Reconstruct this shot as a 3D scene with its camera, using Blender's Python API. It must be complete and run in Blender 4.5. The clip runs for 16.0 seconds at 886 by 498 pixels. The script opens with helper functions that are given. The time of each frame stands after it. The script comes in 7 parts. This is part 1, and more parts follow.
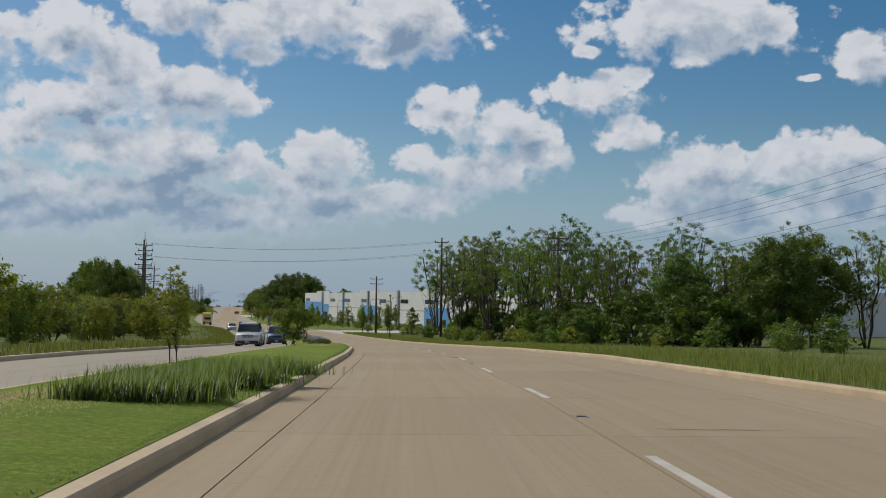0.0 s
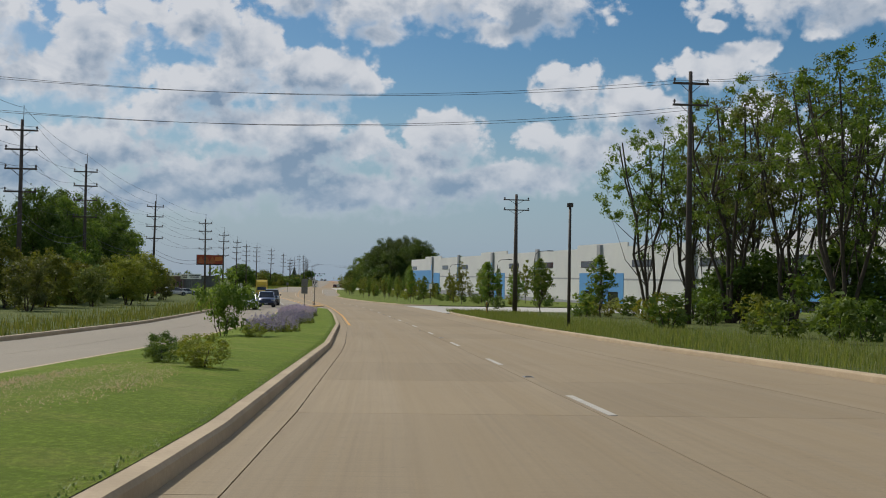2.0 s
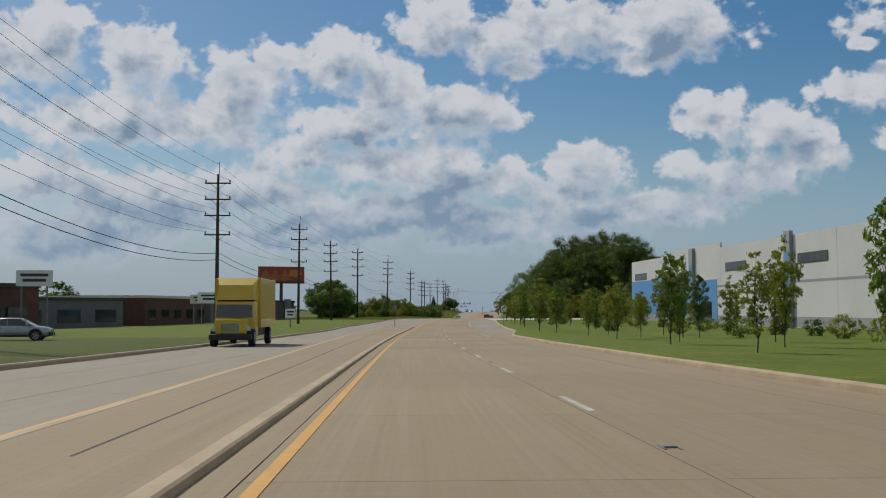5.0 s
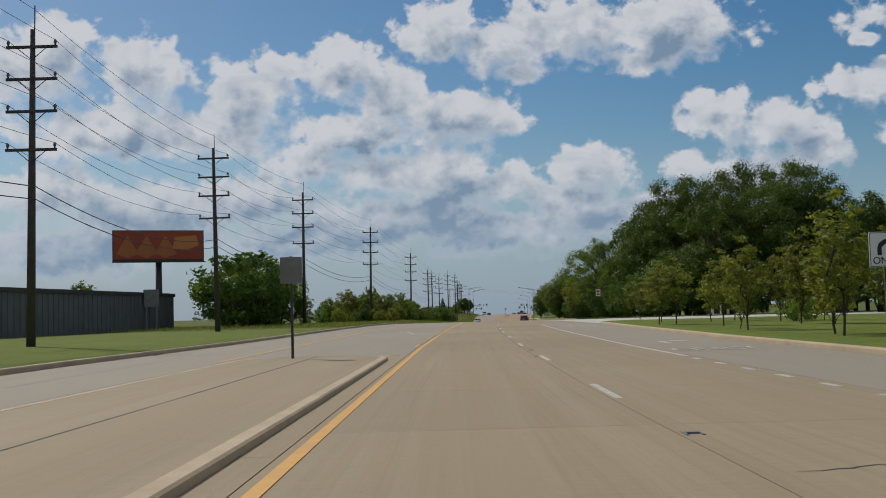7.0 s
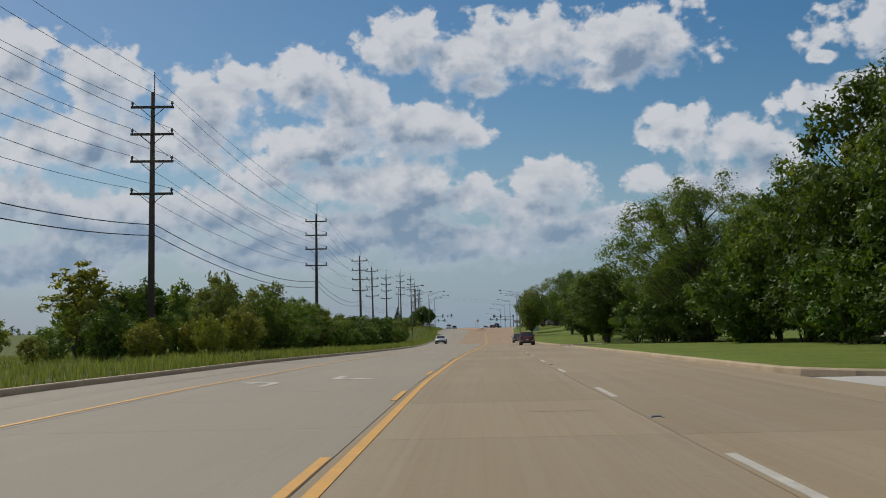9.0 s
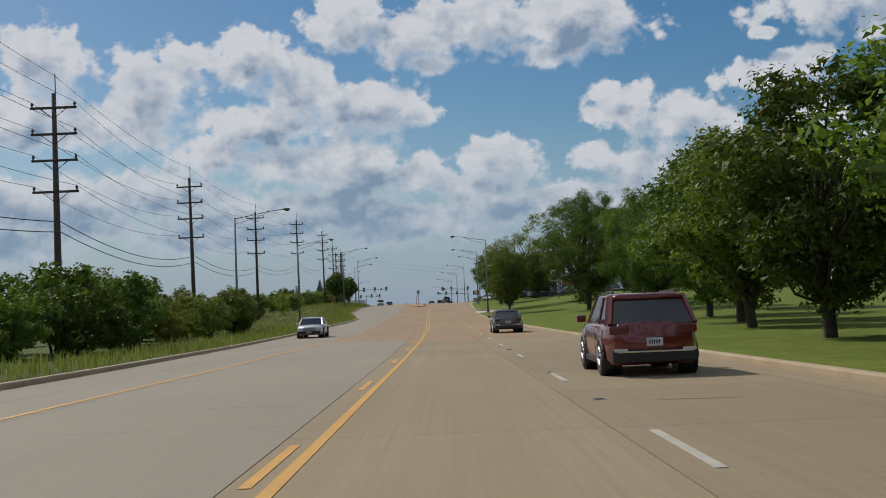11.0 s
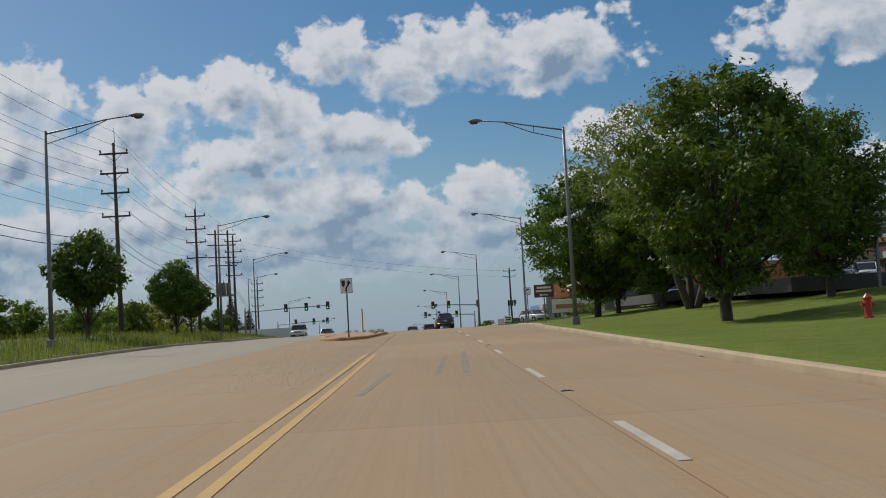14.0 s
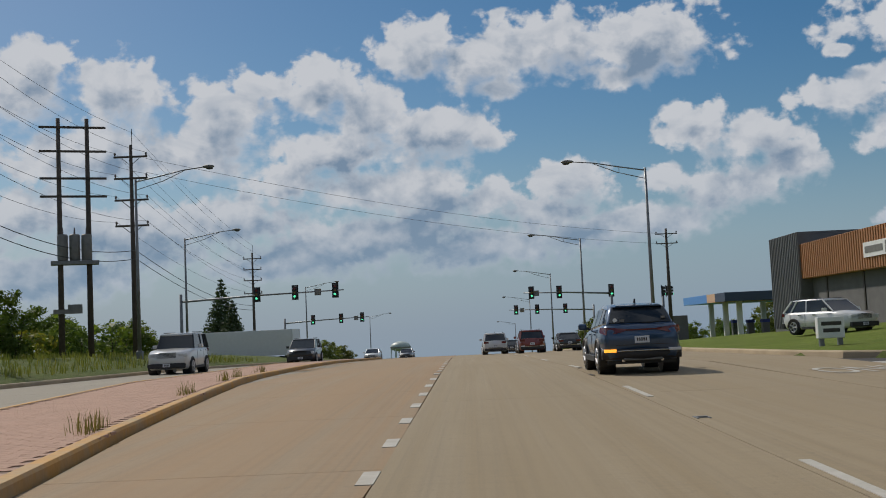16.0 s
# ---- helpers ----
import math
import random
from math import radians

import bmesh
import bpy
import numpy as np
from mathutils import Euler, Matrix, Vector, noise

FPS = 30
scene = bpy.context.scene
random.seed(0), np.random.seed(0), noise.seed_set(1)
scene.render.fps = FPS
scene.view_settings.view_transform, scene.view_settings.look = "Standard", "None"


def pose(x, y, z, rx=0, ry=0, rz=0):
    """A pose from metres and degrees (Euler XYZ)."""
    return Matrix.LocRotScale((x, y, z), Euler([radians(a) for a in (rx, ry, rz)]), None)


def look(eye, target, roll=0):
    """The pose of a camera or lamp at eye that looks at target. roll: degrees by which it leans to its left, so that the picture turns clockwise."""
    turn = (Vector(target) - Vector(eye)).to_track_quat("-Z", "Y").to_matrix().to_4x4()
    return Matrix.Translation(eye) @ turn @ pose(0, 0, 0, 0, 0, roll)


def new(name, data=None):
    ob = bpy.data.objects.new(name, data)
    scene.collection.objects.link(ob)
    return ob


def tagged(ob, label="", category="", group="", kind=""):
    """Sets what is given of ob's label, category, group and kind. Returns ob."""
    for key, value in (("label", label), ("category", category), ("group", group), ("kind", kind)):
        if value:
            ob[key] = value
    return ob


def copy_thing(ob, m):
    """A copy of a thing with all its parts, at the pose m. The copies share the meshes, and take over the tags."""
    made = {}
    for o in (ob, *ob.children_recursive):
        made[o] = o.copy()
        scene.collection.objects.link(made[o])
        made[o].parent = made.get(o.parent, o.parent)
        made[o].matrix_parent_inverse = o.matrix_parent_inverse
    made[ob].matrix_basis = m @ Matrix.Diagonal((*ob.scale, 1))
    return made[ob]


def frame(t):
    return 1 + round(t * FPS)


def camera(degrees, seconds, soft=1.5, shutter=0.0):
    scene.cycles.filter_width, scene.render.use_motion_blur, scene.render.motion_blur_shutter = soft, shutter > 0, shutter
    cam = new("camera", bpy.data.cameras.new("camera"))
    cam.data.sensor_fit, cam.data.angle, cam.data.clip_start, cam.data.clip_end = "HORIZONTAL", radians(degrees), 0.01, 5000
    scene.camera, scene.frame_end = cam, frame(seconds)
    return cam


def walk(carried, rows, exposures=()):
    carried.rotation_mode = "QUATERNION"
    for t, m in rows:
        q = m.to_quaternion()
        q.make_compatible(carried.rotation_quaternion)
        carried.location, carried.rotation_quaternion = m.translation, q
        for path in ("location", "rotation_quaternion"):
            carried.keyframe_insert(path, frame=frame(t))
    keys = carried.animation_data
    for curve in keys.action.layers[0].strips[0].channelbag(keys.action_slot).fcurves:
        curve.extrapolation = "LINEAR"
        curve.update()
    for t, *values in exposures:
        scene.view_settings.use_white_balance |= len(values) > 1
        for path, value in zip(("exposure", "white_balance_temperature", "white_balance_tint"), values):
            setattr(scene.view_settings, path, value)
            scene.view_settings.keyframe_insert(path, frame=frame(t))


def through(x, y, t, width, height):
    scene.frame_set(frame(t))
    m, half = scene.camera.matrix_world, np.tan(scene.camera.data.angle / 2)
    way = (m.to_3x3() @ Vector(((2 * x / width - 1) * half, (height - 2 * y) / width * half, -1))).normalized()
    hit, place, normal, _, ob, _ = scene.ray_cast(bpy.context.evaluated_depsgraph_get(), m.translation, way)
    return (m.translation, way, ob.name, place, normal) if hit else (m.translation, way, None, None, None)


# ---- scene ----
# The film runs about three times as fast as the drive, so the whole place is built at K of its true size,
# which keeps the camera's pace within bounds; all lengths below are true metres, times K.
K = 0.6
cam = camera(43.96, 16.0, soft=1.0)
DRIVE = [  # seconds, place, yaw to the left, pitch up, roll
    (0, -0.119, 3.538, -0.021, -0.00, 2.62, 0.65),
    (0.5, -0.511, 17.017, -0.287, 1.29, 2.00, 0.48),
    (1, -1.426, 34.003, -0.787, 2.76, 1.67, 0.75),
    (1.5, -2.839, 50.283, -1.385, 4.33, 1.32, 0.44),
    (2, -5.069, 68.778, -2.076, 6.28, 1.42, 0.97),
    (2.5, -7.801, 86.246, -2.663, 8.18, 1.70, 0.05),
    (3, -11.037, 103.265, -3.031, 10.17, 2.27, 0.97),
    (3.5, -14.865, 120.239, -3.269, 11.66, 2.71, 0.81),
    (4, -19.025, 137.440, -3.500, 12.85, 3.10, 0.98),
    (6.5, -41.954, 223.050, -4.596, 14.40, 3.13, -1.60),
    (7, -46.275, 240.461, -4.713, 14.09, 3.44, -1.55),
    (7.5, -50.205, 256.602, -4.720, 13.82, 3.85, -1.57),
    (8, -54.261, 274.262, -4.663, 13.36, 4.09, -1.37),
    (8.5, -58.043, 291.887, -4.595, 12.61, 4.01, -1.56),
    (9, -61.222, 307.736, -4.514, 12.10, 4.03, -1.34),
    (9.5, -64.211, 324.104, -4.568, 11.37, 3.64, -1.30),
    (10, -67.146, 341.700, -4.717, 10.27, 3.12, -1.42),
    (12.5, -81.210, 426.754, -5.594, 9.07, 2.76, -2.71),
    (13, -84.136, 443.260, -5.653, 9.18, 3.51, -2.65),
    (13.5, -86.848, 458.701, -5.529, 8.81, 3.70, -3.08),
    (14, -89.484, 473.987, -5.313, 8.68, 4.33, -3.26),
    (14.5, -92.000, 488.827, -5.013, 8.64, 4.83, -3.15),
    (15, -94.469, 503.142, -4.746, 8.67, 4.71, -2.73),
    (15.5, -96.688, 515.012, -4.545, 10.15, 4.86, -3.11),
    (16, -99.271, 527.251, -4.367, 13.07, 4.27, -2.63),
]


def drive_pose(x, y, z, yaw, pitch, roll):
    a, b = radians(yaw), radians(pitch)
    way = Vector((-math.sin(a) * math.cos(b), math.cos(a) * math.cos(b), math.sin(b)))
    return look((x, y, z), Vector((x, y, z)) + way, roll)


walk(cam, [(t, drive_pose(*row)) for t, *row in DRIVE],
     [(0, 0.0), (2, 0.0), (3.5, -0.1), (7, -0.12), (8.5, -0.16), (9.5, -0.08), (10, -0.08), (12.5, -0.04), (14, -0.04), (15, -0.08), (16, -0.18)])

# ---- sky, sun and light ----
SUN_AZ, SUN_EL = 48.0, 42.0
CLOUD_LIT, CLOUD_DARK, CLOUD_HAZE, CLEAR_HAZE, SKY_VALUE = (6.2, 6.4, 6.8), (2.0, 2.85, 4.0), (2.5, 3.6, 4.8), (2.4, 3.55, 4.95), 0.63
world = bpy.data.worlds.new("sky")
scene.world = world
world.use_nodes = True


def sky_nodes():
    nt = world.node_tree
    nt.nodes.clear()
    add = nt.nodes.new

    def link(a, b):
        nt.links.new(a, b)

    def mth(op, a, b=None, c=None, clamp=False):
        n = add("ShaderNodeMath")
        n.operation, n.use_clamp = op, clamp
        for k, v in enumerate((a, b, c)):
            if v is None:
                continue
            if isinstance(v, (int, float)):
                n.inputs[k].default_value = v
            else:
                link(v, n.inputs[k])
        return n.outputs[0]

    def ramp(v, lo, hi, to0=0.0, to1=1.0):
        n = add("ShaderNodeMapRange")
        n.interpolation_type = "SMOOTHSTEP"
        link(v, n.inputs[0])
        for k, w in ((1, lo), (2, hi), (3, to0), (4, to1)):
            n.inputs[k].default_value = w
        return n.outputs[0]

    def mixc(f, a, b):
        n = add("ShaderNodeMix")
        n.data_type = "RGBA"
        if isinstance(f, (int, float)):
            n.inputs[0].default_value = f
        else:
            link(f, n.inputs[0])
        for k, v in ((6, a), (7, b)):
            if isinstance(v, tuple):
                n.inputs[k].default_value = (*v, 1)
            else:
                link(v, n.inputs[k])
        return n.outputs[2]

    sky = add("ShaderNodeTexSky")
    sky.sky_type, sky.sun_disc = "NISHITA", False
    sky.sun_elevation, sky.sun_rotation = radians(SUN_EL), radians(360 - SUN_AZ)
    sky.air_density, sky.dust_density, sky.ozone_density = 1.0, 0.6, 2.0
    tc = add("ShaderNodeTexCoord")
    sep = add("ShaderNodeSeparateXYZ")
    link(tc.outputs["Generated"], sep.inputs[0])
    az = mth("MULTIPLY", mth("ARCTAN2", mth("MULTIPLY", sep.outputs[0], -1.0), sep.outputs[1]), 57.2958)
    el = mth("MULTIPLY", mth("ARCSINE", sep.outputs[2]), 57.2958)
    pos = add("ShaderNodeCombineXYZ")
    link(az, pos.inputs[0])
    link(el, pos.inputs[1])

    # The cumulus field: azimuth to the left, elevation, half width, half height, in degrees.
    bank_west = [(34.2, 12.7, 3.5, 2.2), (29.5, 12.9, 2.7, 1.8), (31.2, 9.5, 4.1, 1.5), (24.3, 11.2, 2.8, 1.9), (26.2, 9.3, 4.4, 1.5), (19.2, 12.6, 1.8, 1.6),
                 (17, 11.5, 2.4, 2.1), (18.4, 9.6, 3.5, 1.6), (13.1, 10.3, 3.2, 1.5), (10.6, 9.8, 1.5, 0.7), (21.3, 8.1, 2.5, 1.2), (23.6, 6.2, 3.8, 1.5),
                 (29.4, 5.7, 4.4, 1.5), (41, 12, 5, 4)]
    bank_middle = [(33.2, 6.7, 2.7, 1.2), (16.9, 7.6, 2.7, 1.2), (13.6, 7.2, 3.5, 1.4), (10.4, 7, 1.8, 1), (6.5, 7.4, 2.5, 1.2), (7.7, 6, 2.4, 1),
                   (15.4, 5, 4.4, 1.3), (20.1, 4.3, 4.4, 1.2), (32.8, 3.7, 3.8, 1.2), (10.9, 4.3, 4.4, 1), (22, 12.9, 1.8, 0.6)]
    high_heads = [(13.9, 14.6, 2.5, 1.6), (10.8, 13.8, 3.2, 1.5), (6.6, 14.6, 5, 1.5), (2.8, 14.2, 4.7, 1.8), (9.9, 12.5, 1.5, 0.6), (3.1, 12.7, 1.8, 0.6)]
    bank_east = [(-0.4, 9.7, 2.2, 1.2), (-3, 9.2, 2.5, 1.2), (-5, 7.6, 1.6, 1.2), (1.4, 7.3, 1.3, 0.8), (-1.8, 6.6, 2.7, 1.2), (2.2, 5.2, 2.5, 0.9),
                 (5.9, 4.8, 1.8, 0.7), (-7.8, 10.5, 2.6, 1.1), (-9.5, 11.5, 1.3, 0.6), (-9.5, 8.7, 1.6, 0.9), (-13.5, 6.7, 2.8, 1.5), (-18.7, 7, 3.4, 1.5),
                 (-21.1, 12, 1.5, 1.2), (-13.2, 13.9, 5.6, 1.7), (-7.5, 12.8, 0.7, 0.3), (-18.4, 11.1, 0.6, 0.2), (-19.7, 4.9, 3.2, 1), (-14.6, 4.6, 4.1, 0.9),
                 (-27, 9, 4, 3)]

    def shifted(da, de):
        n = add("ShaderNodeVectorMath")
        n.operation = "ADD"
        link(pos.outputs[0], n.inputs[0])
        n.inputs[1].default_value = (da, de, 0)
        return n.outputs[0]

    def noise(where, scale, detail, rough, off, stretch=1.0, distort=0.0):
        m = add("ShaderNodeMapping")
        link(where, m.inputs[0])
        m.inputs["Location"].default_value = off
        m.inputs["Scale"].default_value = (1, stretch, 1)
        n = add("ShaderNodeTexNoise")
        n.inputs["Scale"].default_value, n.inputs["Detail"].default_value = scale, detail
        n.inputs["Roughness"].default_value, n.inputs["Distortion"].default_value = rough, distort
        link(m.outputs[0], n.inputs["Vector"])
        return n.outputs["Fac"]

    def lobes(where, scale):
        n = add("ShaderNodeTexVoronoi")
        n.feature = "SMOOTH_F1"
        n.inputs["Scale"].default_value, n.inputs["Smoothness"].default_value = scale, 0.35
        n.inputs["Detail"].default_value, n.inputs["Roughness"].default_value = 1.5, 0.5
        link(where, n.inputs["Vector"])
        return n.outputs["Distance"]

    # Away from the field above, scattered clouds go on all round the sky.
    rest = ramp(noise(pos.outputs[0], 0.06, 3.0, 0.5, (3, 8, 0), 1.6), 0.42, 0.62, 1.25, 0.35)
    inside = mth("MULTIPLY", ramp(mth("ABSOLUTE", mth("SUBTRACT", az, 8.0)), 32.0, 40.0, 1.0, 0.0), ramp(el, 17.0, 22.0, 1.0, 0.0))

    bank = ramp(el, 2.5, 8.0, 0.42, 0.0)

    def density(where, detail):
        near = None
        for a, e, w, h in bank_west + bank_middle + high_heads + bank_east:
            v = add("ShaderNodeVectorMath")
            v.operation = "MULTIPLY_ADD"
            link(where, v.inputs[0])
            v.inputs[1].default_value, v.inputs[2].default_value = (1 / w, 1 / h, 0), (-a / w, -e / h, 0)
            ln = add("ShaderNodeVectorMath")
            ln.operation = "LENGTH"
            link(v.outputs[0], ln.inputs[0])
            near = ln.outputs["Value"] if near is None else mth("SMOOTH_MIN", near, ln.outputs["Value"], 0.3)
        field = add("ShaderNodeMix")
        link(inside, field.inputs[0])
        link(rest, field.inputs[2])
        link(near, field.inputs[3])
        lumps = mth("MULTIPLY", mth("SUBTRACT", noise(where, 0.22, 2.0, 0.5, (2, 6, 0), 1.4), 0.5), 1.1)
        # far from a cloud's body the ragged edge dies out
        close = ramp(field.outputs[0], 1.15, 1.9, 1.0, 0.2)
        bumps = mth("MULTIPLY", mth("MULTIPLY", mth("SUBTRACT", noise(where, 0.6, detail, 0.6, (1, 5, 0), 1.3, 0.2), 0.5), 1.7), close)
        heads = mth("ADD", mth("MULTIPLY", mth("SUBTRACT", 0.4, lobes(where, 0.7)), 0.55), mth("MULTIPLY", mth("SUBTRACT", 0.4, lobes(where, 1.8)), 0.25))
        return mth("ADD", mth("SUBTRACT", 1.5, field.outputs[0]), mth("ADD", mth("ADD", lumps, bumps), mth("ADD", heads, bank)))

    dens = density(pos.outputs[0], 9.0)
    above = density(shifted(0.7, 1.25), 5.0)
    # Sunlit heads and rims, blue-grey where more cloud lies between them and the sun.
    shade = ramp(above, -0.15, 1.0)
    cover = mth("MULTIPLY", ramp(mth("DIVIDE", dens, mth("MULTIPLY_ADD", shade, 0.5, 0.3)), -0.12, 1.0), 0.98)
    # Billows in relief: each lump is brighter towards the sun and duller away from it.
    relief = mth("SUBTRACT", noise(pos.outputs[0], 0.3, 8.0, 0.55, (4, 9, 0), 1.3, 0.5), noise(shifted(0.45, 0.55), 0.3, 8.0, 0.55, (4, 9, 0), 1.3, 0.5))
    fold = mth("SUBTRACT", lobes(shifted(0.3, 0.36), 0.75), lobes(pos.outputs[0], 0.75))
    thick = mth("MULTIPLY", shade, ramp(dens, 0.0, 1.05))
    broad = ramp(noise(pos.outputs[0], 0.17, 3.0, 0.5, (8, 3, 0), 1.6, 0.3), 0.3, 0.7, 0.66, 1.0)
    base_grey = mth("MULTIPLY", ramp(el, 3.0, 10.0, 0.1, 0.0), ramp(dens, 0.3, 1.0))
    grey = mth("ADD", mth("ADD", mth("MULTIPLY", thick, broad), base_grey), mth("ADD", mth("MULTIPLY", relief, -1.5), mth("MULTIPLY", fold, -0.12)), clamp=True)
    cloud = mixc(grey, CLOUD_LIT, CLOUD_DARK)
    low = ramp(el, 0.5, 9.0, 1.0, 0.0)
    cloud = mixc(mth("MULTIPLY", low, 0.6), cloud, CLOUD_HAZE)
    blue = add("ShaderNodeHueSaturation")
    blue.inputs["Saturation"].default_value, blue.inputs["Value"].default_value = 1.42, SKY_VALUE
    blue.inputs["Hue"].default_value = 0.497
    link(sky.outputs[0], blue.inputs["Color"])
    clear = mixc(ramp(el, 0.0, 10.0, 0.8, 0.0), blue.outputs[0], CLEAR_HAZE)
    bg = nt.nodes.new("ShaderNodeBackground")
    link(mixc(cover, clear, cloud), bg.inputs[0])
    bg.inputs[1].default_value = 0.1
    out = add("ShaderNodeOutputWorld")
    link(bg.outputs[0], out.inputs[0])


sky_nodes()
sun = new("sun", bpy.data.lights.new("sun", "SUN"))
sun.data.energy, sun.data.angle, sun.data.color = 3.2, radians(0.5), (1.0, 0.93, 0.82)
sun_way = Vector((-math.sin(radians(SUN_AZ)) * math.cos(radians(SUN_EL)), math.cos(radians(SUN_AZ)) * math.cos(radians(SUN_EL)), math.sin(radians(SUN_EL))))
sun.matrix_basis = look(sun_way * 50, (0, 0, 0))
scene.view_settings.exposure = 0.0

# The road's reference line: way along it, plan and height, in true metres.
REF_S = [-150, -50, 0, 25, 50, 75, 100, 125, 150, 175, 200, 225, 250, 275, 300, 325, 350, 375, 400, 425, 450, 475, 500, 525, 550, 575, 600, 625, 650, 675, 700, 725, 750, 775, 800, 825, 850, 875, 925.6, 955.6, 995.6, 1055.6, 1155.6, 1395.6, 2095.6]
REF_X = [5.05, 1.68, 0, -0.84, -2.09, -4.02, -6.7, -10.06, -14.13, -18.91, -24.32, -30.14, -36.25, -42.64, -49.23, -55.87, -62.41, -68.74, -74.85, -80.79, -86.54, -92.01, -97.21, -102.09, -106.58, -110.8, -114.87, -118.9, -122.92, -126.96, -131.07, -135.3, -139.63, -143.96, -148.22, -152.43, -156.68, -161.28, -171.84, -178.23, -186.75, -199.54, -220.84, -271.97, -421.09]
REF_Y = [-149.91, -49.97, 0, 24.99, 49.95, 74.88, 99.73, 124.51, 149.17, 173.71, 198.12, 222.43, 246.67, 270.84, 294.96, 319.06, 343.19, 367.37, 391.62, 415.9, 440.23, 464.62, 489.08, 513.6, 538.19, 562.83, 587.5, 612.17, 636.84, 661.52, 686.17, 710.81, 735.44, 760.06, 784.69, 809.34, 833.97, 858.54, 908.06, 937.37, 976.46, 1035.08, 1132.78, 1367.27, 2051.21]
REF_Z = [0.3, -0.4, -1.2, -1.7, -2.36, -3.21, -4.13, -5.02, -5.76, -6.28, -6.65, -6.95, -7.26, -7.61, -7.96, -8.29, -8.58, -8.82, -8.99, -9.07, -9.03, -8.95, -8.84, -8.76, -8.84, -9.05, -9.34, -9.65, -9.95, -10.24, -10.47, -10.63, -10.68, -10.53, -10.18, -9.72, -9.22, -8.78, -8.44, -8.77, -9.53, -11.19, -14.86, -25.3, -52.19]

def ref(s):
    return np.array((np.interp(s, REF_S, REF_X), np.interp(s, REF_S, REF_Y), np.interp(s, REF_S, REF_Z)))


def heading(s):
    a, b = ref(s - 8), ref(s + 8)
    return math.atan2(-(b - a)[0], (b - a)[1])


def step01(v, lo, hi):
    u = min(1.0, max(0.0, (v - lo) / (hi - lo)))
    return u * u * (3 - 2 * u)


def kerb_right(s):
    return float(np.interp(s, [0, 60, 90, 140, 190, 215, 262, 290, 380, 405, 500, 545, 570, 612, 742, 787, 817, 847, 870, 881, 905, 1100],
                           [8.0, 8.1, 8.3, 8.8, 8.2, 8.5, 9.0, 7.6, 7.6, 9.6, 10.4, 7.4, 7.0, 7.0, 6.4, 5.5, 5.95, 6.3, 6.95, 7.9, 8.8, 9.2]))


def kerb_left(s):
    return float(np.interp(s, [0, 200, 262, 280, 300, 412, 440, 462, 520, 575, 610, 640, 745, 765, 787, 797, 812, 830, 860, 1100],
                           [-12.4, -12.4, -11.2, -11.6, -11.2, -10.7, -11.3, -10.7, -10.6, -10.4, -9.6, -9.8, -12.6, -12.0, -11.1, -11.2, -13.0, -14.8, -15.6, -16.0]))


def rise(s, d):
    """Height of the open ground over the road's reference line."""
    right = 1.45 * step01(s, 690, 800) * (1 - 0.5 * step01(s, 900, 1000)) * step01(d, 9, 30)
    left = 0.9 * step01(s, 780, 860) * step01(-d, 15, 24)
    return 0.13 + right + left + 0.6 * step01(abs(d), 60, 300)


def P(s, d, h=0.0):
    """A place on the road's frame: s along, d to the right, h over the road, as a scaled vector."""
    r, a = ref(s), heading(s)
    d += float(np.interp(s, [0, 36, 64, 122, 151, 240, 387, 475, 589, 735, 786, 813, 862, 883, 904, 930],
                         [0, 0.2, 0.4, 0.55, 0.33, 0.38, -0.1, 0.03, -0.05, 0, -0.25, -0.42, -0.25, 0.12, 0.8, 0.9]))
    return Vector((r[0] + math.cos(a) * d, r[1] + math.sin(a) * d, r[2] + h)) * K


def at(s, d, h=None, turn=0.0):
    """The pose of a thing that stands at s, d, turned from the road's direction."""
    return Matrix.Translation(P(s, d, rise(s, d) if h is None else h)) @ pose(0, 0, 0, 0, 0, math.degrees(heading(s)) + turn)


# ---- materials ----
def material(name, build):
    m = bpy.data.materials.new(name)
    m.use_nodes = True
    nt = m.node_tree
    bsdf = nt.nodes["Principled BSDF"]
    build(nt, bsdf)
    return m


def nd(nt, kind, **inputs):
    n = nt.nodes.new(kind)
    for k, v in inputs.items():
        n.inputs[k.replace("_", " ")].default_value = v
    return n


def coords(nt, how="Object", scale=(1, 1, 1)):
    tc = nt.nodes.new("ShaderNodeTexCoord")
    mp = nt.nodes.new("ShaderNodeMapping")
    mp.inputs["Scale"].default_value = scale
    nt.links.new(tc.outputs[how], mp.inputs[0])
    return mp.outputs[0]


def grain(nt, scale, detail=5.0, rough=0.55, how="Object", stretch=(1, 1, 1)):
    n = nd(nt, "ShaderNodeTexNoise", Scale=scale, Detail=detail, Roughness=rough)
    nt.links.new(coords(nt, how, stretch), n.inputs["Vector"])
    return n.outputs["Fac"]


def span(nt, v, lo, hi, a=0.0, b=1.0):
    n = nt.nodes.new("ShaderNodeMapRange")
    nt.links.new(v, n.inputs[0])
    for k, w in ((1, lo), (2, hi), (3, a), (4, b)):
        n.inputs[k].default_value = w
    return n.outputs[0]


def mix(nt, f, a, b, mode="MIX"):
    n = nt.nodes.new("ShaderNodeMix")
    n.data_type, n.blend_type = "RGBA", mode
    if isinstance(f, (int, float)):
        n.inputs[0].default_value = f
    else:
        nt.links.new(f, n.inputs[0])
    for k, v in ((6, a), (7, b)):
        if isinstance(v, tuple):
            n.inputs[k].default_value = (*v, 1)
        else:
            nt.links.new(v, n.inputs[k])
    return n.outputs[2]


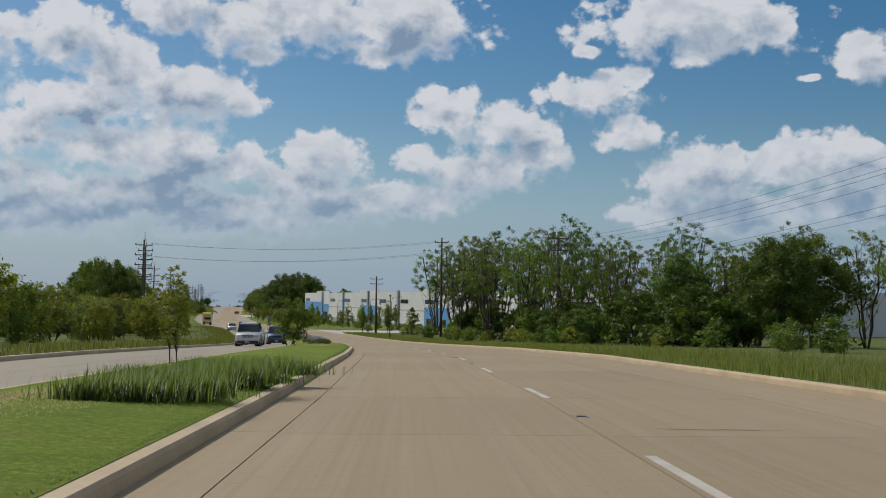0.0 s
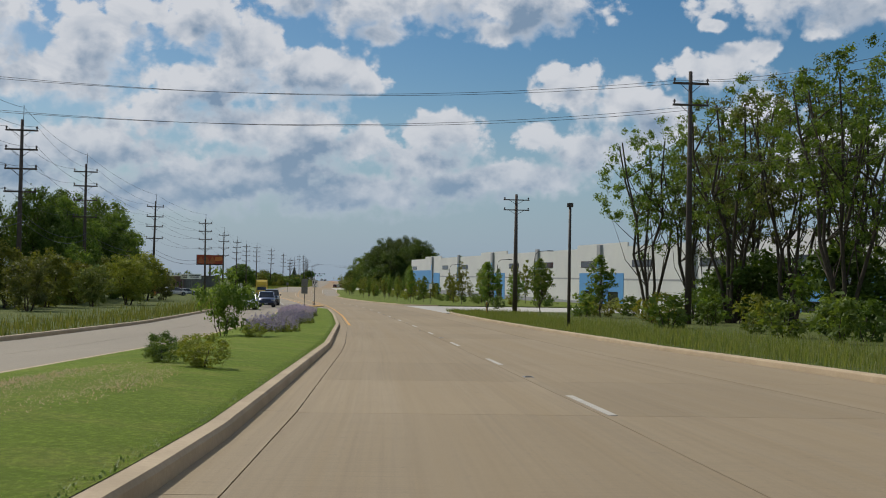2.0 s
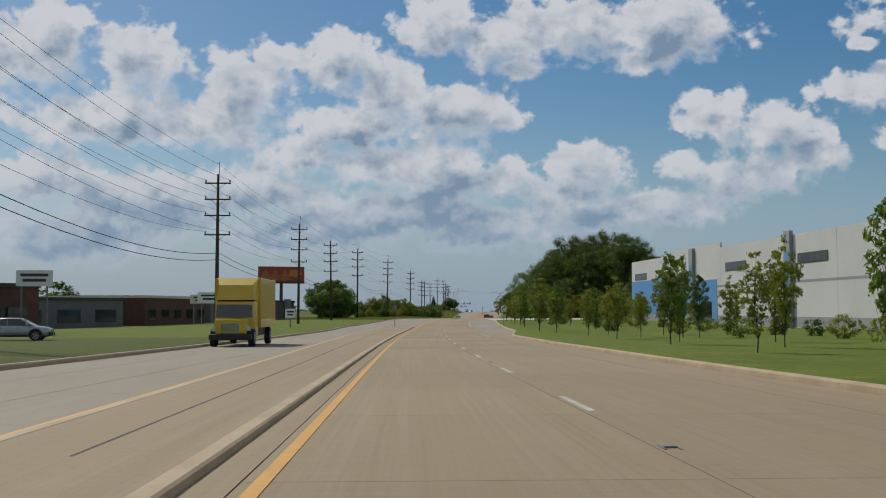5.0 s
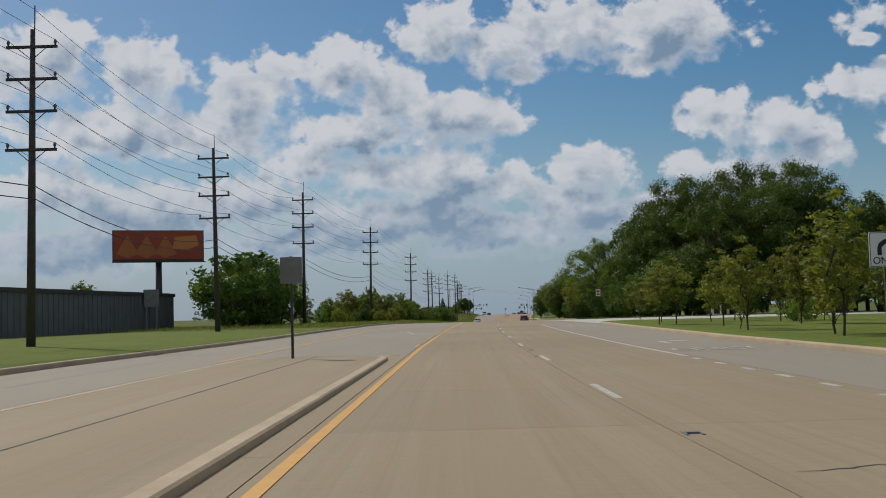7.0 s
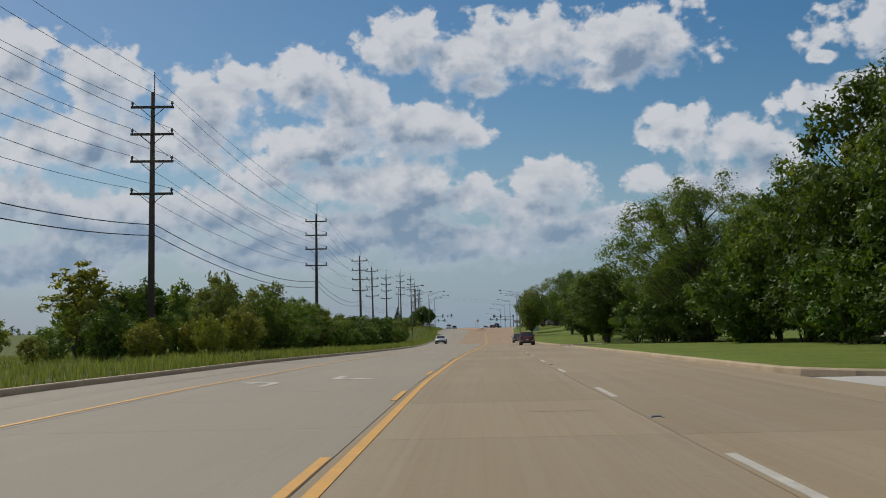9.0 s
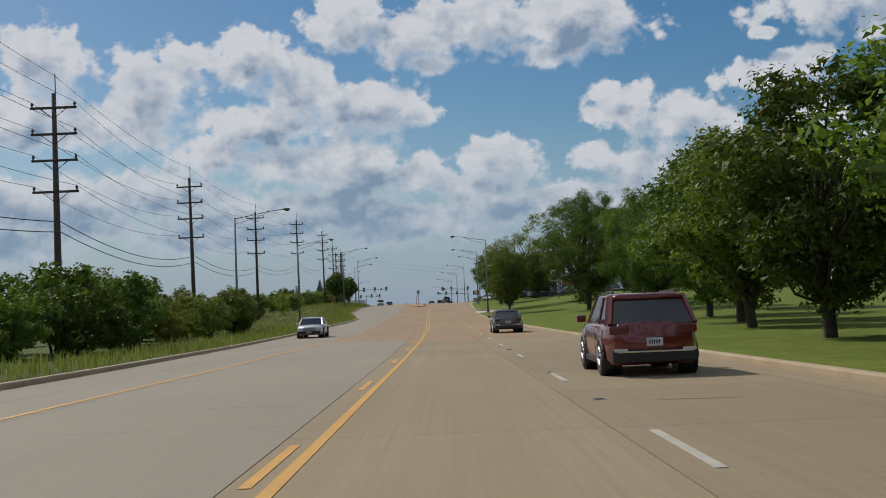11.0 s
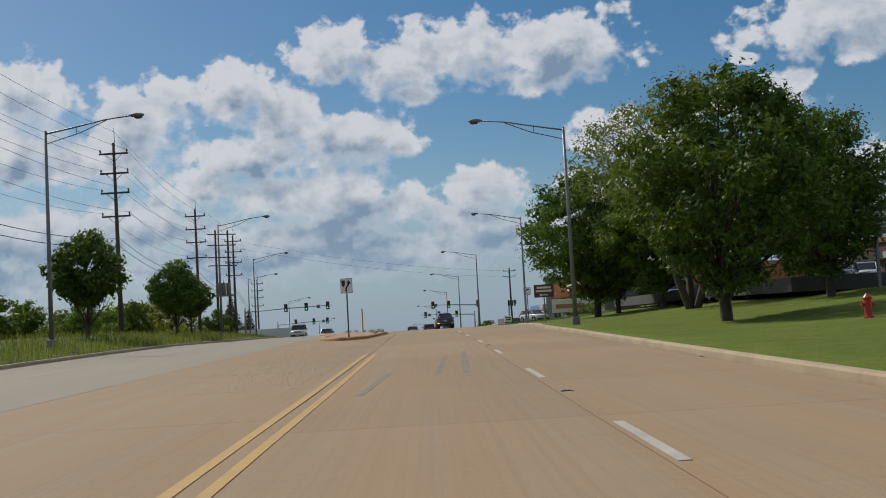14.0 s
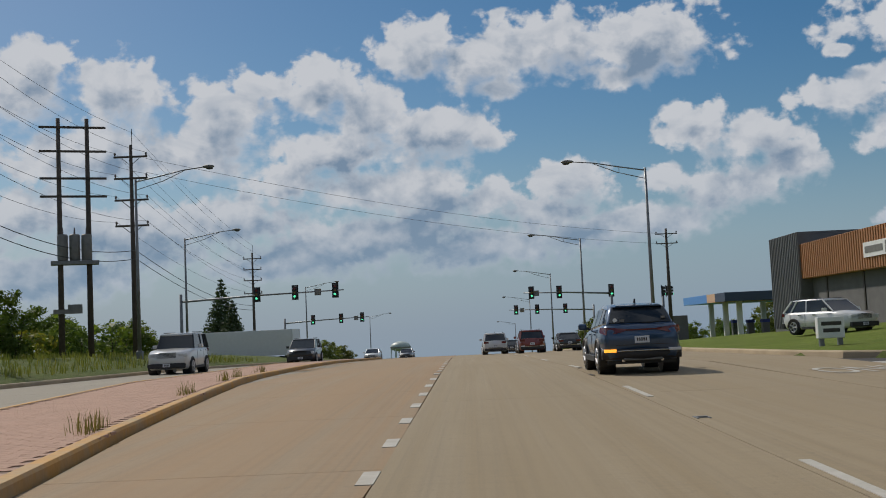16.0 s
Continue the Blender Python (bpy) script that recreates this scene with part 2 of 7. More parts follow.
def bump(nt, bsdf, height, strength=0.3, dist=0.02):
    n = nd(nt, "ShaderNodeBump", Strength=strength, Distance=dist)
    nt.links.new(height, n.inputs["Height"])
    nt.links.new(n.outputs[0], bsdf.inputs["Normal"])


def weathered(name, a, b, scale=2.0, rough=0.8, metal=0.0, fine=30.0, depth=0.2, vary=0.0):
    """Two tones of one surface mixed by coarse stains and fine grain; vary: how far each object's tone differs."""
    def build(nt, bs):
        f = span(nt, grain(nt, scale, 6.0, 0.6), 0.35, 0.68)
        col = mix(nt, f, a, b)
        g = grain(nt, fine, 4.0, 0.6)
        col = mix(nt, span(nt, g, 0.3, 0.7, 0.0, 0.35), col, tuple(0.6 * c for c in a))
        if vary:
            oi = nt.nodes.new("ShaderNodeObjectInfo")
            hs = nd(nt, "ShaderNodeHueSaturation")
            nt.links.new(span(nt, oi.outputs["Random"], 0, 1, 1 - vary, 1 + vary), hs.inputs["Value"])
            nt.links.new(col, hs.inputs["Color"])
            col = hs.outputs[0]
        nt.links.new(col, bs.inputs["Base Color"])
        bs.inputs["Roughness"].default_value, bs.inputs["Metallic"].default_value = rough, metal
        bump(nt, bs, g, depth, 0.01)
    return material(name, build)


def concrete_road(name, tone, dark, rust):
    """Worn concrete: UV holds metres across and along the road; wheel tracks, rust-brown drag stains, speckle."""
    def build(nt, bs):
        blotch = span(nt, grain(nt, 0.16, 6.0, 0.6, "UV", (1, 0.4, 1)), 0.3, 0.7)
        streak = span(nt, grain(nt, 1.0, 5.0, 0.65, "UV", (2.2, 0.035, 1)), 0.38, 0.68)
        thin = span(nt, grain(nt, 1.0, 4.0, 0.6, "UV", (14, 0.09, 1)), 0.45, 0.75)
        tine = grain(nt, 1.0, 3.0, 0.6, "UV", (0.7, 26, 1))
        speck = grain(nt, 55.0, 3.0, 0.7, "UV")
        col = mix(nt, blotch, tone, tuple(0.82 * c for c in tone))
        col = mix(nt, span(nt, streak, 0, 1, 0.0, 0.62), col, rust)
        col = mix(nt, span(nt, thin, 0, 1, 0.0, 0.3), col, dark)
        col = mix(nt, span(nt, tine, 0.42, 0.7, 0.0, 0.22), col, dark)
        col = mix(nt, span(nt, speck, 0.35, 0.75, 0.0, 0.6), col, tuple(0.58 * c for c in tone))
        pits = grain(nt, 9.0, 4.0, 0.75, "UV", (1, 0.5, 1))
        col = mix(nt, span(nt, pits, 0.58, 0.72, 0.0, 0.4), col, dark)
        # oil drips along the middle of each lane and tyre-polished tracks beside it
        uvx = nt.nodes.new("ShaderNodeSeparateXYZ")
        nt.links.new(coords(nt, "UV"), uvx.inputs[0])
        drip = nt.nodes.new("ShaderNodeMath")
        drip.operation = "COSINE"
        ph = nt.nodes.new("ShaderNodeMath")
        ph.operation, ph.inputs[1].default_value, ph.inputs[2].default_value = "MULTIPLY_ADD", 1.653, -0.5
        nt.links.new(uvx.outputs[0], ph.inputs[0])
        nt.links.new(ph.outputs[0], drip.inputs[0])
        worn = nt.nodes.new("ShaderNodeMath")
        worn.operation = "MULTIPLY"
        nt.links.new(span(nt, drip.outputs[0], 0.45, 1.0, 0.0, 0.75), worn.inputs[0])
        nt.links.new(span(nt, grain(nt, 1.0, 4.0, 0.6, "UV", (1.6, 0.05, 1)), 0.35, 0.62), worn.inputs[1])
        col = mix(nt, worn.outputs[0], col, tuple(0.5 * c + 0.36 * r for c, r in zip(tone, rust)))
        oi = nt.nodes.new("ShaderNodeObjectInfo")
        hs = nd(nt, "ShaderNodeHueSaturation")
        nt.links.new(span(nt, oi.outputs["Random"], 0, 1, 0.93, 1.05), hs.inputs["Value"])
        nt.links.new(col, hs.inputs["Color"])
        nt.links.new(hs.outputs[0], bs.inputs["Base Color"])
        bs.inputs["Roughness"].default_value = 0.85
        bs.inputs["Specular IOR Level"].default_value = 0.25
        bump(nt, bs, speck, 0.25, 0.006)
    return material(name, build)


def grass_mat(name, a, b, dry):
    def build(nt, bs):
        big = span(nt, grain(nt, 0.35, 6.0, 0.6), 0.35, 0.65)
        fine = grain(nt, 9.0, 6.0, 0.75)
        tiny = grain(nt, 26.0, 6.0, 0.85, stretch=(1, 0.6, 1))
        col = mix(nt, big, a, b)
        col = mix(nt, span(nt, fine, 0.35, 0.72, 0.0, 0.6), col, tuple(0.6 * c for c in a))
        clump = grain(nt, 3.2, 5.0, 0.7)
        col = mix(nt, span(nt, clump, 0.48, 0.68, 0.0, 0.5), col, tuple(0.62 * c for c in b))
        col = mix(nt, span(nt, grain(nt, 1.1, 5.0, 0.7), 0.5, 0.74, 0.0, 0.7), col, dry)
        col = mix(nt, span(nt, tiny, 0.42, 0.62, 0.0, 0.55), col, tuple(0.42 * c for c in a))
        col = mix(nt, span(nt, tiny, 0.36, 0.48, 0.35, 0.0), col, tuple(1.5 * c for c in a))
        nt.links.new(col, bs.inputs["Base Color"])
        bs.inputs["Roughness"].default_value = 0.95
        bs.inputs["Specular IOR Level"].default_value = 0.1
        bump(nt, bs, tiny, 0.6, 0.04)
    return material(name, build)


def leaf_mat(name, a, b, through=0.42, flat=False):
    def build(nt, bs):
        geo = nt.nodes.new("ShaderNodeNewGeometry")
        oi = nt.nodes.new("ShaderNodeObjectInfo")
        col = mix(nt, geo.outputs["Random Per Island"], a, b)
        hs = nd(nt, "ShaderNodeHueSaturation")
        nt.links.new(span(nt, oi.outputs["Random"], 0, 1, 0.8, 1.2), hs.inputs["Value"])
        nt.links.new(span(nt, oi.outputs["Random"], 0, 1, 0.488, 0.512), hs.inputs["Hue"])
        nt.links.new(col, hs.inputs["Color"])
        bs.inputs["Roughness"].default_value, bs.inputs["Specular IOR Level"].default_value = 0.6, 0.25
        nt.links.new(hs.outputs[0], bs.inputs["Base Color"])
        tr = nt.nodes.new("ShaderNodeBsdfTranslucent")
        if flat:
            # cropped turf is lit as a whole, like the ground that it covers
            nrm = nt.nodes.new("ShaderNodeCombineXYZ")
            nrm.inputs[2].default_value = 1.0
            nt.links.new(nrm.outputs[0], bs.inputs["Normal"])
        nt.links.new(mix(nt, 1.0, hs.outputs[0], (1.3, 1.25, 0.5), "MULTIPLY"), tr.inputs[0])
        ms = nt.nodes.new("ShaderNodeMixShader")
        ms.inputs[0].default_value = through
        nt.links.new(bs.outputs[0], ms.inputs[1])
        nt.links.new(tr.outputs[0], ms.inputs[2])
        nt.links.new(ms.outputs[0], nt.nodes["Material Output"].inputs[0])
    return material(name, build)


def paint(name, col, rough=0.3, metal=0.0, coat=0.0):
    def build(nt, bs):
        g = grain(nt, 3.0, 5.0, 0.6)
        nt.links.new(mix(nt, span(nt, g, 0.35, 0.7, 0.0, 0.25), col, tuple(0.75 * c + 0.02 for c in col)), bs.inputs["Base Color"])
        bs.inputs["Roughness"].default_value, bs.inputs["Metallic"].default_value = rough, metal
        bs.inputs["Coat Weight"].default_value = coat
    return material(name, build)


def glass(name, col=(0.02, 0.025, 0.03)):
    def build(nt, bs):
        bs.inputs["Base Color"].default_value = (*col, 1)
        bs.inputs["Roughness"].default_value = 0.06
        bs.inputs["Specular IOR Level"].default_value = 0.7
    return material(name, build)


def lamp_mat(name, col, power):
    def build(nt, bs):
        bs.inputs["Base Color"].default_value = (*col, 1)
        bs.inputs["Emission Color"].default_value = (*col, 1)
        bs.inputs["Emission Strength"].default_value = power
    return material(name, build)


M_ROAD = concrete_road("worn_concrete", (0.378, 0.302, 0.198), (0.17, 0.138, 0.1), (0.285, 0.21, 0.115))
M_ROAD3 = concrete_road("stained_concrete", (0.4, 0.298, 0.19), (0.18, 0.14, 0.1), (0.41, 0.23, 0.1))
M_ROAD2 = concrete_road("pale_concrete", (0.36, 0.318, 0.248), (0.22, 0.2, 0.17), (0.30, 0.26, 0.205))
M_PALE = weathered("new_concrete", (0.52, 0.50, 0.46), (0.44, 0.42, 0.38), 0.4, 0.85, fine=40)
M_KERB = weathered("kerb_concrete", (0.5, 0.39, 0.255), (0.37, 0.285, 0.18), 1.2, 0.85, fine=35, depth=0.4)
M_JOINT = weathered("tar_joint", (0.035, 0.032, 0.03), (0.06, 0.052, 0.045), 2.0, 0.8)
M_YELLOW = weathered("road_yellow", (0.66, 0.33, 0.035), (0.55, 0.29, 0.06), 3.0, 0.7, fine=18)
M_WORNYEL = weathered("worn_yellow", (0.56, 0.32, 0.065), (0.4, 0.27, 0.12), 3.0, 0.75, fine=18)
M_WHITE = weathered("road_white", (0.54, 0.51, 0.45), (0.39, 0.35, 0.29), 3.0, 0.7, fine=18)
M_LAWN = grass_mat("mown_lawn", (0.17, 0.225, 0.037), (0.125, 0.172, 0.03), (0.25, 0.235, 0.075))
M_MEDLAWN = grass_mat("median_lawn", (0.185, 0.262, 0.032), (0.14, 0.21, 0.026), (0.27, 0.26, 0.075))
M_WILD = grass_mat("wild_grass", (0.13, 0.16, 0.045), (0.095, 0.13, 0.036), (0.2, 0.18, 0.085))
M_STRAW = grass_mat("dry_straw", (0.30, 0.24, 0.13), (0.20, 0.16, 0.085), (0.36, 0.30, 0.18))
M_ASPHALT = weathered("asphalt", (0.07, 0.068, 0.065), (0.1, 0.096, 0.09), 0.5, 0.9, fine=60)
M_BARK = weathered("bark", (0.09, 0.07, 0.05), (0.05, 0.04, 0.03), 6.0, 0.95, fine=20, depth=0.7)
M_POLE = weathered("pole_wood", (0.1, 0.08, 0.066), (0.065, 0.052, 0.044), 3.0, 0.9, fine=25, depth=0.4, vary=0.2)
M_GALV = weathered("galvanised_steel", (0.25, 0.255, 0.26), (0.18, 0.185, 0.19), 3.0, 0.5, 0.6, fine=25)
M_DARKSTEEL = weathered("dark_steel", (0.05, 0.048, 0.045), (0.08, 0.065, 0.05), 3.0, 0.6, 0.3)
M_BLACK = paint("black_paint", (0.014, 0.014, 0.015), 0.45)
M_WIRE = paint("cable_black", (0.03, 0.03, 0.032), 0.6)
M_PORC = paint("insulator", (0.12, 0.1, 0.1), 0.2)
M_SIGNW = paint("sign_white", (0.78, 0.78, 0.76), 0.5)
M_SIGNPALE = paint("sign_pale", (0.42, 0.44, 0.46), 0.5)
M_SIGNBACK = weathered("sign_back", (0.22, 0.215, 0.2), (0.16, 0.155, 0.14), 2.5, 0.6, 0.3)
M_BRICKRED = weathered("brick_face", (0.24, 0.115, 0.08), (0.17, 0.085, 0.06), 3.0, 0.9, vary=0.2)
M_GLASS = glass("dark_glass")
M_TYRE = weathered("tyre", (0.018, 0.018, 0.018), (0.03, 0.029, 0.028), 5.0, 0.9)
M_RIM = weathered("alloy", (0.5, 0.5, 0.51), (0.38, 0.38, 0.4), 6.0, 0.35, 0.8)
M_CHROME = paint("chrome", (0.6, 0.6, 0.61), 0.15, 1.0)
L_DEEP = leaf_mat("leaf_deep", (0.052, 0.095, 0.016), (0.115, 0.172, 0.034), 0.3)
L_SPRUCE = leaf_mat("needles_bluegreen", (0.04, 0.068, 0.03), (0.07, 0.1, 0.045), 0.15)
L_MID = leaf_mat("leaf_mid", (0.088, 0.147, 0.029), (0.165, 0.228, 0.053))
L_LIGHT = leaf_mat("leaf_light", (0.15, 0.18, 0.03), (0.25, 0.26, 0.055))
L_YOUNG = leaf_mat("leaf_young", (0.12, 0.15, 0.028), (0.21, 0.215, 0.045))
L_GREY = leaf_mat("leaf_greygreen", (0.11, 0.14, 0.045), (0.17, 0.19, 0.07))
L_PURPLE = leaf_mat("lavender_flower", (0.22, 0.19, 0.46), (0.38, 0.34, 0.62))
L_BLADE = leaf_mat("grass_blade", (0.12, 0.165, 0.036), (0.23, 0.24, 0.085), 0.35)
L_MOWN = leaf_mat("mown_blade", (0.1, 0.165, 0.022), (0.17, 0.25, 0.04), 0.12, True)
L_WEED = leaf_mat("weed_olive", (0.13, 0.13, 0.04), (0.26, 0.21, 0.09), 0.3)
L_STRAW = leaf_mat("straw", (0.3, 0.25, 0.12), (0.46, 0.38, 0.2), 0.2, True)
L_RED = leaf_mat("leaf_bronze", (0.11, 0.05, 0.03), (0.17, 0.09, 0.045))


# ---- building helpers ----
def mesh_of(bm, name, mat, smooth=False):
    me = bpy.data.meshes.new(name)
    bm.to_mesh(me)
    bm.free()
    me.materials.append(mat)
    if smooth:
        for p in me.polygons:
            p.use_smooth = True
    return me


def part(name, bm, mat, parent, label="", smooth=False):
    ob = new(name, bm if isinstance(bm, bpy.types.Mesh) else mesh_of(bm, name, mat, smooth))
    ob.parent = parent
    return tagged(ob, label)


def root(name, label, category, group="", kind=""):
    ob = new(name)
    ob.scale = (K, K, K)
    return tagged(ob, label, category, group, kind)


def put(ob, m):
    ob.matrix_basis = m @ Matrix.Diagonal((K, K, K, 1))
    return ob


def box(bm, x0, x1, y0, y1, z0, z1, bevel=0.0):
    vs = [bm.verts.new((x, y, z)) for z in (z0, z1) for x, y in ((x0, y0), (x1, y0), (x1, y1), (x0, y1))]
    fs = [bm.faces.new([vs[i] for i in q]) for q in ((3, 2, 1, 0), (4, 5, 6, 7), (0, 1, 5, 4), (1, 2, 6, 5), (2, 3, 7, 6), (3, 0, 4, 7))]
    if bevel:
        bmesh.ops.bevel(bm, geom=list({e for f in fs for e in f.edges}), offset=bevel, segments=2, affect="EDGES", profile=0.6)
    return bm


def boxes(*rows, bevel=0.0):
    bm = bmesh.new()
    for r in rows:
        box(bm, *r, bevel=bevel)
    return bm


def tube(bm, points, radii, sides=8, caps=True):
    """A tube along points, with a radius at each."""
    rings = []
    for i, p in enumerate(points):
        p = Vector(p)
        way = (Vector(points[min(i + 1, len(points) - 1)]) - Vector(points[max(i - 1, 0)])).normalized()
        side = way.cross(Vector((0.13, 0.21, 1)) if abs(way.z) < 0.95 else Vector((1, 0.1, 0))).normalized()
        up = side.cross(way)
        r = radii[i] if hasattr(radii, "__len__") else radii
        rings.append([bm.verts.new(p + (side * math.cos(a) + up * math.sin(a)) * r) for a in (2 * math.pi * k / sides for k in range(sides))])
    for a, b in zip(rings, rings[1:]):
        for k in range(sides):
            bm.faces.new((a[k], a[(k + 1) % sides], b[(k + 1) % sides], b[k]))
    if caps:
        bm.faces.new(rings[0][::-1])
        bm.faces.new(rings[-1])
    return bm


def pipe(points, radii, sides=8):
    return tube(bmesh.new(), points, radii, sides)


def prism(outline, depth, axis="y"):
    """An outline in x, z pushed along y by depth either side of 0."""
    bm = bmesh.new()
    a = [bm.verts.new((x, -depth / 2, z)) for x, z in outline]
    b = [bm.verts.new((x, depth / 2, z)) for x, z in outline]
    bm.faces.new(a)
    bm.faces.new(b[::-1])
    n = len(a)
    for i in range(n):
        bm.faces.new((a[(i + 1) % n], a[i], b[i], b[(i + 1) % n]))
    bmesh.ops.recalc_face_normals(bm, faces=bm.faces[:])
    return bm


def letters(text, size, mat, parent, m, name="lettering", depth=0.004):
    cu = bpy.data.curves.new(name, "FONT")
    cu.body, cu.size, cu.extrude, cu.align_x, cu.align_y = text, size, depth, "CENTER", "CENTER"
    tmp = new("tmp", cu)
    me = bpy.data.meshes.new_from_object(tmp)
    bpy.data.objects.remove(tmp)
    me.materials.clear()
    me.materials.append(mat)
    ob = new(name, me)
    ob.parent = parent
    ob.matrix_basis = m
    return ob


# ---- ground ----
def edge_right(s):
    """Where the paving ends to the right: the kerb, or deep inside a side street's mouth."""
    for a, b, deep in ((219, 254, 46.0), (503, 546, 60.0), (629, 637, 22.0), (802, 812, 26.0), (907, 921, 24.0)):
        if a <= s <= b:
            return deep
        for e in (a, b):
            if abs(s - e) < 6 and not a <= s <= b:
                return kerb_right(s) + (6 - abs(s - e)) ** 2 / 8.0
    return kerb_right(s)


def stations():
    out = [-150.0, -100.0, -60.0]
    s = -40.0
    while s < 1060:
        out.append(s)
        s += 4.0
    return sorted(set(out + [1100.0, 1150.0, 1250.0, 1395.0, 1700.0, 2300.0, 3400.0, 218.9, 219.0, 254.0, 254.1, 502.9, 503.0, 546.0, 546.1,
                             628.9, 629.0, 637.0, 637.1, 801.9, 802.0, 812.0, 812.1, 906.9, 907.0, 921.0, 921.1]))


def make_ground():
    rows, sts = [], stations()
    verts, faces, mats = [], [], []
    for s in sts:
        kl, er = kerb_left(s), edge_right(s)
        line = [(d, rise(s, d)) for d in (-3800, -1800, -800, -400, -220, -130, -85, -60, -45, -35, -28, -23, -19)]
        line += [(kl - 1.5, rise(s, kl - 1.5)), (kl - 0.17, 0.13), (kl + 0.02, -0.14), (er - 0.02, -0.14), (er + 0.17, rise(s, er + 0.17))]
        line += [(er + 0.5 + w, rise(s, er + 0.5 + w)) for w in (1.0, 3.0, 6.0, 10.0, 15.0, 22.0, 32.0, 50.0, 80.0, 130.0, 220.0, 400.0, 800.0, 1800.0, 3800.0)]
        rows.append(len(verts))
        verts += [tuple(P(s, d, h - (0.0 if abs(d) < 700 else 3.0))) for d, h in line]
        width = len(line)
    for i in range(len(sts) - 1):
        s = (sts[i] + sts[i + 1]) / 2
        for j in range(width - 1):
            a, b = rows[i] + j, rows[i + 1] + j
            faces.append((a, a + 1, b + 1, b))
            lawn = (j >= 17 and j <= 24 and s > 222) or (8 <= j <= 14 and (370 < s < 505))
            mats.append(1 if lawn else 0)
    me = bpy.data.meshes.new("ground")
    me.from_pydata(verts, [], faces)
    me.materials.append(M_WILD)
    me.materials.append(M_LAWN)
    me.polygons.foreach_set("material_index", mats)
    for p in me.polygons:
        p.use_smooth = True
    return tagged(new("ground", me), "open ground of rough green grass and mown lawn beside the road", "ground", kind="structure")


make_ground()


# ---- road ----
def island_left(s):
    return float(np.interp(s, [243, 320, 390, 441], [-3.4, -4.7, -6.2, -6.2]))


def brick_right(s):
    return float(np.interp(s, [862, 864.5, 868, 876, 883, 890, 900, 905, 911, 920, 930, 945, 990], [-3.4, -2.8, -2.55, -2.2, -2.2, -2.8, -4.2, -4.7, -5.5, -6.4, -7.2, -7.8, -8.0]))


def brick_left(s):
    return float(np.interp(s, [862, 866, 882, 900, 915, 925, 945, 990], [-4.6, -5.6, -6.1, -8.2, -9.6, -10.2, -11.0, -11.4]))


def slab_mesh(name, s0, s1, dl, dr, mat, top=0.0, n=1, bottom=-0.06):
    """One paving slab between two ways along and two edges across; its UV holds metres."""
    verts, faces, uv = [], [], []
    for k in range(n + 1):
        s = s0 + (s1 - s0) * k / n
        for d, h in ((dl(s), bottom), (dl(s), top), (dr(s), top), (dr(s), bottom)):
            verts.append(tuple(P(s, d, h)))
            uv.append((d, s))
    for k in range(n):
        for j in range(3):
            a = 4 * k + j
            faces.append((a, a + 1, a + 5, a + 4))
    faces.append((0, 3, 2, 1))
    e = 4 * n
    faces.append((e, e + 1, e + 2, e + 3))
    return verts, faces, uv


def to_mesh(name, pieces, mat):
    verts, faces, uv = [], [], []
    for v, f, u in pieces:
        o = len(verts)
        verts += v
        uv += u
        faces += [tuple(i + o for i in q) for q in f]
    me = bpy.data.meshes.new(name)
    me.from_pydata(verts, [], faces)
    layer = me.uv_layers.new(name="metres")
    idx = np.empty(len(me.loops), dtype=np.int32)
    me.loops.foreach_get("vertex_index", idx)
    layer.data.foreach_set("uv", np.array(uv, dtype=np.float32)[idx].ravel())
    me.materials.append(mat)
    return me


def const(v):
    return lambda s: v


def lane_pieces(dl, dr, s0, s1, long=6.1, gap=0.006, top=0.0, shift=0.0):
    out, s = [], s0
    while s < s1 - 0.5:
        e = min(s + long, s1)
        if dr(s) - dl(s) > 0.05 and dr(e) - dl(e) > 0.05:
            out.append(slab_mesh("slab", s + gap, e - gap, dl, dr, None, top, max(1, int((e - s) / 7))))
        s = e
    return out


road = tagged(new("road"), "tan worn concrete road with tarred joints", "road", kind="structure")
base = to_mesh("roadbed", lane_pieces(lambda s: kerb_left(s) + 0.01, lambda s: edge_right(s) - 0.01, -140, 1350, 8.0, 0.0, -0.035), M_JOINT)
part("roadbed", base, None, road)


def second_right(s):
    return min(5.95, kerb_right(s) - 0.03)


def jog(s):
    """How far the joints run beside the painted lanes."""
    return float(np.interp(s, [610, 690, 735, 744, 752, 766, 780, 800], [0, -0.5, -0.68, -0.95, -0.75, -0.55, -0.3, 0]))


# the two near lanes are slabs of their own, the rest of the paving is joined
for dl, dr in ((lambda s: -1.52 + jog(s), lambda s: 2.155 + jog(s)), (lambda s: 2.17 + jog(s), second_right)):
    for piece in lane_pieces(dl, dr, -6, 903):
        part("slab", to_mesh("slab", [piece], M_ROAD if piece[2][0][1] < 690 else M_ROAD3), None, road)
rest = []
for dl, dr in ((lambda s: -1.52 + jog(s), lambda s: 2.155 + jog(s)), (lambda s: 2.17 + jog(s), second_right)):
    rest += lane_pieces(dl, dr, -140, -6) + lane_pieces(dl, dr, 903, 1350, 12.0)
rest += lane_pieces(const(-2.3), const(-1.535), -140, 230) + lane_pieces(const(-2.0), const(-1.535), 230, 441)
stained = lane_pieces(lambda s: brick_right(s) + 0.02, const(-1.535), 863.5, 990) + lane_pieces(const(-2.0), const(-1.535), 990, 1350)
rest += lane_pieces(const(5.975), lambda s: kerb_right(s) - 0.01, -140, 396) + lane_pieces(const(5.975), lambda s: kerb_right(s) - 0.01, 505, 1350)
bay = lane_pieces(const(5.975), lambda s: kerb_right(s) - 0.01, 396, 505)
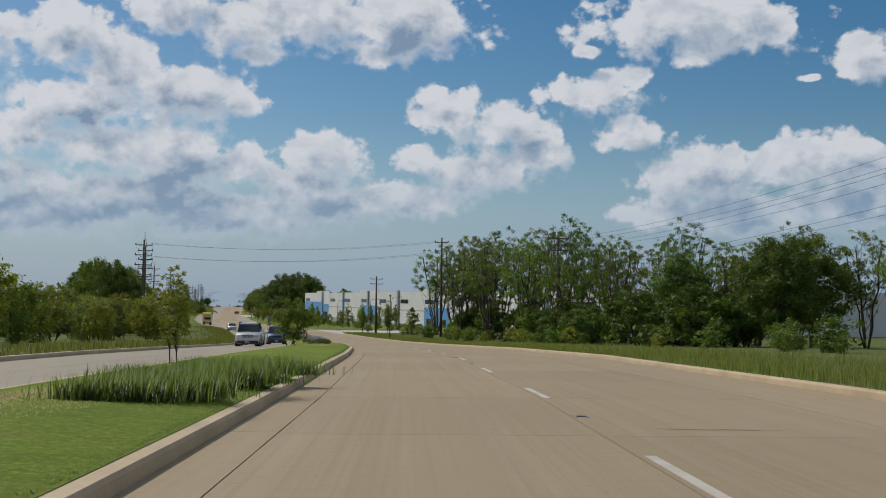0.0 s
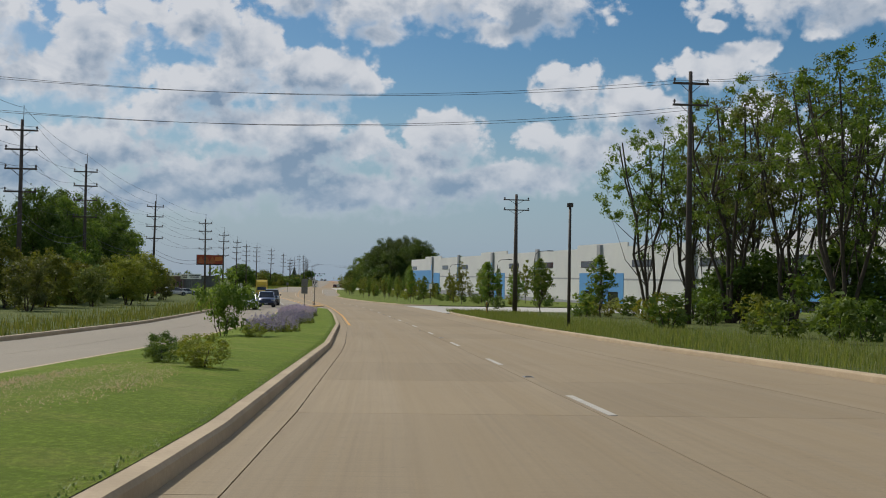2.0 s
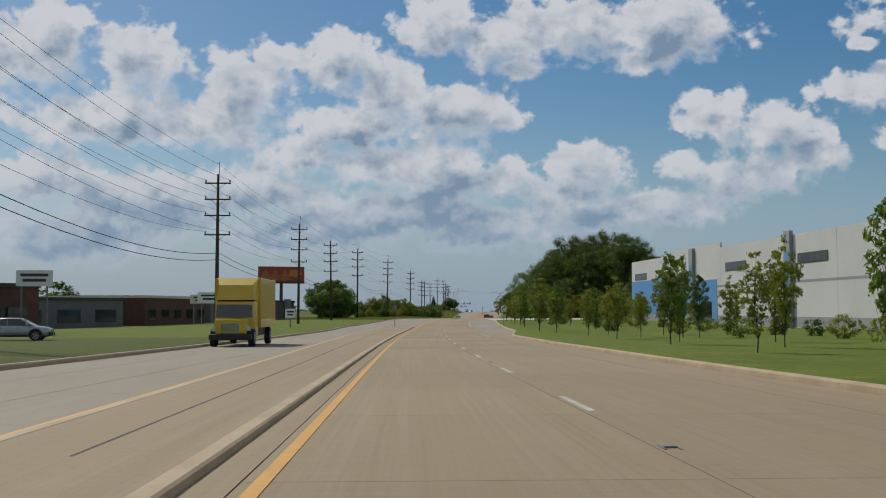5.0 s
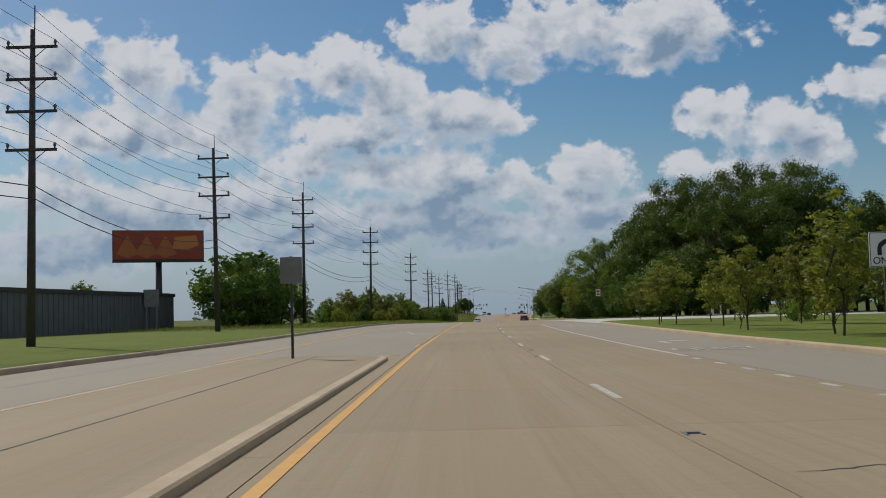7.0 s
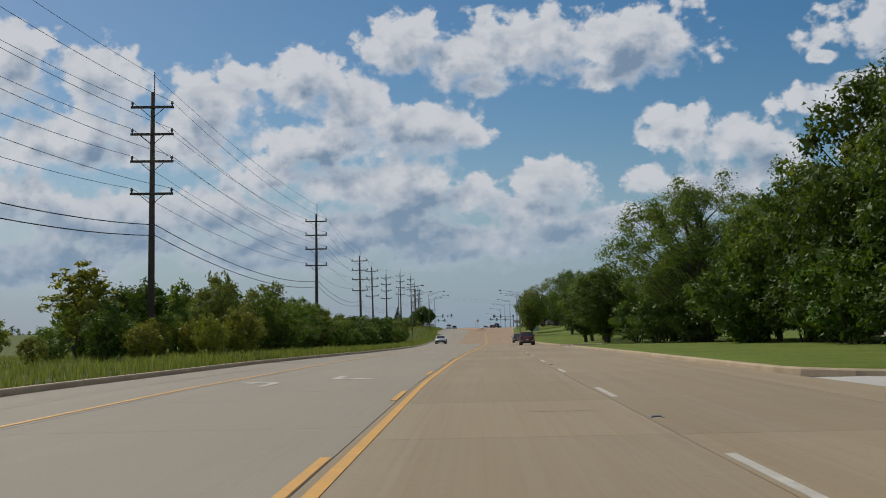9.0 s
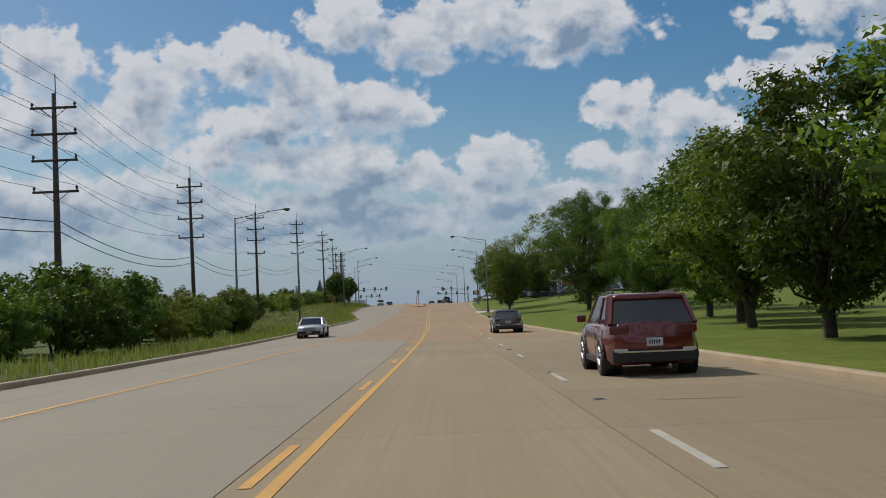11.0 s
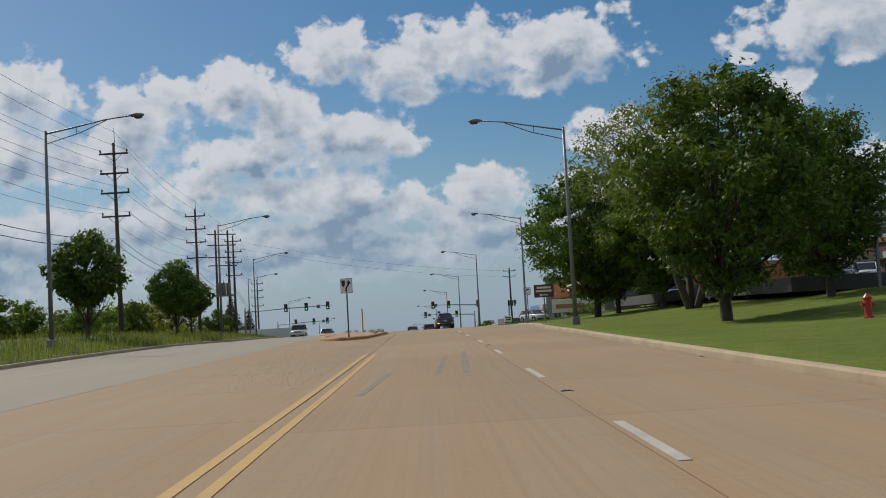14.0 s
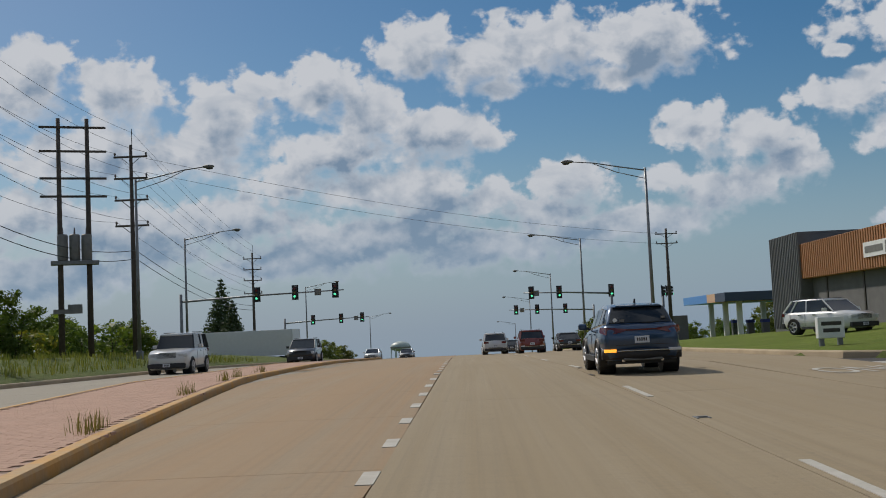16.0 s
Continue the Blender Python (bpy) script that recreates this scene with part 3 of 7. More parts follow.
tagged(part("turning_bay", to_mesh("turning_bay", bay, M_ROAD2), None, road), kind="stuff")
tagged(part("far_slabs", to_mesh("far_slabs", rest, M_ROAD), None, road), kind="stuff")
rest = []
for s0, s1 in ((-140, 223), (223, 243), (243, 441), (441, 863.5), (863.5, 990), (990, 1350)):
    inner = {-140: const(-6.62), 223: const(-2.02), 243: island_left, 441: (lambda s: -1.535 + jog(s)), 863.5: brick_left, 990: const(-2.02)}[s0]
    mid = const(-6.66)
    rest += lane_pieces(mid, inner, s0, s1)
    rest += lane_pieces(lambda s: (kerb_left(s) - 6.68) / 2 + 0.02, const(-6.68), s0, s1)
    rest += lane_pieces(lambda s: kerb_left(s) + 0.02, lambda s: (kerb_left(s) - 6.68) / 2, s0, s1)
tagged(part("far_lanes", to_mesh("far_lanes", [q for q in rest if q[2][0][1] < 700 or q[2][0][0] < -6.67], M_ROAD2), None, road), kind="stuff")
tagged(part("far_lanes", to_mesh("far_lanes", stained + [q for q in rest if q[2][0][1] >= 700 and q[2][0][0] >= -6.67], M_ROAD3), None, road), kind="stuff")
# side streets and drives of newer, paler concrete
for s0, s1, deep in ((216, 257, 46.0), (500, 549, 60.0), (628, 638, 22.0), (801, 813, 26.0), (906, 922, 24.0)):
    ps = lane_pieces(lambda s: kerb_right(s) + 0.01, lambda s: min(edge_right(s) + 0.2, deep), s0, s1, 4.0)
    tagged(new("side_street", to_mesh("side_street", ps, M_PALE)), "pale new concrete drive joining the road", "drive", kind="structure")


# ---- kerbs ----
def kerb(name, line, side, label, mat=M_KERB, height=0.15, wide=0.2, parent=None):
    """A kerb along line, a list of (s, d); side is +1 when its raised back lies to the right."""
    prof = ((0.0, -0.1), (0.015, height * 0.75), (0.04, height), (wide, height + 0.004), (wide + 0.02, -0.1))
    verts, faces = [], []
    pts = [P(s, d) for s, d in line]
    for i, p in enumerate(pts):
        way = (pts[min(i + 1, len(pts) - 1)] - pts[max(i - 1, 0)])
        out = Vector((way.y, -way.x, 0)).normalized() * side
        verts += [tuple(p + out * (x * K) + Vector((0, 0, z * K))) for x, z in prof]
    n = len(prof)
    for i in range(len(pts) - 1):
        for j in range(n - 1):
            a = i * n + j
            faces.append((a, a + n, a + n + 1, a + 1) if side > 0 else (a, a + 1, a + n + 1, a + n))
    me = bpy.data.meshes.new(name)
    me.from_pydata(verts, [], faces)
    me.materials.append(mat)
    ob = new(name, me)
    return tagged(ob, label, "kerb", kind="structure")


def run(s0, s1, f, by=4.0):
    n = max(2, int((s1 - s0) / by))
    return [(s0 + (s1 - s0) * k / n, f(s0 + (s1 - s0) * k / n)) for k in range(n + 1)]


for s0, s1 in ((-140, 218.8), (254.2, 502.8), (546.2, 628.8), (637.2, 801.8), (812.2, 906.8), (921.2, 1350)):
    kerb("kerb", run(s0, s1, edge_right, 1.5 if s0 > 0 and s1 < 1000 else 4.0), 1, "worn tan concrete kerb along the outer lane")
kerb("kerb", run(-140, 1350, kerb_left), -1, "worn concrete kerb along the far carriageway")


def raised(name, right, left, top, label, category, kerb_mat=M_KERB, top_mat=M_LAWN, dome=0.0, high=0.15):
    """A raised strip between two edge lines of equal length: kerbs all round and a top of its own."""
    loop = right + left[::-1]
    kerb("kerb", right, -1, "worn concrete kerb round a raised median", kerb_mat, high)
    kerb("kerb", left, 1, "worn concrete kerb round a raised median", kerb_mat, high)
    verts, faces, uv, n = [], [], [], 6
    for (s0, d0), (s1, d1) in zip(right, left):
        for k in range(n + 1):
            u = k / n
            d = d0 - 0.2 + (d1 - d0 + 0.4) * u
            verts.append(tuple(P(s0 + (s1 - s0) * u, d, top + dome * math.sin(math.pi * u))))
            uv.append((d, s0))
    for i in range(len(right) - 1):
        for k in range(n):
            a = i * (n + 1) + k
            faces.append((a + 1, a, a + n + 1, a + n + 2))
    me = to_mesh(name, [(verts, faces, uv)], top_mat)
    for p in me.polygons:
        p.use_smooth = True
    return tagged(new(name, me), label, category, kind="structure")


def nosed(s0, s1, right, left, round_start=True, round_end=True, cap=2.0, by=3.0):
    """Two edge lines that close in a rounded nose at each end asked for."""
    r, l = [], []
    n = max(4, int((s1 - s0) / by))
    ss = [s0 + (s1 - s0) * k / n for k in range(n + 1)]
    ends = [cap * (1 - math.cos(math.pi / 2 * k / 5)) for k in range(6)]
    if round_start:
        ss = [s0 + e for e in ends] + [s for s in ss if s > s0 + cap + 0.5]
    if round_end:
        ss = [s for s in ss if s < s1 - cap - 0.5] + [s1 - e for e in ends[::-1]]
    for s in ss:
        f = 1.0
        if round_start and s < s0 + cap:
            f = math.sqrt(max(0.0, 1 - ((s0 + cap - s) / cap) ** 2))
        if round_end and s > s1 - cap:
            f = math.sqrt(max(0.0, 1 - ((s - s1 + cap) / cap) ** 2))
        m, h = (right(s) + left(s)) / 2, (right(s) - left(s)) / 2
        r.append((s, m + h * f))
        l.append((s, m - h * f))
    return r, l


def med_right(s):
    return float(np.interp(s, [0, 75, 110, 222], [-2.16, -2.14, -1.98, -1.94]))


r, l = nosed(-140, 222, med_right, const(-6.6), False, True)
raised("median", r, l, 0.16, "raised median of bright mown grass with concrete kerbs", "median", top_mat=M_MEDLAWN, dome=0.12)
M_KERBYEL = weathered("worn_kerb_paint", (0.56, 0.28, 0.05), (0.4, 0.28, 0.15), 2.5, 0.8, fine=16)
r, l = nosed(239.8, 441.5, const(-1.88), island_left)
raised("median", r, l, 0.09, "raised concrete median island between yellow lines", "median", top_mat=M_ROAD, high=0.09)
kerb("kerb", [(a, b + 0.004) for a, b in r if a < 268], -1, "kerb painted yellow, worn, round the island's nose", M_WORNYEL, 0.095, 0.18)
kerb("kerb", [(a, b - 0.004) for a, b in l if a < 246], 1, "kerb painted yellow, worn, round the island's nose", M_WORNYEL, 0.095, 0.18)
r, l = nosed(862.3, 992, brick_right, brick_left, True, False)
M_PAVER = weathered("paver_base", (0.26, 0.17, 0.125), (0.2, 0.135, 0.1), 2.0, 0.9)
raised("median", r, l, 0.135, "raised median paved with worn red brick, weeds along the kerb", "median", kerb_mat=M_KERBYEL, top_mat=M_PAVER)


# ---- markings ----
def stripe(name, s0, s1, d, wide, mat, label, group="", top=0.008, f=None):
    dl, dr = (lambda s: (f(s) if f else d) - wide / 2), (lambda s: (f(s) if f else d) + wide / 2)
    n = max(1, int((s1 - s0) / 4))
    me = to_mesh(name, [slab_mesh(name, s0, s1, dl, dr, mat, top, n, -0.004)], mat)
    return tagged(new(name, me), label, "road marking", group, "structure")


stripe("edge_line", 177, 716, -1.36, 0.13, M_YELLOW, "solid orange-yellow line painted on the concrete")
stripe("edge_line", 716, 840, 0, 0.12, M_WORNYEL, "worn yellow line of the double line", f=lambda s: float(np.interp(s, [716, 735, 790, 840, 866], [-1.36, -1.17, -1.2, -1.35, -1.6])))
stripe("edge_line", 441.5, 700, -6.9, 0.12, M_YELLOW, "worn yellow line on the far side of the turning lane")
stripe("joint", 300, 441, 0, 0.03, M_JOINT, "tarred joint along the concrete island", top=0.094, f=lambda s: island_left(s) * 0.5 - 0.95)
stripe("edge_line", 223, 441, 0, 0.17, M_YELLOW, "worn yellow line beside the concrete island", f=lambda s: island_left(s) - 0.22)
stripe("edge_line", 716, 840, 0, 0.12, M_WORNYEL, "second worn yellow line of the double line", f=lambda s: float(np.interp(s, [716, 735, 790, 840, 866], [-1.62, -1.45, -1.5, -1.65, -1.9])))
stripe("edge_line", 700, 800, 0, 0.11, M_WORNYEL, "worn yellow line tapering across the road", f=lambda s: float(np.interp(s, [700, 740, 757, 800], [-6.9, -6.5, -5.2, -2.4])))
for k in range(22):
    stripe("centre_dash", 450.3 + 11.7 * k, 453.3 + 11.7 * k, -1.60, 0.11, M_YELLOW, "short yellow dash beside the solid line", "yellow dashes")
# yellow outlines round the ends of the concrete island
stripe("edge_line", 442.6, 442.85, -4.05, 4.6, M_YELLOW, "worn yellow line across the island's end")
stripe("edge_line", 441.6, 443.0, -6.3, 0.12, M_WORNYEL, "worn yellow line round the island's end")
turn_line = [(243.5, -1.42), (241.5, -1.45), (240.2, -1.62), (239.4, -2.0), (239.1, -2.55), (239.4, -3.2), (240.3, -3.72), (241.8, -3.95), (245.0, -3.86)]
verts, faces = [], []
for i, (a, b) in enumerate(turn_line):
    a0, b0 = turn_line[max(0, i - 1)]
    a1, b1 = turn_line[min(i + 1, len(turn_line) - 1)]
    q = math.hypot(a1 - a0, b1 - b0)
    for w in (-0.055, 0.055):
        verts.append(tuple(P(a - (b1 - b0) / q * w, b + (a1 - a0) / q * w, 0.009)))
for i in range(len(turn_line) - 1):
    faces.append((2 * i, 2 * i + 1, 2 * i + 3, 2 * i + 2))
me = bpy.data.meshes.new("edge_line")
me.from_pydata(verts, [], faces)
me.materials.append(M_WORNYEL)
tagged(new("edge_line", me), "worn yellow line round the island's nose", "road marking", kind="structure")
# faded orange paint over the nose of the island
nose = bmesh.new()
ring = [nose.verts.new(P(243.2 + 2.4 * math.cos(a) * (1 + 0.1 * math.sin(3 * a)), -2.6 + 0.48 * math.sin(a) * (1 + 0.14 * math.cos(5 * a)), 0.098)) for a in (2 * math.pi * k / 28 for k in range(28))]
f = nose.faces.new(ring)
if f.normal.z < 0:
    f.normal_flip()
nose.normal_update()
M_NOSE = weathered("faded_orange_paint", (0.7, 0.31, 0.03), (0.52, 0.3, 0.1), 3.0, 0.8, fine=18)
tagged(new("nose_paint", mesh_of(nose, "nose_paint", M_NOSE)), "faded orange paint on the island's nose", "road marking", kind="structure")

# cracks, tyre marks and lane reflectors
M_TYREMARK = weathered("tyre_mark", (0.2, 0.165, 0.125), (0.27, 0.225, 0.165), 4.0, 0.9, fine=14)
crk = random.Random(41)


def crack(s, d, along, across, wide=0.012, n=7):
    """A thin dark wandering crack from s, d."""
    verts, faces = [], []
    for k in range(n + 1):
        u = k / n
        w = wide * (0.35 + 0.65 * math.sin(math.pi * u)) * crk.uniform(0.6, 1.3)
        a, b = s + along * u + crk.uniform(-0.05, 0.05), d + across * u + crk.uniform(-0.05, 0.05)
        if abs(across) > abs(along):
            verts += [tuple(P(a - w, b, 0.003)), tuple(P(a + w, b, 0.003))]
        else:
            verts += [tuple(P(a, b - w, 0.003)), tuple(P(a, b + w, 0.003))]
    faces = [(2 * k, 2 * k + 1, 2 * k + 3, 2 * k + 2) for k in range(n)]
    me = bpy.data.meshes.new("crack")
    me.from_pydata(verts, [], faces)
    me.materials.append(M_JOINT)
    ob = new("crack", me)
    ob.parent = road


for k in range(120):
    s = crk.uniform(8, 930)
    if k % 3 == 0:
        crack(s, crk.uniform(-1.2, 5.2), crk.uniform(-0.3, 0.3), crk.uniform(0.4, 1.6), 0.02)
    elif k % 3 == 1:
        crack(s, 2.16 + crk.uniform(-0.12, 0.12), crk.uniform(0.5, 1.6), crk.uniform(-0.1, 0.1), 0.045)
    else:
        crack(s, crk.uniform(-6.4, -2.2) if s > 450 else crk.uniform(-1.3, 5.0), crk.uniform(-0.4, 0.4), crk.uniform(0.6, 2.2), 0.016)
for s0, s1, d0, d1, w in ((735, 752, -3.9, -3.3, 0.16), (735.5, 751, -3.45, -2.9, 0.12), (822.5, 828.5, -0.75, -0.5, 0.12), (826, 838, 1.05, 1.35, 0.16), (827, 836, 0.5, 0.8, 0.13), (612, 640, -0.35, -0.2, 0.1)):
    stripe("tyre_mark", s0, s1, 0, w, M_TYREMARK, "dark tyre mark on the concrete", "tyre marks", 0.004, f=lambda s, s0=s0, s1=s1, d0=d0, d1=d1: d0 + (d1 - d0) * (s - s0) / (s1 - s0))


def dash_at(n):
    return float(np.interp(n, [-4, -2, 3, 8, 13, 16, 30, 35, 40, 45, 47, 59, 62, 64, 69, 75, 90], [-7.2, 16.5, 71, 131.2, 190.2, 225.6, 391.6, 451.8, 511.5, 570, 593, 735.4, 770, 795.5, 848.6, 917, 1093]))


for n in range(-4, 86):
    s = dash_at(n)
    stripe("lane_dash", s - 3.0, s, 2.29, 0.11, M_WHITE, "worn white dash between two lanes", "white lane dashes")
caster = boxes((-0.13, -0.09, -0.22, 0.22, 0, 0.03), (0.09, 0.13, -0.22, 0.22, 0, 0.03), (-0.09, 0.09, -0.06, 0.06, 0, 0.045))
reflector_me = mesh_of(caster, "lane_reflector", M_GALV)
for n in range(-2, 76, 2):
    s = dash_at(n) + 4.4
    ob = tagged(new("lane_reflector", reflector_me), "low iron reflector casting set in the lane line", "reflector", "lane reflectors")
    ob.matrix_basis = at(s, 2.3, -0.012) @ Matrix.Diagonal((K * 0.7, K * 0.7, K * 0.7, 1))
for k in range(25):
    stripe("lane_dash", 378.4 + 2.37 * k, 379.2 + 2.37 * k, 5.7, 0.13, M_WHITE, "short white dash of the turning bay", "short white dashes")
for k in range(24):
    stripe("lane_dash", 882 + 2.9 * k, 882.85 + 2.9 * k, -1.62, 0.16, M_WHITE, "short white dash of the inner turning bay", "short white dashes")
stripe("lane_line", 437.3, 498, 5.78, 0.13, M_WHITE, "solid white line of the outer turning bay")
stripe("lane_line", 246, 296, 0, 0.12, M_WHITE, "solid white line of the far turning bay", f=lambda s: -6.45 - 0.01 * (s - 246))


def flat_mark(name, outline, s, d, label, turn=0.0, mat=M_WHITE, flip=1):
    """A painted shape, outline in metres across and along, laid on the road."""
    bm = bmesh.new()
    a = math.radians(turn)
    vs = []
    for x, y in outline:
        x *= flip
        vs.append(bm.verts.new(P(s + x * math.sin(a) + y * math.cos(a), d + x * math.cos(a) - y * math.sin(a), 0.009)))
    f = bm.faces.new(vs)
    bmesh.ops.recalc_face_normals(bm, faces=[f])
    if f.normal.z < 0:
        f.normal_flip()
    bmesh.ops.triangulate(bm, faces=[f])
    return tagged(new(name, mesh_of(bm, name, mat)), label, "road marking", kind="structure")


TURN = [(-0.1, 0), (0.1, 0), (0.1, 1.6), (0.25, 2.0), (0.55, 2.2), (0.55, 1.75), (1.15, 2.4), (0.55, 3.05), (0.55, 2.55), (0.1, 2.4), (-0.1, 2.0)]
for s, d, turn, flip in ((480, -3.7, 0, -1), (477, -3.2, 180, -1), (550, -5.2, 0, -1), (556, -4.0, 180, -1), (604, -4.2, 0, -1), (447.5, 7.3, 0, 1), (492.5, 7.7, 0, 1),
                         (815, -6.2, 180, -1), (912, 7.9, 0, 1)):
    flat_mark("turn_arrow", TURN, s, d, "white turn arrow painted on the lane", turn, flip=flip)


def road_word(text, s, d, tall, turn=0.0):
    cu = bpy.data.curves.new("road_word", "FONT")
    cu.body, cu.size, cu.align_x = text, 1.0, "CENTER"
    tmp = new("tmp", cu)
    me = bpy.data.meshes.new_from_object(tmp)
    bpy.data.objects.remove(tmp)
    sg = -1 if turn else 1
    for v in me.vertices:
        v.co = P(s + sg * v.co.y * tall / 0.7, d + sg * v.co.x * 0.95, 0.009)
    me.materials.clear()
    me.materials.append(M_WHITE)
    tagged(new("road_word", me), "white letters ONLY painted on the lane", "road marking", kind="structure")


road_word("ONLY", 440.5, 7.5, 2.2)
road_word("ONLY", 486, 7.9, 2.2)
road_word("ONLY", 251, -5.2, 2.2, 1)
road_word("ONLY", 918, 7.9, 2.2)
for k in range(11):
    q = [(-0.2, -1.6), (0.2, -1.6), (0.2, 1.6), (-0.2, 1.6)]
    flat_mark("crossing_bar", q, 224 + 2.6 * k, 11.6, "white crossing bar across the side street", 90)


# ---- trees and plants ----
def leaf_cloud(name, centres, radii, per, size, mat, rng, flat=0.8, up=0.4, tri=True):
    """Small bent leaves, three triangles or so each, scattered through clumps."""
    pos, nrm, deep = [], [], []
    for c, r in zip(centres, radii):
        k = max(3, int(per * r * r))
        v = rng.normal(size=(k, 3))
        v /= np.linalg.norm(v, axis=1)[:, None] + 1e-9
        rad = r * rng.uniform(0.25, 1.0, size=(k, 1)) ** 0.5 * (1 + 0.25 * rng.normal(size=(k, 1)).clip(-1, 1.4))
        deep.append(rad / r)
        pos.append(c + v * rad * (1, 1, flat))
        nrm.append(v + rng.normal(size=(k, 3)) * 0.7 + (0, 0, up))
    pos, nrm, depth = np.concatenate(pos), np.concatenate(nrm), np.concatenate(deep)
    nrm /= np.linalg.norm(nrm, axis=1)[:, None] + 1e-9
    n = len(pos)
    side = np.cross(nrm, rng.normal(size=(n, 3)))
    side /= np.linalg.norm(side, axis=1)[:, None] + 1e-9
    fore = np.cross(nrm, side)
    # leaves deep inside a clump are fewer and larger
    sz = size * rng.uniform(0.7, 1.45, size=(n, 1)) * (1 + 1.1 * (depth < 0.55))
    if tri:
        verts = np.stack([pos - fore * sz - side * sz * 0.5, pos + side * sz * 0.75 - fore * sz * 0.3 + nrm * sz * 0.15, pos + fore * sz * 1.15], 1).reshape(-1, 3)
        me = bpy.data.meshes.new(name)
        me.from_pydata(verts.tolist(), [], np.arange(3 * n).reshape(-1, 3).tolist())
        me.materials.append(mat)
        return me
    verts = np.stack([pos - fore * sz, pos + side * sz * 0.55 + nrm * sz * 0.12, pos + fore * sz * 1.05, pos - side * sz * 0.55 + nrm * sz * 0.12], 1).reshape(-1, 3)
    faces = np.arange(4 * n).reshape(-1, 4)
    me = bpy.data.meshes.new(name)
    me.from_pydata(verts.tolist(), [], faces.tolist())
    me.materials.append(mat)
    return me


def limb(bm, a, b, r0, r1, rng, bend=0.12, n=4, sides=6):
    a, b = np.array(a, float), np.array(b, float)
    L = np.linalg.norm(b - a)
    pts = [a + (b - a) * u + rng.normal(size=3) * bend * L * 0.3 * math.sin(math.pi * u) for u in np.linspace(0, 1, n + 1)]
    tube(bm, pts, [r0 + (r1 - r0) * u for u in np.linspace(0, 1, n + 1)], sides, caps=False)
    return pts


def tree_meshes(seed, h, r, base, mat, per=60, leaf=0.2, clumps=40, trunk=0.2, stems=1, fan=0.0, fill=0.75, crown_r=0.30, squash=1.0, tip=1.0, reach=0.55, twigs=0.4):
    """Trunk with limbs, and a crown of leafy clumps in an uneven ovoid from base to h."""
    rng = np.random.default_rng(seed)
    bm = bmesh.new()
    mid, hh = (h + base) / 2, (h - base) / 2
    centres, radii = [], []
    lobes = rng.normal(size=(6, 3))
    lobes /= np.linalg.norm(lobes, axis=1)[:, None]
    stem_tops = []
    for k in range(stems):
        ang = 2 * math.pi * (k + rng.uniform(0, 0.6)) / stems
        lean = fan * r * (0.5 if stems > 1 else 0.1)
        top = (math.cos(ang) * lean, math.sin(ang) * lean, base + (h - base) * (0.75 if stems == 1 else reach))
        foot = (math.cos(ang) * 0.15 * (stems > 1), math.sin(ang) * 0.15 * (stems > 1), -0.3)
        stem_tops.append(limb(bm, foot, top, trunk * (1 if stems == 1 else 0.75), trunk * 0.3, rng, 0.08, 5, 7 if base > 0.5 else 5))
    while len(centres) < clumps:
        v = rng.uniform(-1, 1, size=3)
        q = np.linalg.norm(v)
        if q > 1 or q < 0.35 * fill:
            continue
        grow = 0.8 + 0.3 * max((v / q) @ lobes.T) * rng.uniform(0.7, 1.1)
        wide = (1 - 0.35 * max(0.0, v[2]) * tip) * (0.62 + 0.38 * min(1.0, 1 + v[2]))
        c = np.array((v[0] * r * grow * wide, v[1] * r * grow * wide * squash, mid + v[2] * hh * min(1.05, grow)))
        centres.append(c)
        radii.append(crown_r * r * rng.uniform(0.55, 1.1) * (1 - 0.25 * q))
    for c in centres[: 0 if base < 0.5 else int(clumps * twigs)]:
        st = stem_tops[int(rng.integers(len(stem_tops)))]
        u = min(len(st) - 2, max(1, int((c[2] - 0.25 * (h - base)) / h * len(st))))
        limb(bm, st[u], c, trunk * 0.28, trunk * 0.05, rng, 0.18, 3, 4)
    return mesh_of(bm, "trunk", M_BARK, True), leaf_cloud("crown", np.array(centres), np.array(radii), per, leaf, mat, rng)


def spruce_meshes(seed, h, r, mat):
    rng = np.random.default_rng(seed)
    bm = bmesh.new()
    tube(bm, [(0, 0, -0.2), (0, 0, h * 0.5), (0, 0, h)], [0.16, 0.1, 0.02], 7)
    cs, rs = [], []
    z = 0.5
    while z < h - 0.2:
        rr = r * (1 - z / h) ** 0.85
        k = max(4, int(11 * rr / r + 3))
        for j in range(k):
            a = 2 * math.pi * (j + rng.uniform(0, 0.7)) / k
            for u in (0.35, 0.65, 0.95):
                cs.append((math.cos(a) * rr * u, math.sin(a) * rr * u, z - 0.35 * rr * u * u))
                rs.append(0.2 + 0.16 * rr)
        z += 0.42
    return mesh_of(bm, "trunk", M_BARK, True), leaf_cloud("crown", np.array(cs), np.array(rs), 70, 0.12, mat, rng, 0.45, 0.2)


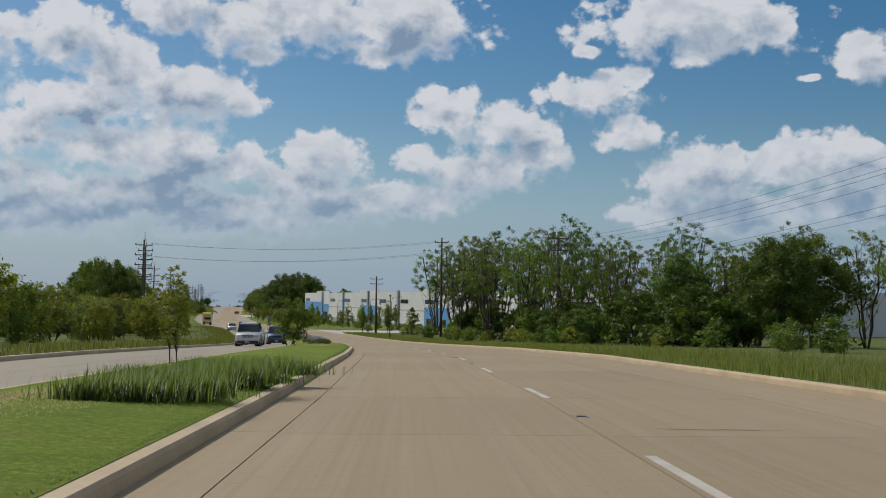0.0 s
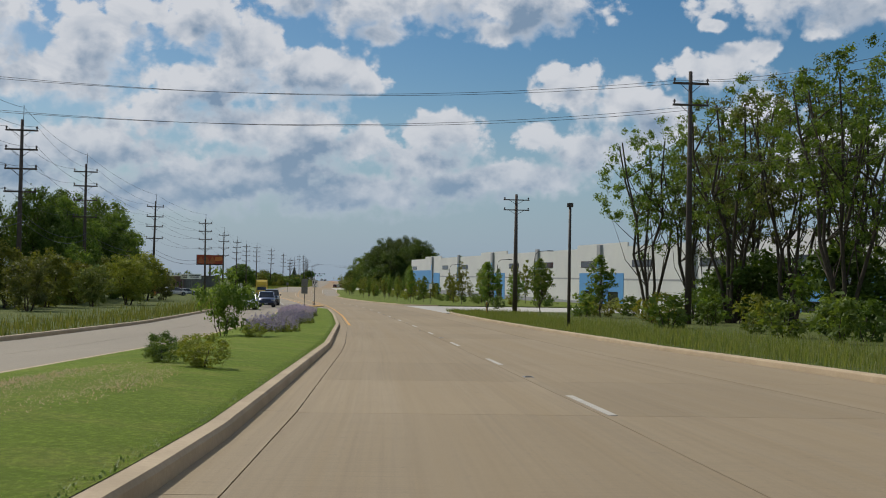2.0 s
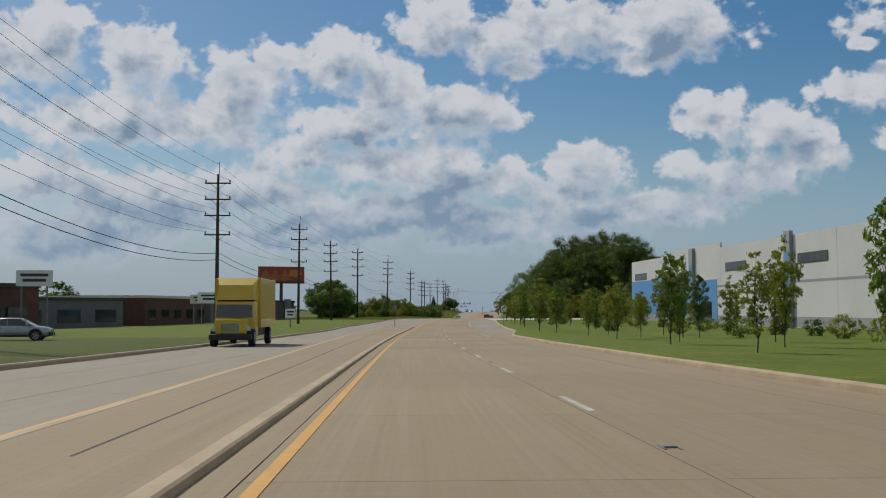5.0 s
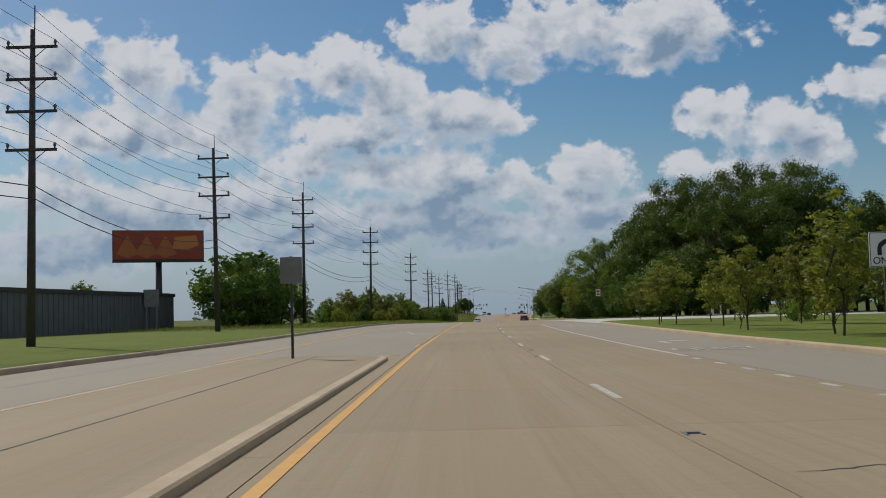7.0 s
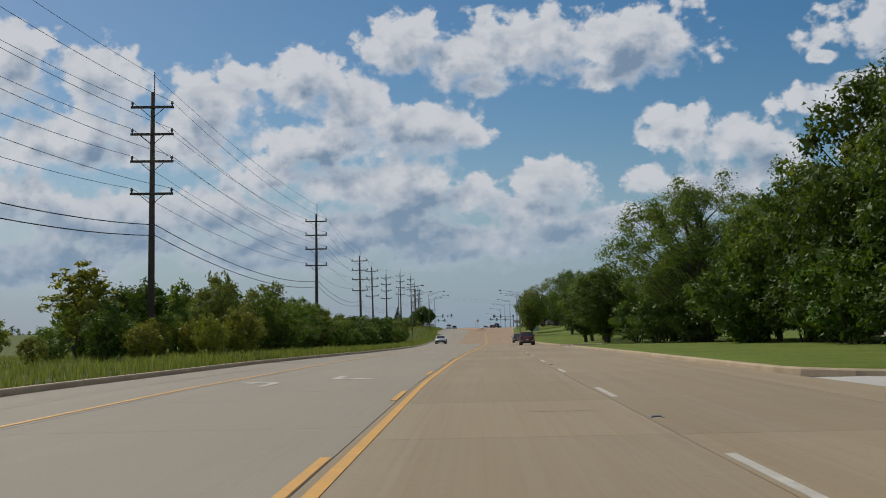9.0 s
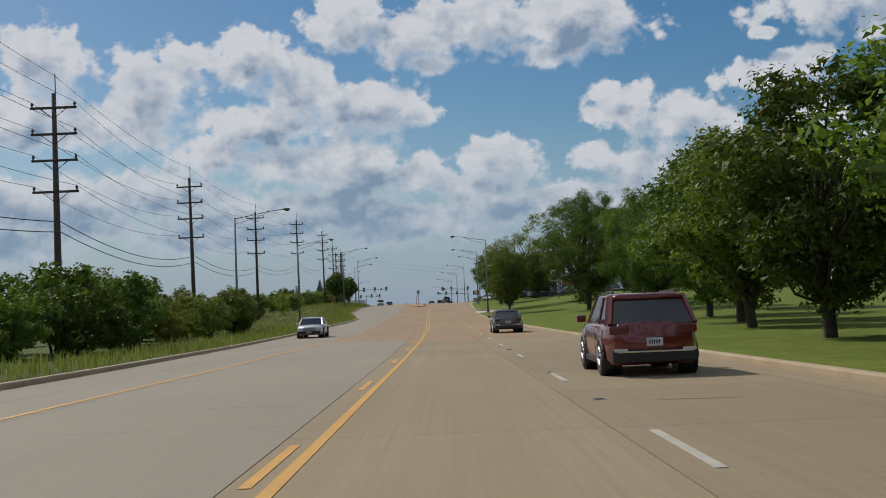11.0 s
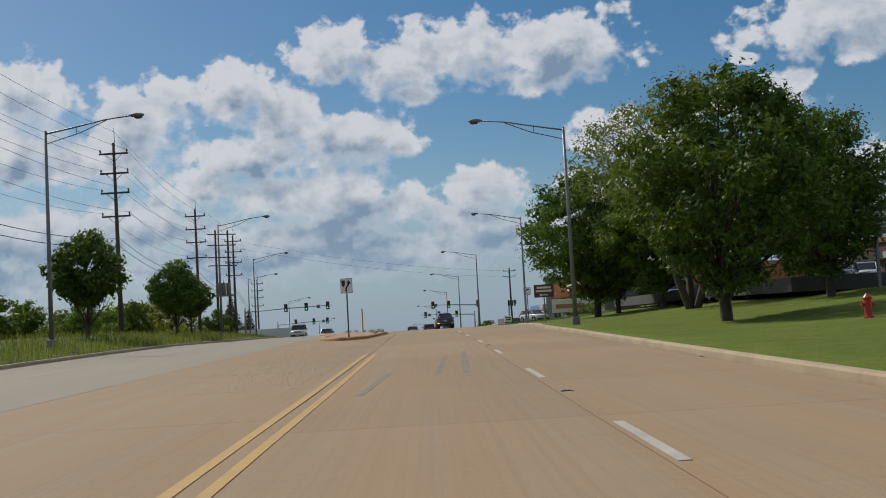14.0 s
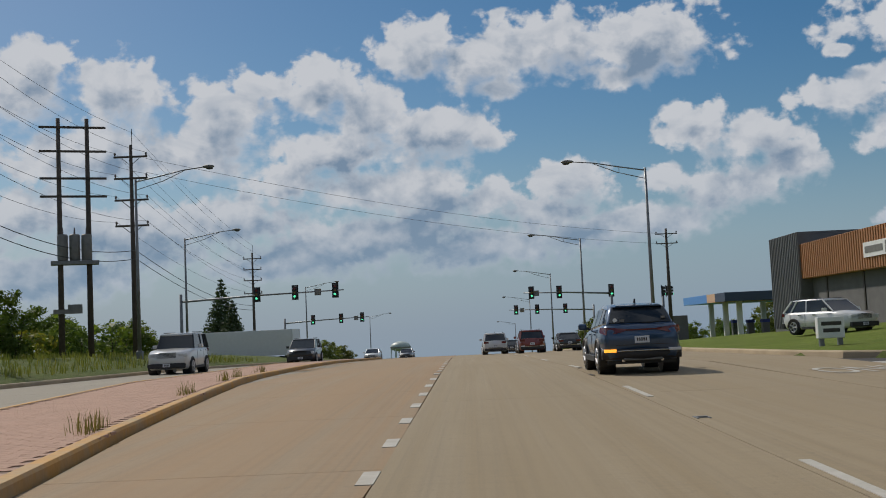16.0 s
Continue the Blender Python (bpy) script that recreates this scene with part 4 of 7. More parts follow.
TREES = {
    "grove": [tree_meshes(10 + k, 13.4 + k * 0.5, 4.0, 3.6, (L_MID, L_GREY, L_MID, L_DEEP)[k], 330, 0.066, 150, 0.15, 5, 1.15, 0.5, 0.155, tip=0.35, reach=0.8, twigs=0.22) for k in range(4)],
    "broad": [tree_meshes(20 + k, 12.5, 5.4, 1.6, (L_DEEP, L_MID, L_DEEP)[k], 130, 0.125, 150, 0.3, 1, 0, 0.8, 0.27) for k in range(3)],
    "maple": [tree_meshes(30 + k, 9.0, 4.1, 0.7, (L_DEEP, L_MID)[k], 205, 0.09, 170, 0.22, 1, 0, 0.8, 0.26) for k in range(2)],
    "bigmaple": [tree_meshes(35 + k, 15.6, 7.0, 0.9, (L_DEEP, L_MID)[k], 270, 0.068, 260, 0.32, 1, 0, 0.8, 0.2) for k in range(2)],
    "elm": [tree_meshes(40, 15.5, 8.2, 5.2, L_GREY, 120, 0.075, 190, 0.36, 3, 0.85, 0.75, 0.17)],
    "young": [tree_meshes(50 + k, 5.2 + 0.5 * k, 1.25, 1.1, (L_LIGHT, L_MID, L_YOUNG, L_YOUNG)[k], 260, 0.085, 85, 0.05, 1, 0, 0.35, 0.32) for k in range(4)],
    "round": [tree_meshes(60 + k, 5.6, 2.2, 1.2, L_DEEP, 190, 0.11, 130, 0.12, 1, 0, 0.7, 0.32, tip=0.9) for k in range(2)],
    "bush": [tree_meshes(70 + k, 2.7, 1.7, -0.1, (L_MID, L_LIGHT, L_DEEP, L_MID)[k], 95, 0.12, 34, 0.06, 3, 0.9, 0.5, 0.38, tip=0.4) for k in range(4)],
    "shrub": [tree_meshes(75 + k, 2.7, 1.7, -0.1, (L_MID, L_LIGHT, L_DEEP, L_MID)[k], 420, 0.06, 44, 0.05, 3, 0.9, 0.5, 0.36, tip=0.4) for k in range(4)],
    "thicket": [tree_meshes(80 + k, 6.2, 3.0, 0.0, (L_MID, L_DEEP, L_GREY, L_DEEP)[k], 95, 0.14, 95, 0.12, 3, 0.7, 0.6, 0.32, tip=0.7) for k in range(4)],
    "hedge": [tree_meshes(84 + k, 6.2, 3.0, 0.0, (L_LIGHT, L_YOUNG, L_GREY, L_MID)[k], 170, 0.1, 110, 0.12, 3, 0.7, 0.6, 0.28, tip=0.7) for k in range(4)],
    "cone": [tree_meshes(90, 3.6, 1.1, -0.1, L_MID, 150, 0.1, 48, 0.08, 1, 0, 0.4, 0.34, tip=2.2)],
    "spruce": [spruce_meshes(95, 10.0, 3.4, L_SPRUCE), spruce_meshes(96, 8.0, 2.6, L_SPRUCE)],
}
MADE = {}


def plant(kind, k, s, d, size=1.0, label="", name="tree", turn=0.0, wide=1.0, h=None):
    key = (kind, k)
    if key not in MADE:
        ob = root(name, label, name.replace("_", " "))
        part("trunk", TREES[kind][k][0], None, ob)
        part("crown", TREES[kind][k][1], None, ob)
        MADE[key] = ob
        made = ob
    else:
        made = copy_thing(MADE[key], Matrix.Identity(4))
    made.name = name
    made.matrix_basis = at(s, d, h, turn) @ Matrix.Diagonal((K * size * wide, K * size * wide, K * size, 1))
    return tagged(made, label, name.replace("_", " "))


rnd = random.Random(5)
T_GROVE = "tall slender tree with several trunks and an airy crown"
for k, (s, d, z) in enumerate(((203, 24, 1.0), (196, 29, 1.02), (188, 25, 0.95), (181, 30, 1.05), (174, 26, 0.96), (168, 33, 1.06), (160, 28, 0.98), (153, 34, 1.05), (146, 29, 0.95),
                               (139, 35, 1.04), (131, 31, 0.97), (124, 37, 1.05), (117, 33, 0.95), (110, 39, 1.0), (192, 38, 1.0), (177, 40, 1.05), (163, 42, 1.0), (148, 44, 1.05),
                               (133, 45, 1.0), (118, 47, 1.02), (104, 34, 0.85), (97, 43, 0.95), (92, 52, 1.0), (208, 33, 0.9), (200, 26.5, 0.95), (185, 28, 1.0), (164, 30, 1.0), (143, 32, 1.0))):
    plant("grove", k % 4, s, d, z * float(np.interp(s, [100, 130, 160, 178], [0.82, 0.9, 1.05, 1.24])) * rnd.uniform(0.93, 1.05), T_GROVE, turn=rnd.uniform(0, 360))
for s, d, z in ((92, 33, 0.72), (97, 38, 0.8), (104, 29, 0.66), (88, 44, 0.8), (112, 40, 0.8), (76, 50, 0.7)):
    plant("broad", rnd.randrange(3), s, d, z, "broad dark green tree behind the tall grass", turn=rnd.uniform(0, 360))
for k in range(56):
    s = rnd.uniform(48, 212)
    d = rnd.uniform(15.5, 24) + max(0.0, (150 - s) * 0.06)
    plant("bush", rnd.randrange(4), s, d, rnd.uniform(0.35, 0.8), "wild green bush at the edge of the grove", "bush", rnd.uniform(0, 360), rnd.uniform(0.9, 1.3))
for k in range(30):
    s = 96 + 100 * k / 29
    plant("thicket", rnd.choice((1, 3, 0)), s + rnd.uniform(-3, 3), rnd.uniform(25, 36), rnd.uniform(0.6, 0.95), "dense undergrowth beneath the tall trees", "thicket", rnd.uniform(0, 360), 1.2)
# far carriageway's side, along the poles
for s, d, z, kd in ((212, -33, 1.0, 0), (222, -37, 1.1, 1), (233, -32, 0.95, 2), (246, -31, 1.0, 1), (258, -34, 1.05, 0), (268, -31, 0.9, 2), (276, -30, 1.0, 1)):
    plant("broad", kd, s, d, z, "leafy tree with a loose crown behind the poles", turn=rnd.uniform(0, 360), wide=0.75)
for s, d, z, kd in ((292, -34, 1.25, 1), (281, -38, 1.2, 0), (302, -42, 1.3, 2), (318, -44, 1.25, 0), (335, -46, 1.15, 1)):
    plant("broad", kd, s, d, z, "tall leafy tree with a loose crown behind the poles", turn=rnd.uniform(0, 360), wide=0.85)
for k in range(46):
    s = 35 + 250 * k / 45 + rnd.uniform(-3, 3)
    plant("hedge", rnd.randrange(4), s, -rnd.uniform(21, 33) - max(0, 90 - s) * 0.05, rnd.uniform(0.6, 1.05), "dense green thicket along the road", "thicket", rnd.uniform(0, 360), rnd.uniform(0.9, 1.2))
for s, d, z in ((526, -26.5, 1.25), (531, -25, 1.35), (538, -27, 1.4), (545, -25.5, 1.3), (534, -46, 0.9), (470, -62, 1.1), (452, -66, 1.0), (551, -28, 1.1), (345, -40, 1.1), (352, -46, 1.2)):
    plant("thicket", rnd.randrange(4), s, d, z, "rounded leafy tree beside the lot", "tree", rnd.uniform(0, 360), 1.15)
for k in range(84):
    s = 572 + 172 * k / 83 + rnd.uniform(-2, 2)
    z = rnd.uniform(0.5, 0.95) if s > 590 else rnd.uniform(0.3, 0.6)
    plant(rnd.choice(("hedge", "thicket", "hedge")), rnd.randrange(4), s, -(rnd.uniform(16.5, 21) if k % 2 else rnd.uniform(20, 31)), z * (0.75 if k % 2 else 1.0), "overgrown bush on the verge", "thicket", rnd.uniform(0, 360), rnd.uniform(0.9, 1.25))
for s, d, z, w in ((618, -19.5, 1.0, 0.8), (624, -18.5, 0.8, 0.9), (611, -18, 0.8, 0.9), (604, -20, 0.9, 0.8), (632, -19, 0.85, 1.0), (640, -19, 0.8, 1.0)):
    plant("hedge", 2 if z > 0.85 else 3, s, d, z, "leafy small tree among the bushes", "tree", 90 * z, w)
plant("young", 0, 588, -24, 1.15, "small tree above the bushes", wide=1.6)
plant("young", 1, 626, -24, 1.1, "small tree above the bushes", wide=1.8)
plant("thicket", 2, 628, -26, 1.25, "small tree above the bushes", wide=0.6)
plant("thicket", 0, 612, -25, 0.95, "small tree above the bushes", wide=0.7)
# young street trees by the white building
for k in range(56):
    s = 284 + 204 * k / 55 + rnd.uniform(-1.5, 1.5)
    d = (12.6, 19.0, 15.5, 27.0)[k % 4] + rnd.uniform(-0.8, 0.8) + (3.5 if s > 395 and k % 4 else 0) - (0.0 if s > 300 else -0.8)
    plant("young", rnd.randrange(4), s, d, rnd.uniform(0.55, 0.85), "slim young street tree on a lawn", turn=rnd.uniform(0, 360), wide=rnd.uniform(0.7, 1.1) if s < 400 else rnd.uniform(1.0, 1.4))
for s, d, z in ((275.7, 12.3, 0.98), (321, 18.0, 1.2), (324, 14.6, 0.9), (364, 17.9, 1.0)):
    plant("young", 1, s, d, z, "slim young street tree on a lawn", turn=30 * z, wide=0.68)
for s, d, z in ((260, 20, 1.0), (263, 25, 0.95), (268, 18.5, 1.0), (258, 28, 0.9), (273, 23, 0.95), (281, 19, 0.9), (286, 25, 0.95), (290, 33, 1.1), (303, 38, 1.15), (297, 30, 1.05)):
    plant("young", rnd.randrange(4), s, d, z, "slim young street tree on a lawn", turn=rnd.uniform(0, 360), wide=rnd.uniform(0.65, 0.85))
for k in range(52):
    s = 225 + 262 * k / 51
    plant("bush", rnd.randrange(4), s, rnd.uniform(17, 33), rnd.uniform(0.4, 0.62), "clipped shrub in a planting bed", "bush", rnd.uniform(0, 360), 1.2)
for s, d, z in ((206, 11.0, 0.8), (213, 17, 0.9), (200, 19, 0.9), (222, 16.5, 0.7)):
    plant("young", 1, s, d, z, "slim young street tree on a lawn", wide=1.2)
for s, d, z in ((505, 14.6, 0.7), (489, 13.9, 0.85), (484, 16.5, 0.8), (477, 12.9, 0.85), (469, 14.0, 0.85), (458, 12.6, 0.8), (449, 13.5, 0.85), (480, 20, 0.9), (466, 19, 0.85), (494, 21, 0.9)):
    plant("young", rnd.choice((0, 2, 3)), s, d, z * 0.8, "slim young street tree on a lawn", turn=rnd.uniform(0, 360), wide=1.4)
# dark woods on the right
for k in range(50):
    s = 478 + 182 * k / 49 + rnd.uniform(-3, 3)
    lo = float(np.interp(s, [478, 500, 545, 556, 575, 660], [62, 50, 40, 27, 23, 20]))
    plant("broad", rnd.choice((0, 2, 0, 1)), s, lo + rnd.uniform(0, 20), rnd.uniform(0.92, 1.06) * float(np.interp(s, [478, 548, 560, 590, 615, 660], [0.85, 0.98, 1.25, 1.28, 1.0, 0.95])), "tall dense broadleaf tree at the edge of dark woods", turn=rnd.uniform(0, 360), wide=0.95)
for k in range(30):
    s = 500 + 160 * k / 29
    lo = float(np.interp(s, [478, 500, 545, 556, 575, 660], [58, 46, 36, 23, 20, 18]))
    plant("thicket", rnd.choice((1, 3)), s, lo + rnd.uniform(0, 5), rnd.uniform(0.8, 1.25), "dark undergrowth at the edge of the woods", "thicket", rnd.uniform(0, 360), 1.2)
for s, d, z in ((547, 11.2, 0.85), (562.7, 20.2, 0.8), (571, 25, 0.75)):
    plant("young", 2, s, d, z, "slim young street tree on a lawn", wide=1.3)
for s, d, z, k in ((650, 13.0, 0.8, 0), (664, 14, 0.9, 1), (676, 12.5, 0.85, 0), (694, 15, 0.95, 1), (707, 18, 1.1, 0), (723, 20, 1.0, 1)):
    plant("maple", k, s, d, z * 1.15, "full green maple beside the lawn", turn=rnd.uniform(0, 360), wide=1.18)
for s, d, z in ((580, 30, 1.38), (570, 37, 1.4), (592, 34, 1.3), (559, 42, 1.3), (626, 33, 0.7), (650, 30, 0.85), (735, 27, 0.8), (750, 22, 0.8), (772, 18, 0.92), (764, 23, 0.85), (781, 26, 0.8)):
    plant("bigmaple", 0 if s < 610 else rnd.randrange(2), s, d, z, "tall leafy tree beside the road", turn=rnd.uniform(0, 360))
for s, d, z in ((668, 24, 0.95), (684, 26, 0.95), (700, 29, 1.0), (716, 31, 0.9)):
    plant("broad", rnd.randrange(3), s, d, z, "tall leafy tree beside the road", turn=rnd.uniform(0, 360))
plant("bigmaple", 1, 637, 21.5, 1.1, "great full-crowned maple with branches down to the lawn", turn=60, wide=1.28)
for s, d, z in ((629, 15.5, 0.75), (640, 15, 0.8), (633, 25, 1.0), (646, 19, 0.9)):
    plant("thicket", 1, s, d, z, "dark low branches and undergrowth beneath a maple", "thicket", 50 * z, 1.2)
plant("elm", 0, 802, 21.8, 1.0, "large spreading tree with bare dark limbs and sparse leaves", turn=40, wide=1.15)
plant("elm", 0, 871, 16.5, 0.95, "large spreading tree with bare dark limbs and sparse leaves", turn=170)
for s, d in ((930, 60), (940, 66), (952, 71), (962, 76), (978, 72), (992, 74), (1010, 80), (918, 66)):
    plant("grove", rnd.randrange(4), s, d, rnd.uniform(0.9, 1.05), "airy tree behind the store", turn=rnd.uniform(0, 360), wide=1.5)
plant("maple", 1, 788, 9.6, 0.96, "street tree with an upright crown on the lawn", wide=0.85)
for s, d, z, k, w in ((848, 12.0, 1.08, 0, 1.1), (858, 20, 1.0, 0, 1.1), (869, 23, 1.05, 0, 1.1), (890.5, 14.0, 1.28, 0, 1.1), (885, 18, 1.1, 1, 1.1), (895, 16.5, 1.05, 0, 1.0)):
    plant("maple", k, s, d, z, "dense dark green maple on the mown lawn", turn=rnd.uniform(0, 360), wide=w)
for s, d, z in ((878, -21.6, 1.22), (900, -20.6, 1.12), (912, -21.5, 1.0), (926, -26, 1.0)):
    plant("round", 0, s, d, z, "compact round street tree with dark leaves", turn=rnd.uniform(0, 360))
plant("cone", 0, 815, -24.5, 1.0, "upright conical shrub on rough grass", "bush")
plant("cone", 0, 856, -27.5, 1.1, "upright conical shrub at a pole's foot", "bush")
for k in range(80):
    s = 742 + 250 * k / 79
    plant("bush", rnd.randrange(4), s, -rnd.uniform(26, 40), rnd.uniform(0.7, 1.35), "wild bush on rough grass", "bush", rnd.uniform(0, 360), rnd.uniform(0.9, 1.4))
for k in range(34):
    s = 742 + 250 * k / 33
    plant("thicket", rnd.choice((1, 3, 0)), s, -rnd.uniform(24.5, 36), rnd.uniform(0.35, 0.62), "wild dark bush on rough grass", "thicket", rnd.uniform(0, 360), rnd.uniform(0.9, 1.4))
plant("spruce", 0, 1066, -38, 1.3, "dark blue-green spruce beyond the crossing", "spruce")
plant("spruce", 1, 1040, -31, 1.0, "dark blue-green spruce beyond the crossing", "spruce")
for k in range(30):
    s = 1010 + 330 * rnd.random()
    d = rnd.choice((-1, 1)) * rnd.uniform(32, 80)
    plant("thicket", rnd.randrange(4), s, d, rnd.uniform(0.9, 1.5), "leafy tree beyond the crossing", "tree", rnd.uniform(0, 360), 1.2)

far_rng = np.random.default_rng(77)
cs, rs = [], []
for k in range(260):
    s = far_rng.uniform(100, 1600)
    d = -far_rng.uniform(120, 360) if k % 4 else far_rng.uniform(160, 420)
    h, base = far_rng.uniform(4.5, 9.0), np.array(P(s, d, rise(s, d)))
    for j in range(14):
        u = far_rng.normal(size=3) * (0.55 * h, 0.55 * h, 0.22 * h) * 0.8
        cs.append(base + K * (u + (0, 0, 0.5 * h)))
        rs.append(K * h * 0.24)
far_wood = new("distant_trees", leaf_cloud("distant_trees", np.array(cs), np.array(rs), 26, 0.27, L_DEEP, far_rng))
tagged(far_wood, "line of distant leafy trees on the horizon", "trees", kind="stuff")

# ---- utility poles and cables ----


def utility_pole(h=15.6, arms=((0.9, 2.6), (2.5, 2.6), (4.1, 2.6), (6.0, 2.6)), spike=1.2, label="tall dark wooden utility pole with several crossarms"):
    ob = root("utility_pole", label, "utility pole", "poles along the road")
    part("pole", pipe([(0, 0, -0.4), (0, 0, h * 0.5), (0, 0, h)], [0.23, 0.18, 0.12], 10), M_POLE, ob, smooth=True)
    if spike:
        part("lightning_rod", pipe([(0.1, 0, h - 0.6), (0.1, 0, h + spike)], 0.03, 6), M_DARKSTEEL, ob)
    for drop, wide in arms:
        z = h - drop
        arm = part("crossarm", boxes((-wide / 2, wide / 2, -0.17, -0.05, z - 0.07, z + 0.07), bevel=0.01), M_POLE, ob)
        br = bmesh.new()
        for sx in (-1, 1):
            tube(br, [(sx * wide * 0.28, -0.11, z - 0.06), (0, -0.11, z - 0.65)], 0.022, 5)
        part("brace", br, M_DARKSTEEL, ob)
        for x in (-wide / 2 + 0.1, wide / 2 - 0.1):
            ins = part("insulator", pipe([(x, -0.11, z + 0.06), (x, -0.11, z + 0.16), (x, -0.11, z + 0.2), (x, -0.11, z + 0.3), (x, -0.11, z + 0.36)], [0.03, 0.06, 0.09, 0.07, 0.03], 8), M_PORC, arm, smooth=True)
    return ob


def cable(points, sag, name="power_cable", label="thin black power cable hung between poles", r=0.013):
    """One cable over all its supports, sagging in each span; points are scaled places."""
    bm = bmesh.new()
    line = []
    for a, b in zip(points, points[1:]):
        n = 14
        for k in range(n):
            u = k / n
            p = a.lerp(b, u)
            p.z -= 4 * u * (1 - u) * sag * K
            line.append(p)
    line.append(points[-1])
    tube(bm, line, r * K, 4)
    return tagged(new(name, mesh_of(bm, name, M_WIRE)), label, "cable", "overhead cables")


LINE = [(182, -27, 14.9), (209, -27.7, 15.5), (241.6, -28.5, 15.4), (294, -26.5, 15.4), (342, -20.9, 15.6), (400, -20.4, 15.8), (463, -21.2, 15.8), (499, -20.7, 15.2), (538, -20.7, 15.8),
        (589, -20.1, 16.1), (653, -20.8, 16.0), (702, -21.6, 14.6), (750, -24.5, 15.6), (800, -26.0, 15.8), (852.5, -26.6, 17.0), (906, -26.7, 17.6), (949, -26.7, 16.6), (980, -26.0, 16.5), (1050, -30, 15)]
pole_t = utility_pole()
first = True
ends = {}
for s, d, h in LINE:
    p = pole_t if first else copy_thing(pole_t, Matrix.Identity(4))
    first = False
    m = at(s, d, None, rnd.uniform(-3, 3)) @ pose(0, 0, 0, 0, rnd.uniform(-0.8, 0.8), 0)
    p.matrix_basis = m @ Matrix.Diagonal((K, K, K * h / 15.6, 1))
    for a, drop in enumerate((0.9, 2.5, 4.1, 6.0)):
        for sd in (-1, 1):
            ends.setdefault((a, sd), []).append(m @ Vector((sd * 1.2 * K, -0.11 * K, (h - drop * h / 15.6 + 0.33) * K)))
    ends.setdefault("low", []).append(m @ Vector((0.2 * K, 0, (h * 0.5) * K)))
    ends.setdefault("low2", []).append(m @ Vector((0.2 * K, 0, (h * 0.46) * K)))
    ends.setdefault("top", []).append(m @ Vector((0.1 * K, 0, (h + 1.0) * K)))
for key, pts in ends.items():
    if key in ("low", "low2"):
        cable(pts, 1.1, "phone_cable", "thick black phone cable hung low between poles", 0.026)
    elif key == "top" or key[0] < 4:
        cable(pts, 0.9 if key != "top" else 0.6)

def transformer_rack(m):
    ob = root("transformer_rack", "pair of dark poles carrying grey transformers on a platform", "transformer")
    for x in (-0.9, 0.9):
        part("pole", pipe([(x, 0, -0.4), (x, 0, 15.8)], [0.21, 0.13], 10), M_POLE, ob, smooth=True)
        for drop in (0.6, 2.2, 4.0, 5.2):
            part("crossarm", boxes((x - 1.2, x + 1.2, -0.15, -0.04, 15.8 - drop - 0.07, 15.8 - drop + 0.07)), M_POLE, ob)
    part("platform", boxes((-1.5, 1.5, -0.5, 0.5, 6.1, 6.35), bevel=0.02), M_GALV, ob)
    for k in range(3):
        can = part("transformer", pipe([(-0.75 + 0.75 * k, 0, 6.35), (-0.75 + 0.75 * k, 0, 6.45), (-0.75 + 0.75 * k, 0, 8.0), (-0.75 + 0.75 * k, 0, 8.1)], [0.3, 0.34, 0.34, 0.28], 14), M_SIGNBACK, ob, smooth=True)
        part("bushing", pipe([(-0.75 + 0.75 * k, 0, 8.1), (-0.75 + 0.75 * k, 0, 8.55)], [0.07, 0.04], 8), M_PORC, can)
    part("meter_rack", boxes((-1.4, -0.5, -0.3, -0.2, 2.9, 3.2), (-0.5, 0.4, -0.3, -0.2, 2.9, 3.5)), M_SIGNBACK, ob)
    return put(ob, m)


transformer_rack(at(967, -26.0, None, 20))
# poles on the near side, with a line that crosses over the road
pole_r = utility_pole(16.4, ((0.8, 2.4), (2.2, 2.4)), 0, "dark wooden utility pole at the edge of the grove")
put(pole_r, at(184, 20.6))
pole_b = utility_pole(14.2, ((0.4, 3.0), (1.3, 2.6), (2.0, 2.8)), 0, "dark wooden utility pole with close crossarms")
put(pole_b, at(147.8, 29.0))
pole_c = copy_thing(pole_r, at(214.5, 14.9))
pole_c.scale = (K, K, K * 10.9 / 16.4)
pole_e = copy_thing(pole_r, at(1016, 22.0))
pole_e.scale = (K, K, K * 12.3 / 16.4)
for drop in (0.5, 1.6):
    cable([ends[(0, 1)][17] - Vector((0, 0, drop * K)), at(1016, 22.0) @ Vector((0, 0, (12.2 - drop) * K))], 1.0)
pole_d = copy_thing(pole_b, at(60, 36))
for drop, far in ((0.6, 0), (2.4, 2), (6.0, 4)):
    for sd in (-1, 1):
        a = at(184, 20.6) @ Vector((sd * 0.9 * K, 0, (16.4 - drop) * K))
        b = ends[(0, sd)][0] - Vector((0, 0, far * K))
        c = at(147.8, 29.0) @ Vector((sd * 1.2 * K, 0, (13.9 - drop * 0.6) * K))
        e = at(60, 36) @ Vector((sd * 1.2 * K, 0, (13.9 - drop * 0.6) * K))
        f = at(-40, 38) @ Vector((sd * 1.2 * K, 0, (13.9 - drop * 0.6) * K))
        if drop < 5:
            cable([b, a], 1.2)
        cable([a, c, e, f], 1.3)
thin = root("camera_pole", "thin dark steel pole with a small bracket on top", "pole")
part("pole", pipe([(0, 0, -0.2), (0, 0, 6.4)], [0.09, 0.07], 10), M_DARKSTEEL, thin, smooth=True)
part("bracket", boxes((-0.16, 0.16, -0.08, 0.08, 6.4, 6.62), bevel=0.02), M_DARKSTEEL, thin)
put(thin, at(172.2, 10.1))

# ---- street lamps and signals ----


